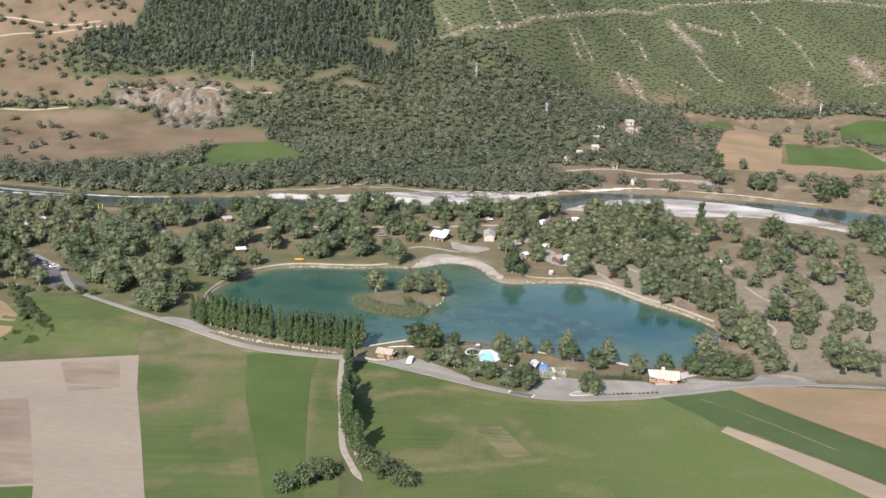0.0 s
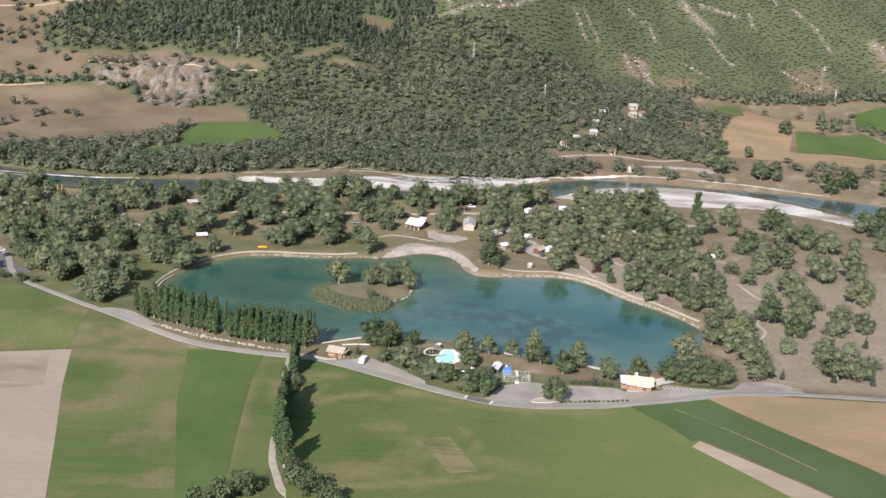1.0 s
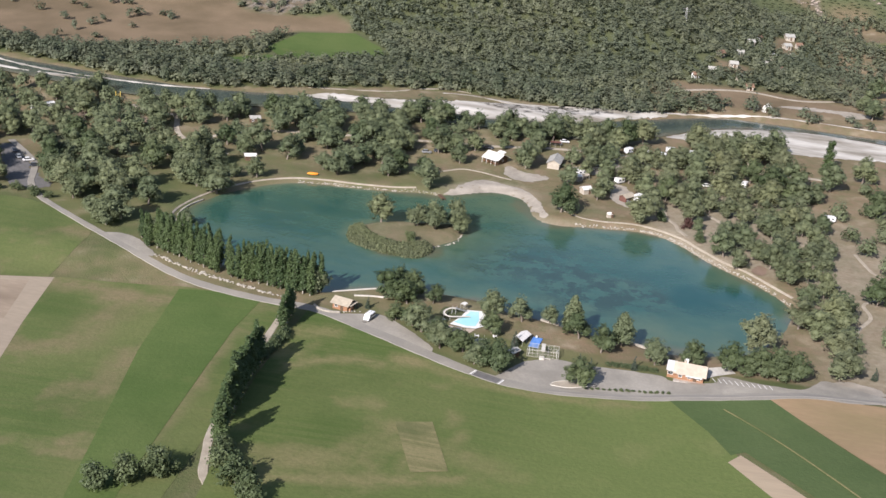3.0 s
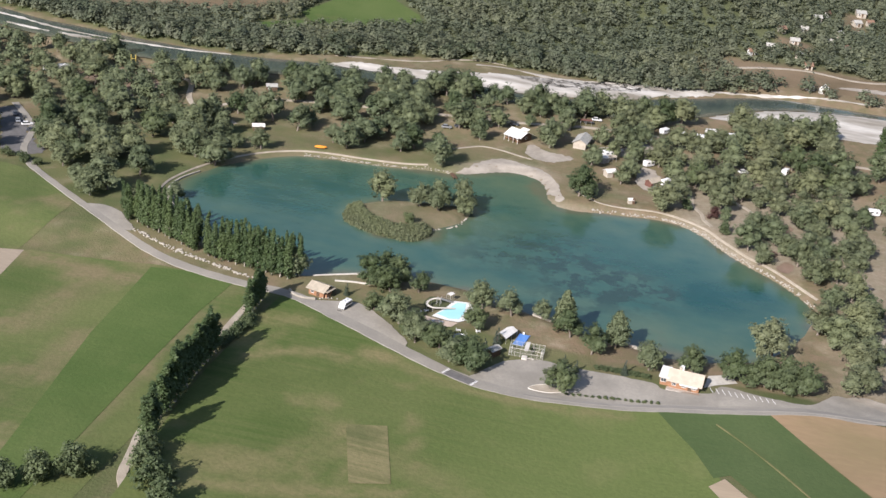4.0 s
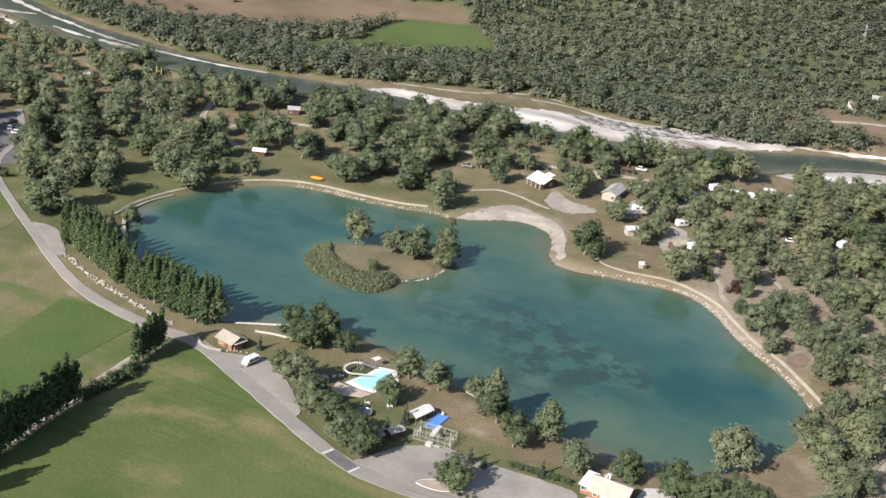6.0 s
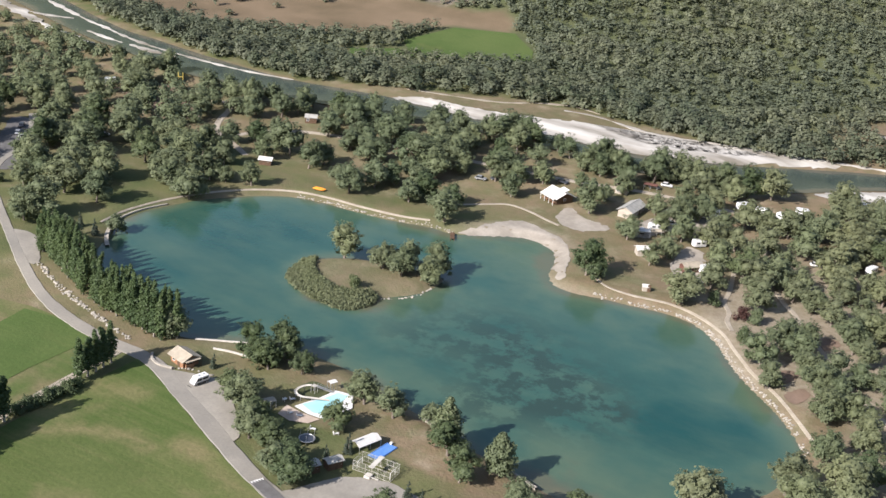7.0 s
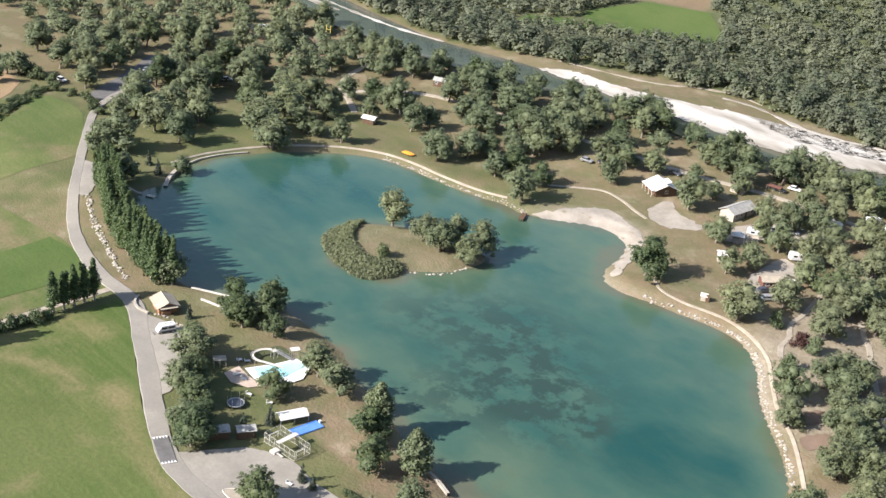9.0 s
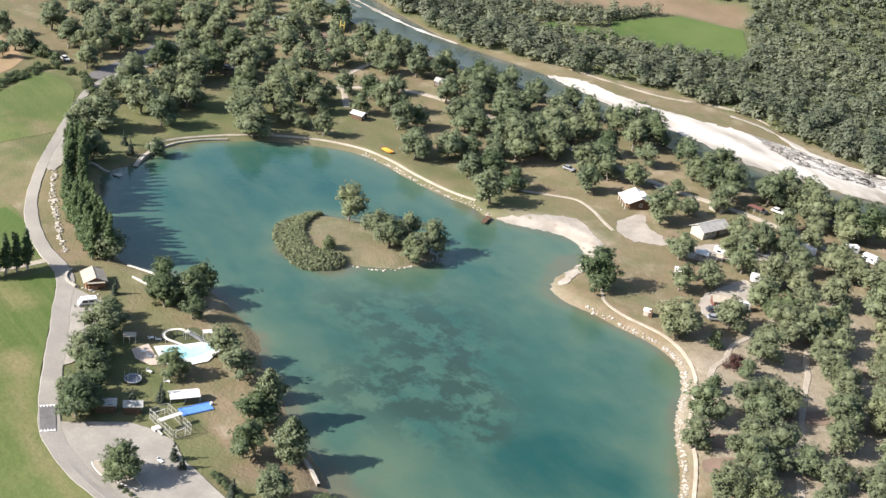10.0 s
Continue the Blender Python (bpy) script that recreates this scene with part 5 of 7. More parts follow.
# ---------------------------------------------------------------- buildings and things: helpers
MAT.update({
    "white": surface("white_paint", (0.680, 0.671, 0.646), (0.595, 0.586, 0.561), 1.2, 0.5, own=True),
    "canvas": surface("white_canvas", (0.612, 0.595, 0.561), (0.510, 0.493, 0.451), 0.8, 0.8, own=True),
    "cream_roof": surface("cream_roof_sheet", (0.459, 0.391, 0.310), (0.383, 0.323, 0.255), 0.7, 0.6, own=True),
    "grey_roof": surface("weathered_grey_roof", (0.357, 0.348, 0.315), (0.264, 0.255, 0.230), 0.8, 0.7, own=True),
    "pale_roof": surface("pale_shingle_roof", (0.370, 0.322, 0.248), (0.280, 0.244, 0.188), 0.8, 0.7, own=True),
    "brown_roof": surface("brown_tile_roof", (0.212, 0.128, 0.085), (0.145, 0.093, 0.068), 1.5, 0.8, own=True),
    "timber": surface("orange_timber", (0.310, 0.165, 0.092), (0.225, 0.118, 0.066), 2.5, 0.65, own=True),
    "dark_timber": surface("dark_timber", (0.128, 0.076, 0.047), (0.076, 0.051, 0.034), 2.5, 0.7, own=True),
    "render": surface("pale_render", (0.391, 0.348, 0.289), (0.315, 0.281, 0.230), 0.8, 0.85, own=True),
    "concrete": surface("pale_concrete", (0.493, 0.468, 0.416), (0.383, 0.357, 0.315), 0.7, 0.85, own=True),
    "stone": surface("limestone_blocks", (0.375, 0.344, 0.290), (0.250, 0.228, 0.192), 0.9, 0.85, fine=5, relief=0.6, own=True),
    "glass": surface("dark_window_glass", (0.03, 0.035, 0.04), (0.02, 0.022, 0.025), 0.5, 0.08, 0.6, own=True),
    "rubber": surface("black_rubber", (0.03, 0.03, 0.03), (0.02, 0.02, 0.02), 3, 0.8, own=True),
    "steel": surface("galvanised_steel", (0.55, 0.55, 0.54), (0.42, 0.42, 0.41), 2, 0.4, 0.5, 0.6, own=True),
    "pool_water": water_material("pool_water", (0.20, 0.46, 0.49), (0.27, 0.52, 0.54), (0.38, 0.57, 0.57), (0.510, 0.612, 0.612), (0.255, 0.510, 0.510)),
    "blue_mat": surface("blue_vinyl", (0.085, 0.204, 0.493), (0.111, 0.238, 0.544), 1.0, 0.45, own=True),
    "orange": surface("orange_plastic", (0.637, 0.255, 0.025), (0.527, 0.204, 0.025), 1.0, 0.45, own=True),
    "yellow": surface("yellow_paint", (0.561, 0.425, 0.102), (0.468, 0.357, 0.085), 1.0, 0.55, own=True),
    "asphalt": surface("dark_asphalt", (0.128, 0.123, 0.119), (0.093, 0.089, 0.085), 0.6, 0.9, fine=4),
    "net": surface("fence_net", (0.255, 0.264, 0.221), (0.187, 0.196, 0.162), 1.0, 0.8, own=True),
    "red_paint": surface("red_brown_paint", (0.140, 0.066, 0.050), (0.095, 0.048, 0.038), 1.5, 0.7, own=True),
    "paving": surface("pink_paving", (0.442, 0.357, 0.281), (0.365, 0.297, 0.238), 0.7, 0.85, fine=3),
    "turf": surface("pool_side_turf", (0.050, 0.060, 0.026), (0.072, 0.078, 0.034), 0.5, 0.9),
    "vehicle": surface("vehicle_paint_white", (0.680, 0.680, 0.671), (0.629, 0.629, 0.620), 0.6, 0.3, 0.5, relief=0.05, own=True),
    "silver": surface("vehicle_paint_silver", (0.357, 0.365, 0.374), (0.306, 0.315, 0.323), 0.6, 0.3, 0.5, 0.4, relief=0.05, own=True),
    "dark_car": surface("vehicle_paint_dark", (0.05, 0.055, 0.07), (0.035, 0.04, 0.05), 0.6, 0.3, 0.5, relief=0.05, own=True),
})


def cuboid(bm, cx, cy, cz, sx, sy, sz, turn=0.0, bevel=0.0):
    """A box by its middle and its size, with softened edges where bevel is given."""
    m = Matrix.Translation((cx, cy, cz)) @ Matrix.Rotation(radians(turn), 4, "Z") @ Matrix.Diagonal((sx, sy, sz, 1))
    made = bmesh.ops.create_cube(bm, size=1, matrix=m)["verts"]
    if bevel:
        edges = list({e for v in made for e in v.link_edges})
        bmesh.ops.bevel(bm, geom=edges, offset=bevel, segments=2, affect="EDGES", profile=0.6)


def solid(*boxes, bevel=0.0):
    bm = bmesh.new()
    for b in boxes:
        cuboid(bm, *b, bevel=bevel)
    return bm


def prism(profile, x0, x1):
    """A profile of (y, z) points drawn out along x."""
    bm = bmesh.new()
    a = [bm.verts.new((x0, y, z)) for y, z in profile]
    b = [bm.verts.new((x1, y, z)) for y, z in profile]
    bm.faces.new(a[::-1]), bm.faces.new(b)
    for i in range(len(a)):
        j = (i + 1) % len(a)
        bm.faces.new((a[i], a[j], b[j], b[i]))
    bmesh.ops.recalc_face_normals(bm, faces=bm.faces[:])
    return bm


def thing(name, x, y, turn, label, category, group="", lift=0.0):
    root = new(name, None)
    root.empty_display_size = 0.5
    root.matrix_world = pose(x, y, gz(x, y) + lift, 0, 0, turn)
    return tagged(root, label, category, group)


def rod(a, b, r, sides=8):
    bm = bmesh.new()
    tube(bm, [a, b], [r, r], sides)
    return bm


def window(root, x, y, z, w, h, facing):
    """A framed window on a wall that faces along -y or +y (0, 180) or along x (90, -90)."""
    f = part("window", solid((0, 0, h / 2 + 0.04, w + 0.14, 0.08, 0.09), (0, 0, -h / 2 - 0.04, w + 0.14, 0.1, 0.09), (-w / 2 - 0.03, 0, 0, 0.08, 0.08, h), (w / 2 + 0.03, 0, 0, 0.08, 0.08, h), (0, 0, 0, 0.05, 0.05, h)), "white", root)
    f.matrix_basis = pose(x, y, z, 0, 0, facing)
    part("pane", solid((0, 0.01, 0, w, 0.03, h)), "glass", f)
    return f


def house(name, x, y, turn, length, depth, eave, rise, wall, roof, label, overhang=0.45, windows=2, door_at=0.0, chimney=False, category="house", group="", roof_t=0.14):
    """A gabled house: length along its own x, the ridge along x, its front towards -y."""
    root = thing(name, x, y, turn, label, category, group)
    d2, l2 = depth / 2, length / 2
    part("wall", prism([(-d2, -0.4), (d2, -0.4), (d2, eave), (0, eave + rise), (-d2, eave)], -l2, l2), wall, root)
    k = rise / d2
    for s in (-1, 1):
        e = d2 + overhang
        pts = [(s * e, eave - k * overhang + 0.03), (0, eave + rise + 0.03), (0, eave + rise + roof_t + 0.03), (s * e, eave - k * overhang + roof_t + 0.03)]
        part("roof", prism(pts, -l2 - overhang, l2 + overhang), roof, root)
    part("ridge", rod((-l2 - overhang, 0, eave + rise + roof_t), (l2 + overhang, 0, eave + rise + roof_t), 0.1, 6), roof, root)
    door = part("door", solid((0, 0, 0.98, 0.9, 0.07, 1.95)), "dark_timber", root)
    door.matrix_basis = pose(door_at, -d2 - 0.03, 0)
    part("handle", solid((0.32, -0.06, 0.98, 0.05, 0.06, 0.16)), "steel", door)
    for i in range(windows):
        wx = -l2 + length * (i + 0.5) / windows
        if abs(wx - door_at) > 0.9:
            window(root, wx, -d2 - 0.03, eave * 0.58, 0.8, 0.8, 0)
        window(root, wx, d2 + 0.03, eave * 0.58, 0.8, 0.8, 180)
    window(root, l2 + 0.03, 0, eave * 0.6, 0.8, 0.8, 90)
    if chimney:
        c = part("chimney", solid((0, 0, 0, 0.6, 0.6, 1.2), (0, 0, 0.62, 0.75, 0.75, 0.1)), "render", root)
        c.matrix_basis = pose(-l2 * 0.45, 0.3, eave + rise + 0.2)
    return root


def wheel(root, x, y, r=0.33, w=0.2):
    bm = bmesh.new()
    bmesh.ops.create_cone(bm, cap_ends=True, segments=16, radius1=r, radius2=r, depth=w, matrix=pose(0, 0, 0, 90))
    t = part("wheel", bm, "rubber", root)
    t.matrix_basis = pose(x, y, r)
    bm = bmesh.new()
    bmesh.ops.create_cone(bm, cap_ends=True, segments=12, radius1=r * 0.6, radius2=r * 0.6, depth=w + 0.03, matrix=pose(0, 0, 0, 90))
    part("rim", bm, "steel", t)


def caravan(x, y, turn, label, s=1.0):
    """A touring caravan with rounded ends."""
    root = thing("caravan", x, y, turn, label, "caravan", "camp caravans")
    L, H = 4.2 * s, 1.75 * s
    body = [(-1.0 * s, 0.45), (1.0 * s, 0.45), (1.02 * s, 0.6 + H * 0.8), (0.9 * s, 0.5 + H), (-0.9 * s, 0.5 + H), (-1.02 * s, 0.6 + H * 0.8)]
    bm = prism(body, -L / 2, L / 2)
    bmesh.ops.bevel(bm, geom=[e for e in bm.edges if abs(e.verts[0].co.x - e.verts[1].co.x) < 0.01 and max(v.co.z for v in e.verts) > 1.0], offset=0.25, segments=3, affect="EDGES")
    part("body", bm, "vehicle", root)
    part("stripe", solid((0, 0, 0.85, L + 0.01, 2.06 * s, 0.08)), "silver", root)
    for yy in (-1.03 * s, 1.03 * s):
        part("window", solid((-0.8, yy, 1.5, 1.0, 0.03, 0.5)), "glass", root)
        part("window", solid((0.9, yy, 1.5, 0.8, 0.03, 0.5)), "glass", root)
        wheel(root, 0, yy * 0.9, 0.3)
    part("hitch", rod((L / 2, 0, 0.5), (L / 2 + 1.0, 0, 0.45), 0.06), "steel", root)
    part("roof_hatch", solid((0.5, 0, 0.55 + H, 0.5, 0.5, 0.1)), "white", root)
    return root


def car(x, y, turn, paint, label):
    root = thing("car", x, y, turn, label, "car", "parked cars", 0.1)
    bm = prism([(-1.9, 0.35), (1.9, 0.35), (1.95, 0.7), (1.1, 0.85), (-1.75, 0.88), (-1.95, 0.6)], -0.78, 0.78)
    bmesh.ops.rotate(bm, verts=bm.verts[:], matrix=Matrix.Rotation(radians(-90), 3, "Z"))
    bmesh.ops.bevel(bm, geom=bm.edges[:], offset=0.07, segments=2, affect="EDGES")
    part("body", bm, paint, root)
    bm = prism([(-1.6, 0.86), (0.95, 0.86), (0.3, 1.32), (-1.2, 1.34)], -0.68, 0.68)
    bmesh.ops.rotate(bm, verts=bm.verts[:], matrix=Matrix.Rotation(radians(-90), 3, "Z"))
    cabin = part("cabin", bm, "glass", root)
    part("roof", solid((-0.45, 0, 1.36, 1.5, 1.28, 0.05), bevel=0.02), paint, cabin)
    for xx in (-1.2, 1.2):
        for yy in (-0.72, 0.72):
            wheel(root, xx, yy, 0.29)
    return root


# ---------------------------------------------------------------- kiosk and motorhome by the road
def kiosk():
    root = house("lake_kiosk", -13.6, 400.4, -14, 4.6, 4.0, 1.9, 0.9, "timber", "pale_roof", "timber kiosk with a pale shingle gable roof beside the road", 0.6, 2, 0.6, category="kiosk")
    part("porch_roof", solid((2.9, 0, 1.85, 1.2, 3.8, 0.1)), "pale_roof", root)
    for yy in (-1.9, 1.9):
        part("post", solid((3.4, yy, 0.9, 0.12, 0.12, 1.9)), "dark_timber", root)
    part("counter", solid((2.8, -0.6, 0.5, 0.5, 2.0, 1.0), bevel=0.03), "timber", root)


def motorhome():
    root = thing("motorhome", -4.9, 395.3, 258, "white motorhome with dark window bands parked on the gravel", "motorhome", lift=0.1)
    bm = prism([(-2.3, 0.45), (2.3, 0.45), (2.45, 0.75), (2.25, 1.25), (1.7, 1.75), (1.55, 2.25), (-2.25, 2.25), (-2.35, 2.0)], -1.0, 1.0)
    bmesh.ops.rotate(bm, verts=bm.verts[:], matrix=Matrix.Rotation(radians(-90), 3, "Z"))
    bmesh.ops.bevel(bm, geom=bm.edges[:], offset=0.1, segments=2, affect="EDGES")
    part("body", bm, "vehicle", root)
    part("windscreen", solid((2.0, 0, 1.52, 0.06, 1.6, 0.55)), "glass", root).matrix_basis = pose(0.72, 0, -0.62, 0, 22, 0)
    for yy in (-1.02, 1.02):
        part("window", solid((0.75, yy, 1.6, 1.5, 0.04, 0.62)), "glass", root)
        part("window", solid((-1.1, yy, 1.6, 1.7, 0.04, 0.62)), "glass", root)
        part("stripe", solid((-0.2, yy, 0.72, 4.0, 0.04, 0.3)), "dark_car", root)
        for xx in (-1.4, 1.5):
            wheel(root, xx, yy * 0.88)
    for xx in (-1.2, 0.2):
        part("roof_hatch", solid((xx, 0, 2.32, 0.5, 0.5, 0.14), bevel=0.03), "silver", root)
    part("bumper", solid((2.42, 0, 0.5, 0.15, 1.9, 0.25), bevel=0.04), "silver", root)
    root.scale = (0.84, 0.84, 0.84)


kiosk()
motorhome()

# ---------------------------------------------------------------- bathing pool with its slide
POOL = [(17.2, 402), (19.4, 407.2), (20.2, 410.8), (22.6, 411.2), (23.6, 405.5), (23.3, 401.5), (21, 400.6)]
DECK = [(16.4, 400.4), (18.4, 406.6), (19.2, 411.4), (23.2, 412.2), (26.2, 407.6), (25.9, 402.8), (23.6, 399.9), (20.5, 399.6)]
pool_level = gz(21, 405) + 0.12
sheet("pool_deck", DECK, flat(pool_level), 0.14, "white", "white pool deck around the bathing pool", 2, "pool deck")
sheet("pool_water", POOL, flat(pool_level), 0.2, "pool_water", "pale turquoise water of the bathing pool", 2, "pool", attrs={"depth": lambda x, y: 0.3 + 0.4 * BLOB(x, y, 22, 406, 4, 4), "weed": lambda x, y: 0.0 * x})
sheet("pool_terrace", [(15.5, 396.0), (14.8, 400.0), (19.0, 399.4), (23.6, 399.6), (22.6, 396.8), (19, 395.2)], ground_height, 0.16, "paving", "pinkish paved terrace beside the pool", 2, "terrace")
sheet("slide_lawn", [(12.4, 406.2), (12.4, 410.4), (13.6, 412), (17.6, 411.4), (18.6, 409.0), (17.8, 406.6), (15, 404.8)], ground_height, 0.1, "turf", "small turf patch inside the slide loop", 2, "lawn", 0.6)


def water_slide():
    root = thing("water_slide", 17, 409, 0, "white looping water slide on posts above the pool lawn", "slide")
    z0 = gz(17, 409)
    path = spline([(15.5, 407.6, 2.9), (14.6, 406.9, 2.75), (13.9, 405.6, 2.5), (13.9, 404.2, 2.25), (14.8, 403.3, 2.0), (16.2, 403.4, 1.7), (17.6, 404.4, 1.4), (18.9, 405.3, 1.15), (20.0, 406.1, 0.9), (20.9, 406.8, 0.55)], 0.4)
    path[:, 0] -= 17
    path[:, 1] -= 409
    d = np.gradient(path, axis=0)
    side = np.stack([-d[:, 1], d[:, 0], 0 * d[:, 0]], 1)
    side /= np.linalg.norm(side, axis=1)[:, None]
    rows = []
    for a, lift in ((-0.27, 0.26), (-0.23, 0.08), (-0.13, -0.03), (0.0, -0.06), (0.13, -0.03), (0.23, 0.08), (0.27, 0.26), (0.31, 0.26), (0.27, 0.02), (0.0, -0.12), (-0.27, 0.02), (-0.31, 0.26)):
        q = path + side * a
        q[:, 2] += lift
        rows.append(q)
    n = len(path)
    v = np.concatenate(rows + [rows[0]])
    part_mesh("flume", mesh_from("flume", v, grid_faces(n, 13), True), "concrete", root)
    for i in range(4, n - 6, 7):
        x, y, z = path[i]
        part("post", rod((x, y, -0.3), (x, y, z - 0.15), 0.08), "steel", root)
    part("platform", solid((-1.0, -1.0, 2.82, 1.1, 1.1, 0.12)), "concrete", root)
    for xx, yy in ((-1.5, -1.5), (-0.5, -1.5), (-1.5, -0.5), (-0.5, -0.5)):
        part("post", solid((xx, yy, 1.3, 0.1, 0.1, 3.1)), "steel", root)
        part("rail_post", solid((xx, yy, 3.2, 0.06, 0.06, 0.8)), "steel", root)
    for i in range(12):
        part("step", solid((-0.4 + 0.26 * i, -0.6 + 0.2 * i, 2.7 - 0.225 * i, 0.34, 0.8, 0.05)), "steel", root)
    for off in (-0.4, 0.4):
        part("stringer", rod((-0.6, -0.8 + off, 2.85), (2.7, 1.75 + off, 0.05), 0.06), "concrete", root)
        part("handrail", rod((-0.6, -0.8 + off, 3.5), (2.7, 1.75 + off, 0.75), 0.035), "steel", root)
    root.scale.z = 0.6


water_slide()


def canopy(name, x, y, turn, L, D, H, cloth, label, category="canopy", rise=0.35, group=""):
    """A cloth roof on posts, slightly pitched."""
    root = thing(name, x, y, turn, label, category, group)
    part("roof", prism([(-D / 2, H), (0, H + rise), (D / 2, H), (D / 2, H + 0.06), (0, H + rise + 0.06), (-D / 2, H + 0.06)], -L / 2, L / 2), cloth, root)
    for sx in (-1, 0, 1):
        for sy in (-1, 1):
            part("post", rod((sx * (L / 2 - 0.1), sy * (D / 2 - 0.1), -0.2), (sx * (L / 2 - 0.1), sy * (D / 2 - 0.1), H), 0.045), "steel", root)
    return root


canopy("marquee", 36.7, 397.0, 74, 5.8, 3.0, 1.5, "canvas", "white pitched marquee roof on slim posts", "marquee", 0.75)
canopy("parasol_roof", 18.1, 411.6, 70, 1.9, 1.4, 1.9, "canvas", "small white sunshade by the slide", "sunshade", 0.2)
canopy("pergola", 12.4, 397.0, 62, 2.6, 2.0, 1.7, "pale_roof", "small pale pergola on the park lawn", "pergola", 0.15)
mat_root = thing("blue_bouncy_mat", 40.4, 397.7, 86, "bright blue vinyl play mat on the grass", "play mat")
part("cushion", solid((0, 0, 0.1, 6.3, 2.7, 0.16), bevel=0.06), "blue_mat", mat_root)
for yy in (-1.2, 1.2):
    part("side_roll", rod((-3.1, yy, 0.2), (3.1, yy, 0.2), 0.09, 10), "blue_mat", mat_root)
part("pump", solid((3.3, 0.4, 0.35, 0.5, 0.5, 0.5), bevel=0.1), "white", mat_root)


def ball_cage():
    root = thing("ball_cage", 43.2, 391.0, 5, "netted ball court cage with pale frame and goals", "sports cage")
    L, D, H = 8.2, 3.8, 2.1
    for i in range(7):
        for sy in (-1, 1):
            part("post", rod((-L / 2 + L * i / 6, sy * D / 2, -0.2), (-L / 2 + L * i / 6, sy * D / 2, H), 0.035), "concrete", root)
    for sy in (-1, 1):
        for z in (0.08, H / 2, H):
            part("rail", rod((-L / 2, sy * D / 2, z), (L / 2, sy * D / 2, z), 0.03), "concrete", root)
    for sx in (-1, 1):
        for z in (0.08, H / 2, H):
            part("rail", rod((sx * L / 2, -D / 2, z), (sx * L / 2, D / 2, z), 0.03), "concrete", root)
    net = bmesh.new()
    for k in range(1, 42):
        x = -L / 2 + L * k / 42
        for sy in (-1, 1):
            tube(net, [(x, sy * D / 2, 0.05), (x, sy * D / 2, H)], [0.012, 0.012], 3)
    for k in range(1, 11):
        for sy in (-1, 1):
            tube(net, [(-L / 2, sy * D / 2, H * k / 11), (L / 2, sy * D / 2, H * k / 11)], [0.012, 0.012], 3)
        for sx in (-1, 1):
            tube(net, [(sx * L / 2, -D / 2, H * k / 11), (sx * L / 2, D / 2, H * k / 11)], [0.012, 0.012], 3)
    part("net", net, "net", root)
    part("roof_beam", solid((0, 0, H + 0.02, 1.0, D + 1.0, 0.08)), "concrete", root)
    part("ramp", solid((-0.2, -D / 2 - 0.8, 0.35, 1.3, 1.5, 0.5), bevel=0.05), "concrete", root)
    for sx in (-1, 1):
        part("goal", solid((sx * (L / 2 - 0.5), 0, 1.35, 0.08, 2.0, 0.08), (sx * (L / 2 - 0.5), -1.0, 0.7, 0.08, 0.08, 1.4), (sx * (L / 2 - 0.5), 1.0, 0.7, 0.08, 0.08, 1.4)), "white", root)
    part("bench", solid((1.2, -D / 2 - 1.0, 0.42, 1.8, 0.35, 0.07), (0.5, -D / 2 - 1.0, 0.2, 0.08, 0.3, 0.4), (1.9, -D / 2 - 1.0, 0.2, 0.08, 0.3, 0.4)), "concrete", root)


ball_cage()
for x, y, L, D in ((33.2, 382.8, 3.6, 2.2), (35.9, 387.0, 3.2, 1.9)):
    house("garden_shed", x, y, 64, L, D, 1.7, 0.35, "dark_timber", "grey_roof", "small park shed with a flat grey roof", 0.25, 1, 0.9, category="shed", group="park sheds")


def trampoline():
    root = thing("trampoline", 26.4, 391.3, 0, "round dark trampoline on the park lawn", "trampoline")
    bm = bmesh.new()
    bmesh.ops.create_cone(bm, cap_ends=True, segments=28, radius1=1.45, radius2=1.45, depth=0.05, matrix=pose(0, 0, 0.7))
    part("mat", bm, "dark_car", root)
    ring = [(1.6 * math.cos(a), 1.6 * math.sin(a), 0.72) for a in np.linspace(0, 2 * math.pi, 29)]
    bm = bmesh.new()
    tube(bm, ring, [0.11] * 29, 6)
    part("padding", bm, "silver", root)
    for k in range(6):
        a = k * math.pi / 3
        part("leg", rod((1.5 * math.cos(a), 1.5 * math.sin(a), -0.1), (1.5 * math.cos(a), 1.5 * math.sin(a), 0.7), 0.04), "steel", root)
        part("net_pole", rod((1.6 * math.cos(a), 1.6 * math.sin(a), 0.7), (1.6 * math.cos(a), 1.6 * math.sin(a), 2.2), 0.03), "steel", root)


trampoline()


def loungers():
    made = thing("garden_chair", 24.8, 395.5, 20, "white garden chair on the lawn by the pool", "chair", "garden chairs")
    part("seat", solid((0, 0, 0.38, 1.2, 0.6, 0.08), bevel=0.03), "white", made)
    part("backrest", solid((-0.55, 0, 0.62, 0.08, 0.6, 0.5), bevel=0.03), "white", made)
    for sx in (-0.5, 0.5):
        for sy in (-0.25, 0.25):
            part("leg", solid((sx, sy, 0.17, 0.06, 0.06, 0.36)), "white", made)
    for x, y, a in ((29.5, 397, 50), (17.5, 397.6, 80), (19.6, 397.9, 30), (13.2, 401.3, 100), (14.4, 402.4, 60), (52.5, 384.6, 10)):
        copy_thing(made, pose(x, y, gz(x, y), 0, 0, a))


loungers()

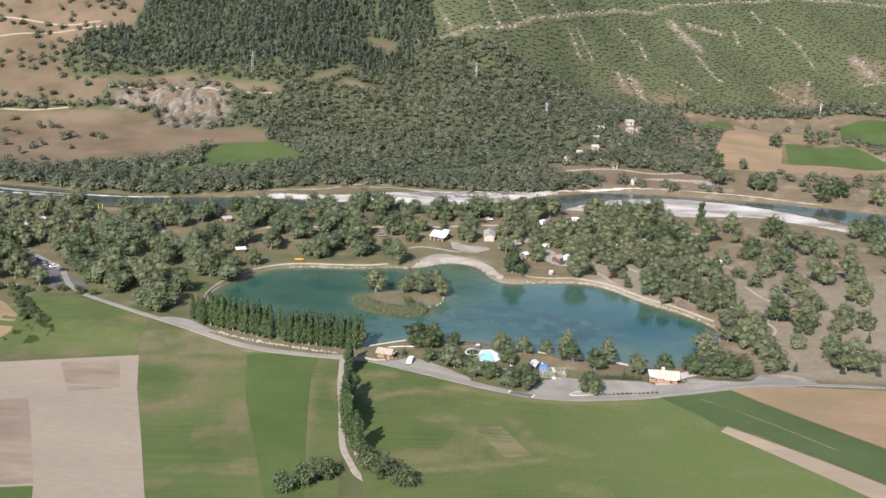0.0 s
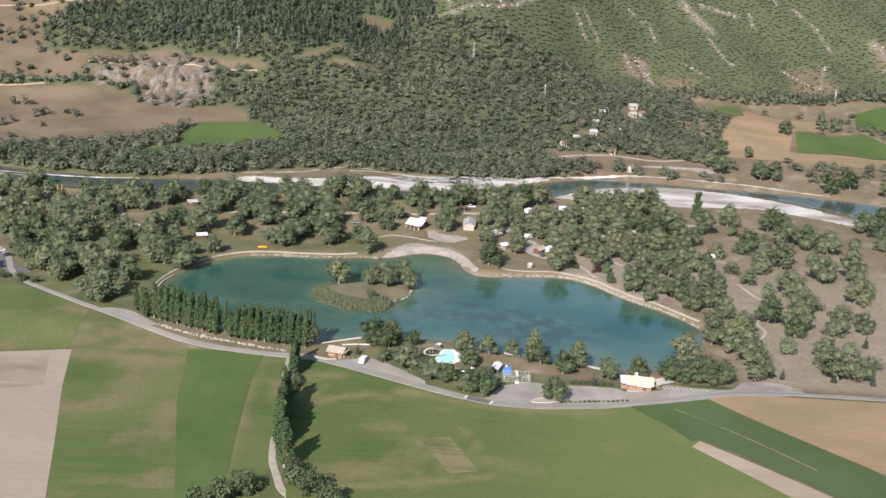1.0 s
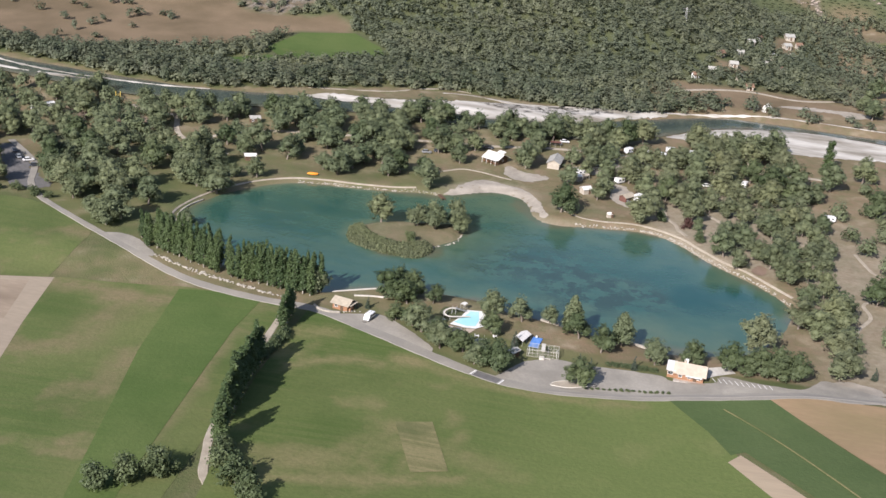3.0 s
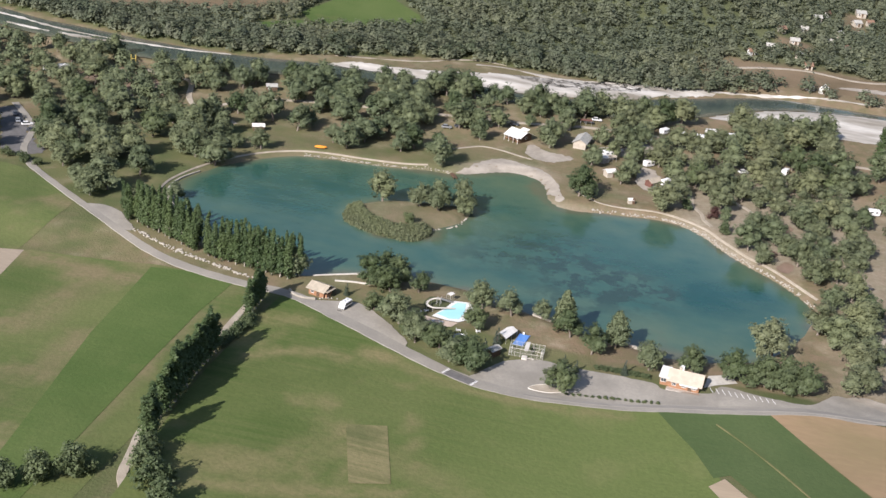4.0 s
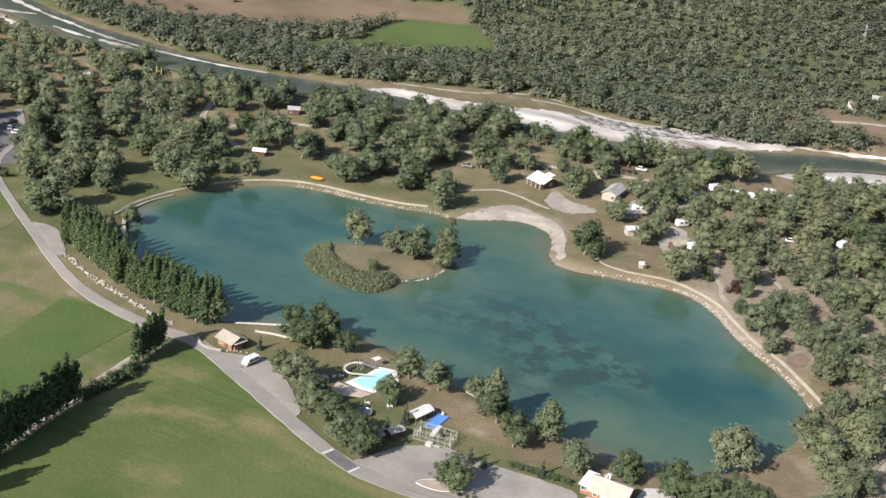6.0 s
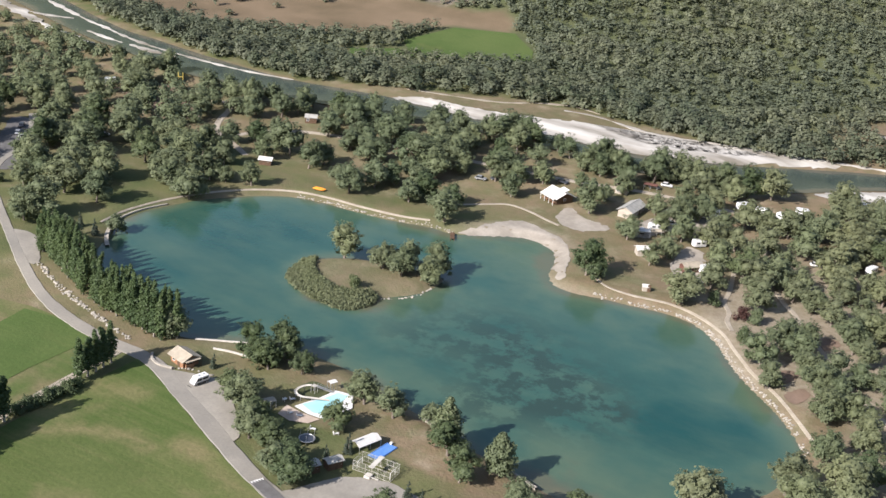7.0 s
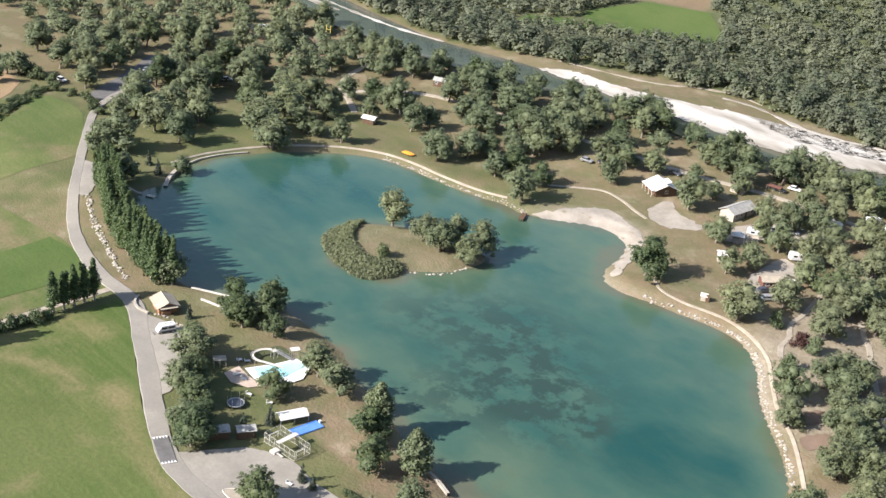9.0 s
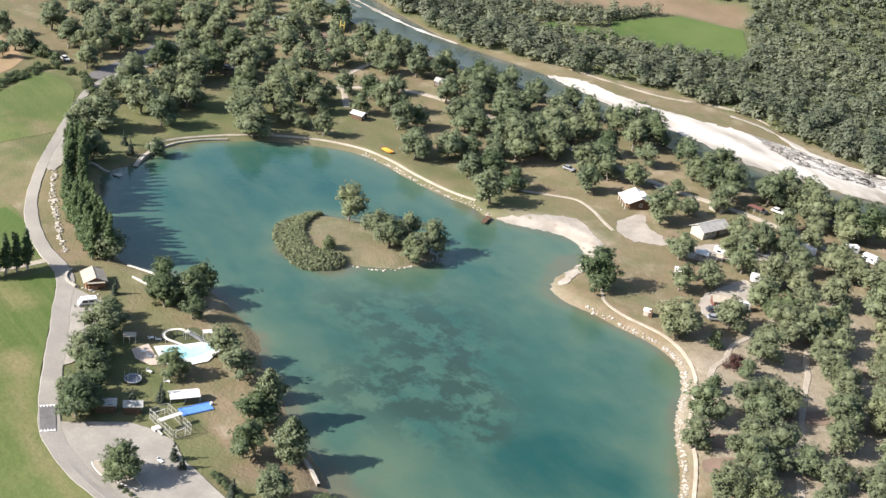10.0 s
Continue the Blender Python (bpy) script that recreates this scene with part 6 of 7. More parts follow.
# ---------------------------------------------------------------- restaurant and car park
def restaurant():
    root = house("restaurant", 81.2, 391.8, -3, 7.0, 5.6, 2.2, 1.3, "timber", "cream_roof", "orange timber restaurant with a wide cream roof", 0.7, 3, 1.4, True, "restaurant")
    part("annex_wall", solid((-4.6, 0.1, 0.9, 2.2, 4.2, 2.6)), "timber", root)
    part("annex_roof", prism([(-2.9, 2.25), (2.5, 2.55), (2.5, 2.68), (-2.9, 2.38)], -6.0, -3.6), "white", root)
    window(root, -4.9, -2.16, 1.3, 1.2, 0.8, 0)
    part("terrace", solid((0.0, -3.6, 0.05, 7.8, 1.5, 0.3)), "concrete", root)
    part("railing", solid((0.0, -4.3, 0.75, 7.8, 0.05, 0.06), *[(-3.8 + 0.38 * i, -4.3, 0.45, 0.04, 0.04, 0.6) for i in range(21)]), "timber", root)
    part("sign_board", solid((-2.4, -2.96, 1.75, 1.6, 0.05, 0.45)), "white", root)
    part("awning", prism([(-3.9, 1.7), (-2.92, 1.95), (-2.92, 2.0), (-3.9, 1.75)], -1.0, 3.2), "canvas", root)
    part("vent_hood", solid((-1.2, 0.8, 4.0, 0.8, 0.8, 0.9), bevel=0.05), "white", root)


restaurant()
sheet("restaurant_yard", [(85.5, 392), (88, 394.5), (93, 398), (91, 402), (86, 399)], ground_height, 0.16, "concrete", "pale concrete yard beside the restaurant", 2, "yard")
for k in range(11):
    x, y = 87.3 + 1.43 * k, 391.5 - 0.07 * k
    ob = part("bay_line", solid((0, 0, 0.0, 0.13, 2.5, 0.02)), "white")
    ob.matrix_world = pose(x, y, gz(x, y) + 0.23, 0, 0, 22)
    tagged(ob, "white painted parking bay line on gravel", "road marking", "parking bay lines", "structure")


def speed_table():
    a, b = Vector((27.6, 373.9)), Vector((35.6, 370.9))
    mid, turn = (a + b) / 2, math.degrees(math.atan2(b.y - a.y, b.x - a.x))
    root = thing("speed_table", mid.x, mid.y, turn, "dark asphalt speed table with white toothed ends", "speed table", lift=0.19)
    L = (b - a).length
    part("slab", prism([(-1.45, 0.0), (1.45, 0.0), (1.4, 0.1), (-1.4, 0.1)], -L / 2, L / 2), "asphalt", root)
    for sx in (-1, 1):
        for k in range(5):
            bm = bmesh.new()
            x, y = sx * (L / 2 - 0.02), -1.15 + 0.57 * k
            bm.faces.new([bm.verts.new(p) for p in ((x, y - 0.26, 0.115), (x, y + 0.26, 0.115), (x - sx * 0.75, y, 0.115))])
            bm.faces.ensure_lookup_table()
            r = bmesh.ops.extrude_face_region(bm, geom=bm.faces[:])
            bmesh.ops.translate(bm, verts=[v for v in r["geom"] if isinstance(v, bmesh.types.BMVert)], vec=(0, 0, 0.02))
            part("marking", bm, "white", root)


speed_table()
sheet("traffic_island", [(47.4, 374.2), (49, 376.8), (54, 378.6), (58.6, 378.4), (55, 375.8), (51.6, 374)], ground_height, 0.3, "path", "raised gravel island with a pale kerb in the car park", 1.5, "traffic island", 0.6)
kerb = spline([(47.4, 374.2), (49, 376.8), (54, 378.6), (58.6, 378.4), (55, 375.8), (51.6, 374)], 0.5, True)
bm = bmesh.new()
tube(bm, [(x, y, gz(x, y) + 0.26) for x, y in kerb] + [(*kerb[0], gz(*kerb[0]) + 0.26)], [0.12] * (len(kerb) + 1), 4)
tagged(part("kerb", bm, "concrete"), "pale concrete kerb around the traffic island", "kerb", kind="structure")
for k in range(15):
    x, y = 56.0 + 1.45 * k, 375.4 + 0.34 * k
    plant("shrub", x, y, tree_rng.uniform(0.55, 0.95), tree_rng.uniform(1.1, 1.6), "car park planting", "low clipped shrub between road and car park")
for k in range(12):
    plant("shrub", 60.3 + 1.1 * k, 391.0 + 0.06 * k, tree_rng.uniform(1.2, 1.6), 1.7, "car park hedge", "trimmed hedge bush behind the car park")

# ---------------------------------------------------------------- paths, walls and stones round the lake
ribbon("shore_path", [(-84.5, 446), (-86.5, 455), (-86.3, 463), (-84.5, 472), (-81.5, 481), (-77.5, 488.5), (-71, 497.5), (-62, 504.5), (-51, 507.5), (-40, 508.2), (-28, 510.2), (-19, 513.5)], 0.65, 0.12, "path", "narrow pale path along the lake shore", "path")
ribbon("beach_path", [(-19, 530), (-12, 537), (-6.8, 541), (0.5, 540.3), (7, 538), (12.4, 536.5)], 1.0, 0.12, "path", "curved pale path above the beach", "path")
ribbon("east_path", [(33, 512), (37, 508.5), (42, 505.0), (49, 504.6), (59.5, 506.6), (68.3, 504.8), (76.5, 499.2), (83, 491), (89.8, 482.8), (98, 475.5), (105.2, 467.2), (111, 459.5)], 0.75, 0.13, "path", "pale path above the stone bank", "path")
ribbon("camp_lane", [(66, 540), (69.5, 525), (70.5, 518), (73.9, 512), (75, 507), (78, 502)], 1.3, 0.12, "path", "dusty camp lane between the trees", "path")
ribbon("camp_lane", [(80, 534), (85, 527), (87.4, 524.6), (92.6, 516.6), (97.7, 509.2), (103.4, 501.5), (107.9, 495.2), (112.4, 489.5), (117.7, 483.7), (126, 474)], 1.4, 0.12, "path", "dusty camp lane between the trees", "path")
ribbon("camp_lane", [(-112, 520), (-105, 540), (-90, 552), (-60, 560), (-30, 566), (0, 572), (25, 580), (55, 584), (90, 586), (130, 590)], 2.2, 0.12, "path", "gravel lane through the camp site", "path")
for line in ([(-210, 772.7), (-172, 774.5), (-137, 778), (-108, 776.7)], [(-303, 846), (-278, 841), (-250, 838), (-233, 843)], [(-295, 825), (-260, 830), (-228, 838)], [(-267, 742), (-247, 742.5), (-225, 749)]):
    ribbon("hill_road", line, 1.5, 0.25, "straw", "pale dirt road cut into the dry hillside", "path")
ribbon("hill_lane", [(69, 702), (85, 712), (104, 718), (124, 714), (140, 720), (158, 735), (166, 770)], 2.4, 0.15, "path", "pale track in the far valley", "path")
YARDS = [
    ([(8.5, 541.5), (9, 551.5), (16.5, 547), (25.5, 545), (24, 541), (17, 536.5)], "gravel forecourt of the lakeside hall"),
    ([(29.5, 546), (32.5, 560), (46, 572), (52, 566), (40, 554), (36.5, 545)], "pale gravel camp yard"),
    ([(50, 533), (49, 547), (54, 546), (62, 528), (59.5, 523.5), (54, 525)], "pale gravel yard between the camp trees"),
    ([(-146.5, 457), (-140, 454), (-132.8, 457), (-133.5, 461.5), (-144, 470), (-154, 482), (-165, 495), (-171, 492), (-158, 474)], "paved parking place at the end of the lake road"),
    ([(-180, 538), (-166, 554), (-155, 557), (-143, 552), (-131, 538), (-138, 528), (-150, 536), (-162, 540)], "bare reddish earth clearing of the camp"),
    ([(117, 399), (121, 404.5), (128, 403), (133, 398)], "pale gravel entrance of the camp site"),
    ([(116, 698), (125, 703), (140, 705), (155, 706), (161, 700), (150, 695), (144, 700), (130, 699)], "pale sandy bank around a small pond"),
]
sheet("beach", [(-9, 512.8), (-4, 517.3), (1, 521.8), (6, 524.6), (12, 525.6), (19.8, 521.7), (23.8, 514.6), (25.8, 506.8), (29, 501.4), (30.5, 503.5), (28, 508), (26.8, 514), (23, 521), (18, 527), (10.8, 530), (2.4, 532), (-3, 526), (-6, 518)], ground_height, 0.07, "beach", "pale grey gravel beach at the lake corner", 2, "beach", 1.5, ragged=0.3)
for outline, text in YARDS:
    # dark asphalt on the parking place also puts the tree shade into its colour
    sheet("gravel_yard", outline, ground_height, 0.1, "earth" if "earth" in text else "asphalt" if "paved" in text else "beach", text, 3, "yard", 1.5, ragged=0.35)


def rock_mesh(seed):
    rng = np.random.default_rng(seed)
    bm = bmesh.new()
    bmesh.ops.create_icosphere(bm, subdivisions=1, radius=0.5)
    for v in bm.verts:
        v.co *= rng.uniform(0.78, 1.15)
        v.co.z *= 0.65
    me = bpy.data.meshes.new("rock")
    bm.to_mesh(me)
    bm.free()
    me.materials.append(MAT["stone"])
    return me


ROCKS = [rock_mesh(s) for s in range(6)]


def stone_bank(name, line, n, size, width, label, seed, z_add=0.0):
    """A bank of loose blocks, each block a piece of its own."""
    rng = np.random.default_rng(seed)
    p = spline(line, 0.5)
    root = tagged(new(name, None), label, "stone bank", kind="structure")
    root.empty_display_size = 0.5
    at = (rng.uniform(size=n) * (len(p) - 1)).astype(int)
    q = p[at] + rng.normal(size=(n, 2)) * width
    z = np.maximum(ground_height(q[:, 0], q[:, 1]), -0.1) + z_add
    for (x, y), zz in zip(q, z):
        o = new("rock", ROCKS[int(rng.integers(6))])
        o.parent = root
        s = size * rng.uniform(0.6, 1.5)
        o.matrix_basis = pose(x, y, zz + 0.12 * s, rng.uniform(-15, 15), rng.uniform(-15, 15), rng.uniform(0, 360)) @ Matrix.Diagonal((s * rng.uniform(0.9, 1.7), s, s, 1))


stone_bank("stone_bank", [(40.5, 500.5), (51.5, 502.4), (61, 504.2), (69.5, 502.2), (77.6, 495), (85.2, 485), (92.8, 477.4), (99.2, 471.4), (105.4, 464.2), (110, 456)], 230, 0.55, 0.35, "bank of pale limestone blocks along the lake shore", 1)
stone_bank("stone_bank", [(-60, 503.5), (-50, 506), (-40, 506.5), (-28, 508.6), (-18, 511.8), (-10, 512)], 150, 0.45, 0.3, "pale stones along the bathing shore", 2)
stone_bank("stone_row", [(-76, 416.2), (-62, 410.2), (-51, 406.6), (-39, 402.8), (-30, 400.6)], 150, 0.6, 0.4, "rubble band of pale stones between road and poplars", 3)
stone_bank("stone_edge", [(-1.5, 459.5), (1.0, 461.6), (3.4, 464.5), (5.0, 469.0), (5.6, 474)], 30, 0.55, 0.2, "white stone edge of the island", 4)
stone_bank("stone_row", [(-13.6, 396.6), (-11.5, 398.2), (-8.8, 399.2), (-5, 399.6)], 14, 0.6, 0.2, "row of white stones at the gravel lot", 5)


def low_wall(line, h, t, material, label, name="low_wall"):
    p = spline(line, 1.0)
    d = np.gradient(p, axis=0)
    n = np.stack([-d[:, 1], d[:, 0]], 1) / np.linalg.norm(d, axis=1)[:, None]
    g = np.maximum(ground_height(p[:, 0], p[:, 1]), -0.2)
    rows = []
    for k, z in ((-0.5, -0.6), (-0.5, h), (0.5, h), (0.5, -0.6)):
        q = p + n * t * k
        rows.append(np.column_stack([q, g + z]))
    me = mesh_from(name, np.concatenate(rows), grid_faces(len(p), 4))
    bm = bmesh.new()
    bm.from_mesh(me)
    bmesh.ops.holes_fill(bm, edges=bm.edges[:], sides=4)
    bmesh.ops.recalc_face_normals(bm, faces=bm.faces[:])
    bm.to_mesh(me)
    bm.free()
    return tagged(part_mesh(name, me, material), label, "wall", kind="structure")


low_wall([(-73.5, 437.5), (-77.8, 441.5), (-82.6, 448.3)], 0.7, 1.1, "stone", "pale stone quay wall at the lake corner")
low_wall([(-82.6, 448.3), (-85, 455), (-85, 463), (-83, 471)], 0.35, 0.5, "stone", "low stone edging of the lake")
low_wall([(39.6, 414.6), (42, 414.2), (44.8, 413.6)], 0.7, 0.6, "stone", "white stone retaining wall at the water")
low_wall([(61, 407.6), (66, 407.2), (70.5, 406.2)], 0.7, 0.6, "stone", "white stone retaining wall at the water")
low_wall([(-13, 409.2), (-8.5, 410.6), (-4, 411.2)], 0.4, 0.3, "concrete", "pale low wall behind the kiosk lawn")
low_wall([(-20, 411.2), (-15, 413.4), (-9, 416.4), (-3.5, 419.5)], 0.35, 0.3, "concrete", "pale quay edge at the lake")
low_wall([(-21.4, 398.6), (-19.6, 396.6), (-16.8, 395.6), (-13.4, 396.2)], 0.6, 0.5, "stone", "curved mossy garden wall at the kiosk")
low_wall([(-79, 424.5), (-75, 427.5), (-72.6, 430)], 0.5, 0.8, "stone", "stone landing at the lake corner")


def jetty():
    root = thing("jetty", -9.5, 510.5, -60, "dark wooden jetty running into the lake", "jetty")
    root.location.z = 0.0
    for k in range(16):
        part("plank", solid((0.3 * k - 0.5, 0, 0.62, 0.27, 1.3, 0.06)), "dark_timber", root)
    for xx in (0.2, 2.2, 4.2):
        for yy in (-0.55, 0.55):
            part("pile", rod((xx, yy, -2.0), (xx, yy, 0.95), 0.09), "dark_timber", root)
    for yy in (-0.55, 0.55):
        part("bearer", solid((1.8, yy, 0.52, 5.0, 0.12, 0.14)), "dark_timber", root)


jetty()


def pontoon():
    root = thing("pontoon", -70, 431, 30, "small grey pontoon with rails at the lake corner", "pontoon")
    root.location.z = 0.0
    for k in range(7):
        part("plank", solid((0.3 * k - 0.9, 0, 0.3, 0.27, 1.5, 0.06)), "concrete", root)
    for xx in (-0.9, 0.9):
        part("float", solid((xx, 0, 0.08, 0.5, 1.4, 0.34), bevel=0.06), "steel", root)
        part("rail", rod((xx, -0.7, 1.0), (xx, 0.7, 1.0), 0.03), "steel", root)
        for yy in (-0.7, 0.7):
            part("post", rod((xx, yy, 0.3), (xx, yy, 1.0), 0.03), "steel", root)


pontoon()

# ---------------------------------------------------------------- reeds of the island
rng1 = np.random.default_rng(5)
n = 6000
spots = np.stack([rng1.uniform(-31, 0, n), rng1.uniform(446, 472, n)], 1)
REEDS = spline([(-30, 464), (-28.2, 456.3), (-24.3, 452.2), (-16.3, 448.9), (-6.3, 447.6), (-1.9, 450.5), (-0.8, 457.5), (-3.5, 459), (-8.3, 455.6), (-12.6, 455.2), (-19.8, 458.2), (-25, 464), (-27.5, 469), (-29.5, 468)], 1.0, True)
spots = spots[inside_distance(REEDS, spots[:, 0], spots[:, 1]) > 0]
wood("reed_bed", spots, rng1.uniform(0.6, 2.0, len(spots)), rng1.uniform(0.8, 1.7, len(spots)), 24, 0.13, "reed", "thick olive reed bed round the island shore", 41)

# ---------------------------------------------------------------- hall, chalets and camp
def hall():
    root = house("lakeside_hall", 3.2, 554.6, -28, 6.4, 6.2, 2.2, 1.4, "dark_timber", "canvas", "lakeside hall with a bright white tent roof", 0.8, 2, -0.8, category="hall")
    part("upper_roof", prism([(-1.0, 4.1), (0.9, 4.6), (0.9, 4.75), (-1.0, 4.25)], 0.8, 4.0), "canvas", root)
    for xx in (-3.2, -1.1, 1.1, 3.2):
        part("post", solid((xx, -4.6, 1.0, 0.12, 0.12, 2.2)), "white", root)
    part("verandah_roof", prism([(-4.9, 1.95), (-3.4, 2.2), (-3.4, 2.28), (-4.9, 2.03)], -3.6, 3.6), "canvas", root)
    for k in range(4):
        part("table", solid((-2.6 + 1.7 * k, -4.0, 0.72, 0.9, 0.8, 0.06), (-2.6 + 1.7 * k, -4.0, 0.35, 0.1, 0.1, 0.7)), "timber", root)


hall()
house("camp_building", 25.6, 560.2, 88, 9.6, 4.6, 2.2, 1.2, "render", "grey_roof", "long camp building with a weathered grey gable roof", 0.5, 4, 1.0, category="building")
house("chalet", 55.5, 531.5, 55, 4.8, 3.0, 1.9, 0.8, "red_paint", "pale_roof", "red-brown timber chalet with a pale roof", 0.4, 2, 0.8, category="chalet", group="camp chalets")
house("washhouse", 40.3, 533.4, 40, 3.4, 2.8, 1.9, 0.7, "render", "canvas", "small camp hut with a white roof", 0.3, 1, 0.9, category="hut")
house("beach_hut", 50.9, 510.0, 30, 1.5, 1.3, 1.3, 0.4, "render", "canvas", "small cream beach hut with a white roof", 0.15, 1, 0.9, category="hut")
house("boat_shelter", -83.2, 517.0, 25, 3.8, 2.8, 1.8, 0.5, "dark_timber", "canvas", "open park shelter with a white roof", 0.4, 1, 0.8, category="shelter")
house("gatehouse", 146.4, 470.8, -40, 4.6, 3.2, 1.9, 1.0, "white", "brown_roof", "small white gatehouse with a brown roof", 0.5, 2, 0.2, category="house")
house("camp_hut", 16.5, 574, 10, 4.0, 3.0, 2.0, 0.7, "render", "pale_roof", "small camp hut under the trees", 0.3, 2, 0.6, category="hut")
house("camp_hut", -97, 560, 30, 4.0, 3.0, 2.0, 0.7, "dark_timber", "grey_roof", "small camp hut under the trees", 0.3, 2, 0.6, category="hut")
for x, y, a in ((52.2, 588, 60), (58.4, 588, 10), (65.4, 588.2, -15), (69, 597, 15), (77.3, 596.6, 40), (95, 589.5, 20), (87, 592, 70), (44, 572, 15), (47, 576, 0), (36.5, 553, 40),
                (-182.5, 540.5, 47), (-178.6, 545, 47), (-169.3, 551, 35), (59.5, 534, 62), (97.2, 543, 30), (108.9, 549, 80), (128, 540, 15), (120, 560, 40), (98.2, 566, 75), (84, 619, 20), (76, 581.5, 35), (51.5, 550.3, 50)):
    caravan(x, y, a, "white touring caravan among the camp trees", 1.0)
for x, y, a, paint, text in ((39, 560, 20, "vehicle", "white car parked on the camp yard"), (42, 563, 25, "silver", "silver car parked on the camp yard"), (34, 549, 100, "vehicle", "white car parked on the camp yard"), (57, 527, 60, "dark_car", "dark car parked in the camp"),
                             (60, 524, 55, "silver", "silver car parked in the camp"), (-152, 480, 40, "vehicle", "white car on the paved parking place"), (-147, 475.5, 40, "dark_car", "dark car on the paved parking place"), (-157, 482, 130, "silver", "silver car on the paved parking place"), (-162, 488, 130, "dark_car", "dark car on the paved parking place"),
                             (-137, 500, 70, "vehicle", "white car under the trees"), (-159.3, 452.5, 10, "vehicle", "white car parked at the meadow edge"), (26, 589, 15, "vehicle", "white van beside the camp yard"), (23.5, 584.5, 15, "silver", "silver car beside the camp yard"), (121, 500, 30, "vehicle", "white car in the camp"), (92, 530, 75, "silver", "silver car in the camp"), (-2, 568, 10, "dark_car", "dark car behind the hall"), (-20, 556, 15, "dark_car", "dark car in the shade"),
                             (-24, 553, 15, "silver", "silver car in the shade"), (84, 560, 30, "vehicle", "white car in the camp")):
    car(x, y, a, paint, text)


def boat_rack():
    root = thing("boat_rack", -56.8, 509.6, 8, "orange boats stacked on a rack by the shore", "boat rack")
    for k in range(3):
        bm = bmesh.new()
        tube(bm, [(-2.0, 0, 0), (-1.4, 0, 0), (0, 0, -0.04), (1.4, 0, 0), (2.0, 0, 0)], [0.04, 0.25, 0.34, 0.25, 0.04], 10)
        o = part("boat", bm, "orange", root)
        o.matrix_basis = pose(0.1 * k, 0.55 * k - 0.5, 0.55)
    for xx in (-1.1, 1.1):
        part("trestle", solid((xx, 0, 0.22, 0.1, 1.9, 0.08), (xx, -0.8, 0.1, 0.08, 0.08, 0.4), (xx, 0.8, 0.1, 0.08, 0.08, 0.4)), "dark_timber", root)


boat_rack()
canopy("camp_awning", 35.6, 546.2, 30, 3.6, 2.8, 2.0, "canvas", "white canvas awning over a camp pitch", "awning", 0.3, "camp awnings")
canopy("camp_awning", 38.4, 549.0, 30, 3.0, 2.4, 1.9, "pale_roof", "pale canvas awning over a camp pitch", "awning", 0.3, "camp awnings")
canopy("camp_awning", 22.8, 583.0, 10, 4.4, 2.6, 1.8, "red_paint", "dark red awning beside parked vans", "awning", 0.3, "camp awnings")


def pole_gate():
    root = thing("pole_gate", -154.7, 556.7, 20, "pair of tall yellow wooden poles with a crossbar", "pole gate")
    for xx in (-0.9, 0.9):
        part("pole", rod((xx, 0, -0.3), (xx, 0, 6.2), 0.14), "yellow", root)
    part("crossbar", rod((-0.9, 0, 4.6), (0.9, 0, 4.6), 0.09), "yellow", root)


pole_gate()


def round_tent(x, y, s):
    root = thing("round_tent", x, y, 0, "white domed round tent on the dry meadow", "tent", "round tents")
    bm = bmesh.new()
    prof = [(1.9, 0), (1.85, 1.2), (1.5, 2.0), (0.9, 2.5), (0.35, 2.75), (0.3, 3.1), (0.0, 3.3)]
    rings = [[bm.verts.new((s * r * math.cos(2 * math.pi * k / 18), s * r * math.sin(2 * math.pi * k / 18), s * z)) for k in range(18)] for r, z in prof[:-1]]
    top = bm.verts.new((0, 0, s * prof[-1][1]))
    for a, b in zip(rings, rings[1:]):
        for k in range(18):
            bm.faces.new((a[k], a[(k + 1) % 18], b[(k + 1) % 18], b[k]))
    for k in range(18):
        bm.faces.new((rings[-1][k], rings[-1][(k + 1) % 18], top))
    part("canopy", bm, "canvas", root)
    part("door", solid((0, -1.88 * s, 0.8 * s, 0.8 * s, 0.08, 1.5 * s)), "dark_timber", root)


round_tent(104.8, 689, 1.0)
round_tent(110.8, 687.6, 1.3)


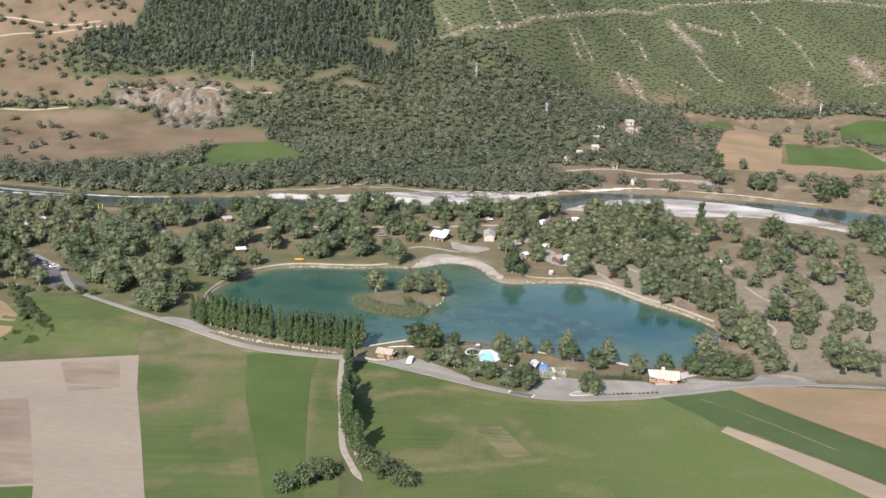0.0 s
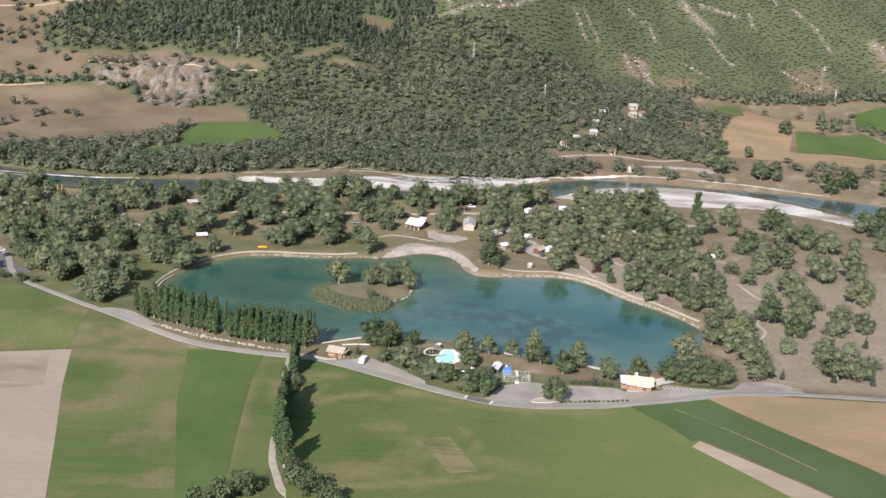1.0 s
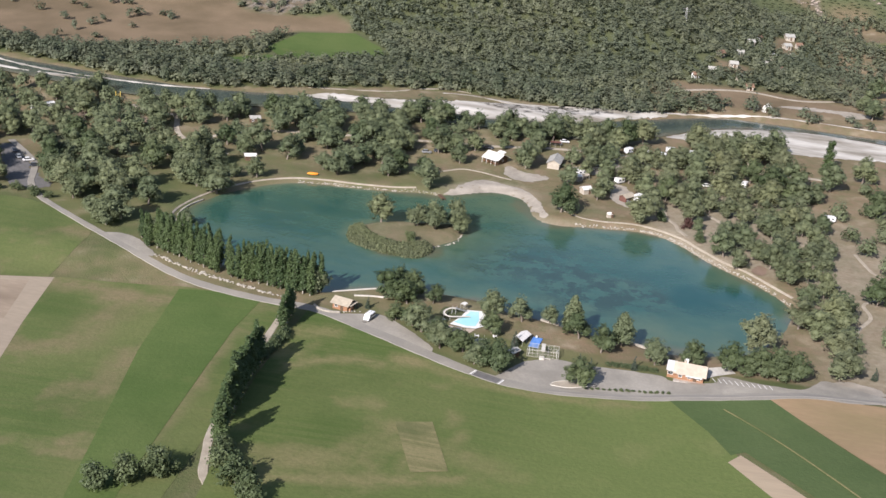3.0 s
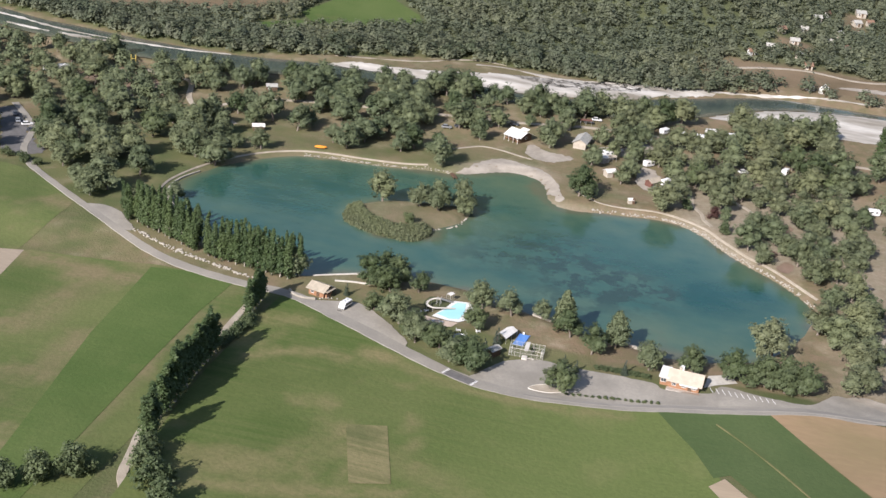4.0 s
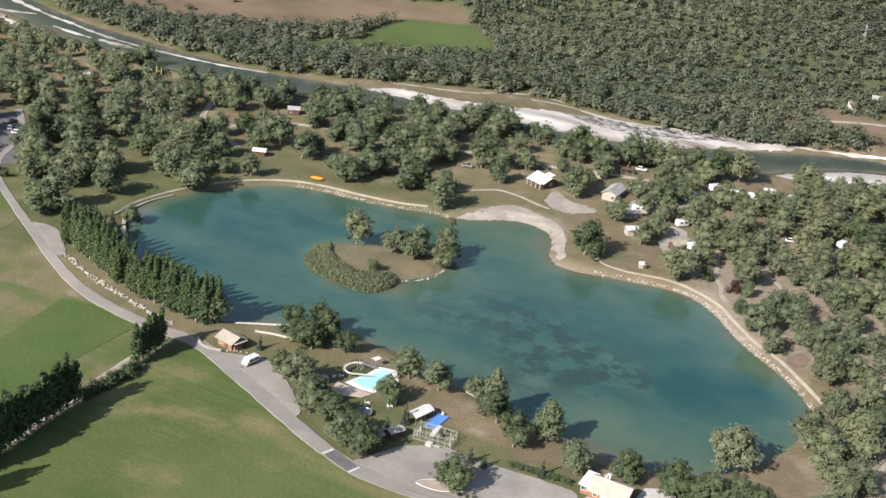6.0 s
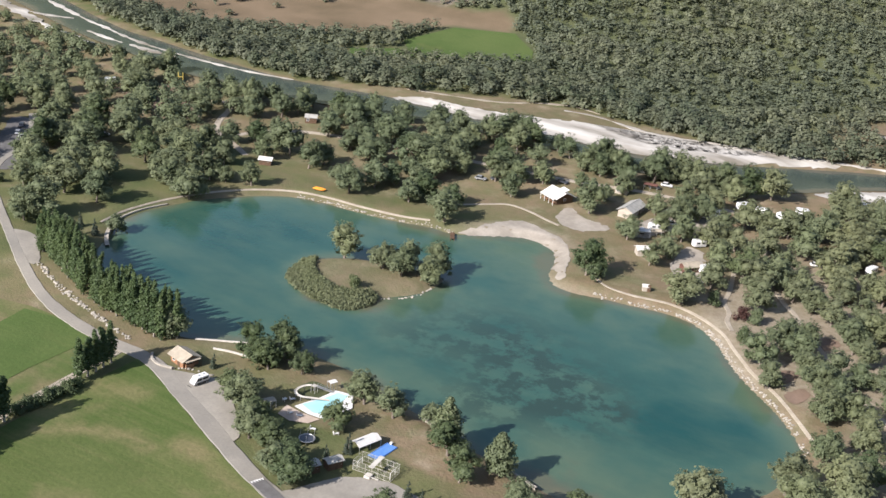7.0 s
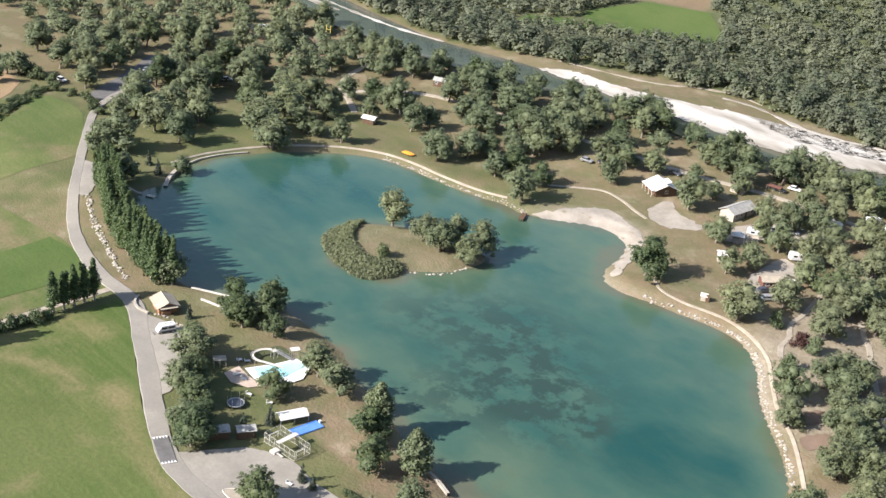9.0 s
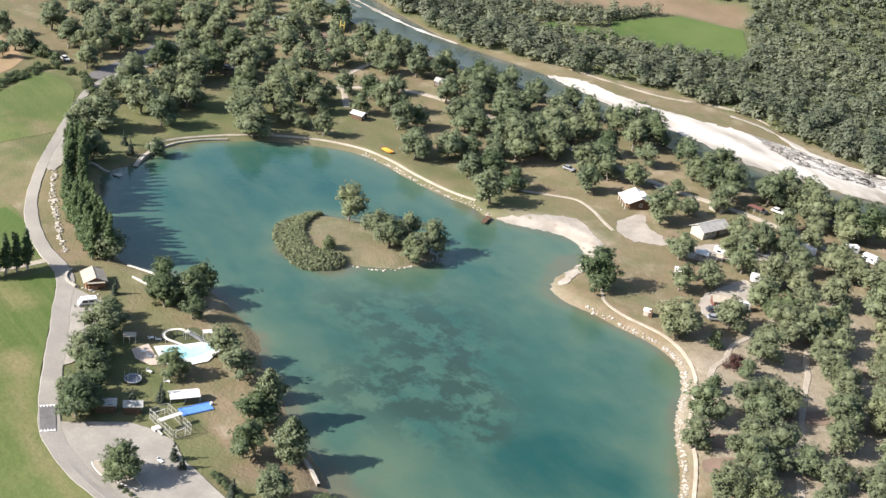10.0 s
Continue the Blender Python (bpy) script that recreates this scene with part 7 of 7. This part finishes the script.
def mast(x, y, h):
    """A lattice pylon with three cross arms."""
    root = thing("power_pylon", x, y, 15, "slim grey lattice power pylon", "pylon", "power pylons")
    w = 0.9
    for sx in (-1, 1):
        for sy in (-1, 1):
            part("leg", rod((sx * w, sy * w, -0.5), (sx * 0.15, sy * 0.15, h), 0.06, 5), "steel", root)
    lat = bmesh.new()
    for k in range(9):
        z0, z1 = h * k / 9, h * (k + 1) / 9
        a, b = w * (1 - 0.83 * k / 9), w * (1 - 0.83 * (k + 1) / 9)
        for s in (-1, 1):
            tube(lat, [(-a, s * a, z0), (b, s * b, z1)], [0.035, 0.035], 4)
            tube(lat, [(s * a, -a, z0), (s * b, b, z1)], [0.035, 0.035], 4)
    part("bracing", lat, "steel", root)
    for z in (h * 0.78, h * 0.92):
        part("arm", rod((-2.0, 0, z), (2.0, 0, z), 0.07, 5), "steel", root)


for x, y, h in ((-124, 799, 14), (21, 850, 13), (67, 803, 10), (282, 928, 12)):
    mast(x, y, h)
for x, y, a, L, D, wall, roof in [(u, v, a, 0.7 * L, 0.7 * D, w, r) for u, v, a, L, D, w, r in ((105, 820, 20, 6, 5, "render", "grey_roof"), (110, 831, 60, 5, 4, "white", "brown_roof"), (128, 848, 10, 7, 9, "render", "grey_roof"), (126, 829, 30, 6, 5, "render", "grey_roof"), (95, 758, 15, 6, 4, "render", "grey_roof"),
                                  (76, 729, 30, 4, 4, "white", "brown_roof"), (128, 810, 50, 5, 4, "render", "grey_roof"), (103, 722, 10, 5, 4, "render", "brown_roof"), (117, 800, 70, 6, 4, "render", "grey_roof"), (112, 778, 20, 5, 4, "render", "grey_roof"), (88, 770, 40, 5, 4, "render", "brown_roof"), (99, 790, 10, 5, 4, "render", "grey_roof"), (120, 768, 65, 5, 4, "render", "brown_roof"), (84, 742, 10, 5, 4, "render", "grey_roof"), (133, 835, 25, 5, 4, "render", "brown_roof"), (98, 738, 75, 4, 4, "render", "grey_roof"))]:
    house("village_house", x, y, a, L, D, 2.2, 1.1, wall, roof, "hillside village house with pale walls", 0.4, 2, 0.5, category="house", group="village houses")
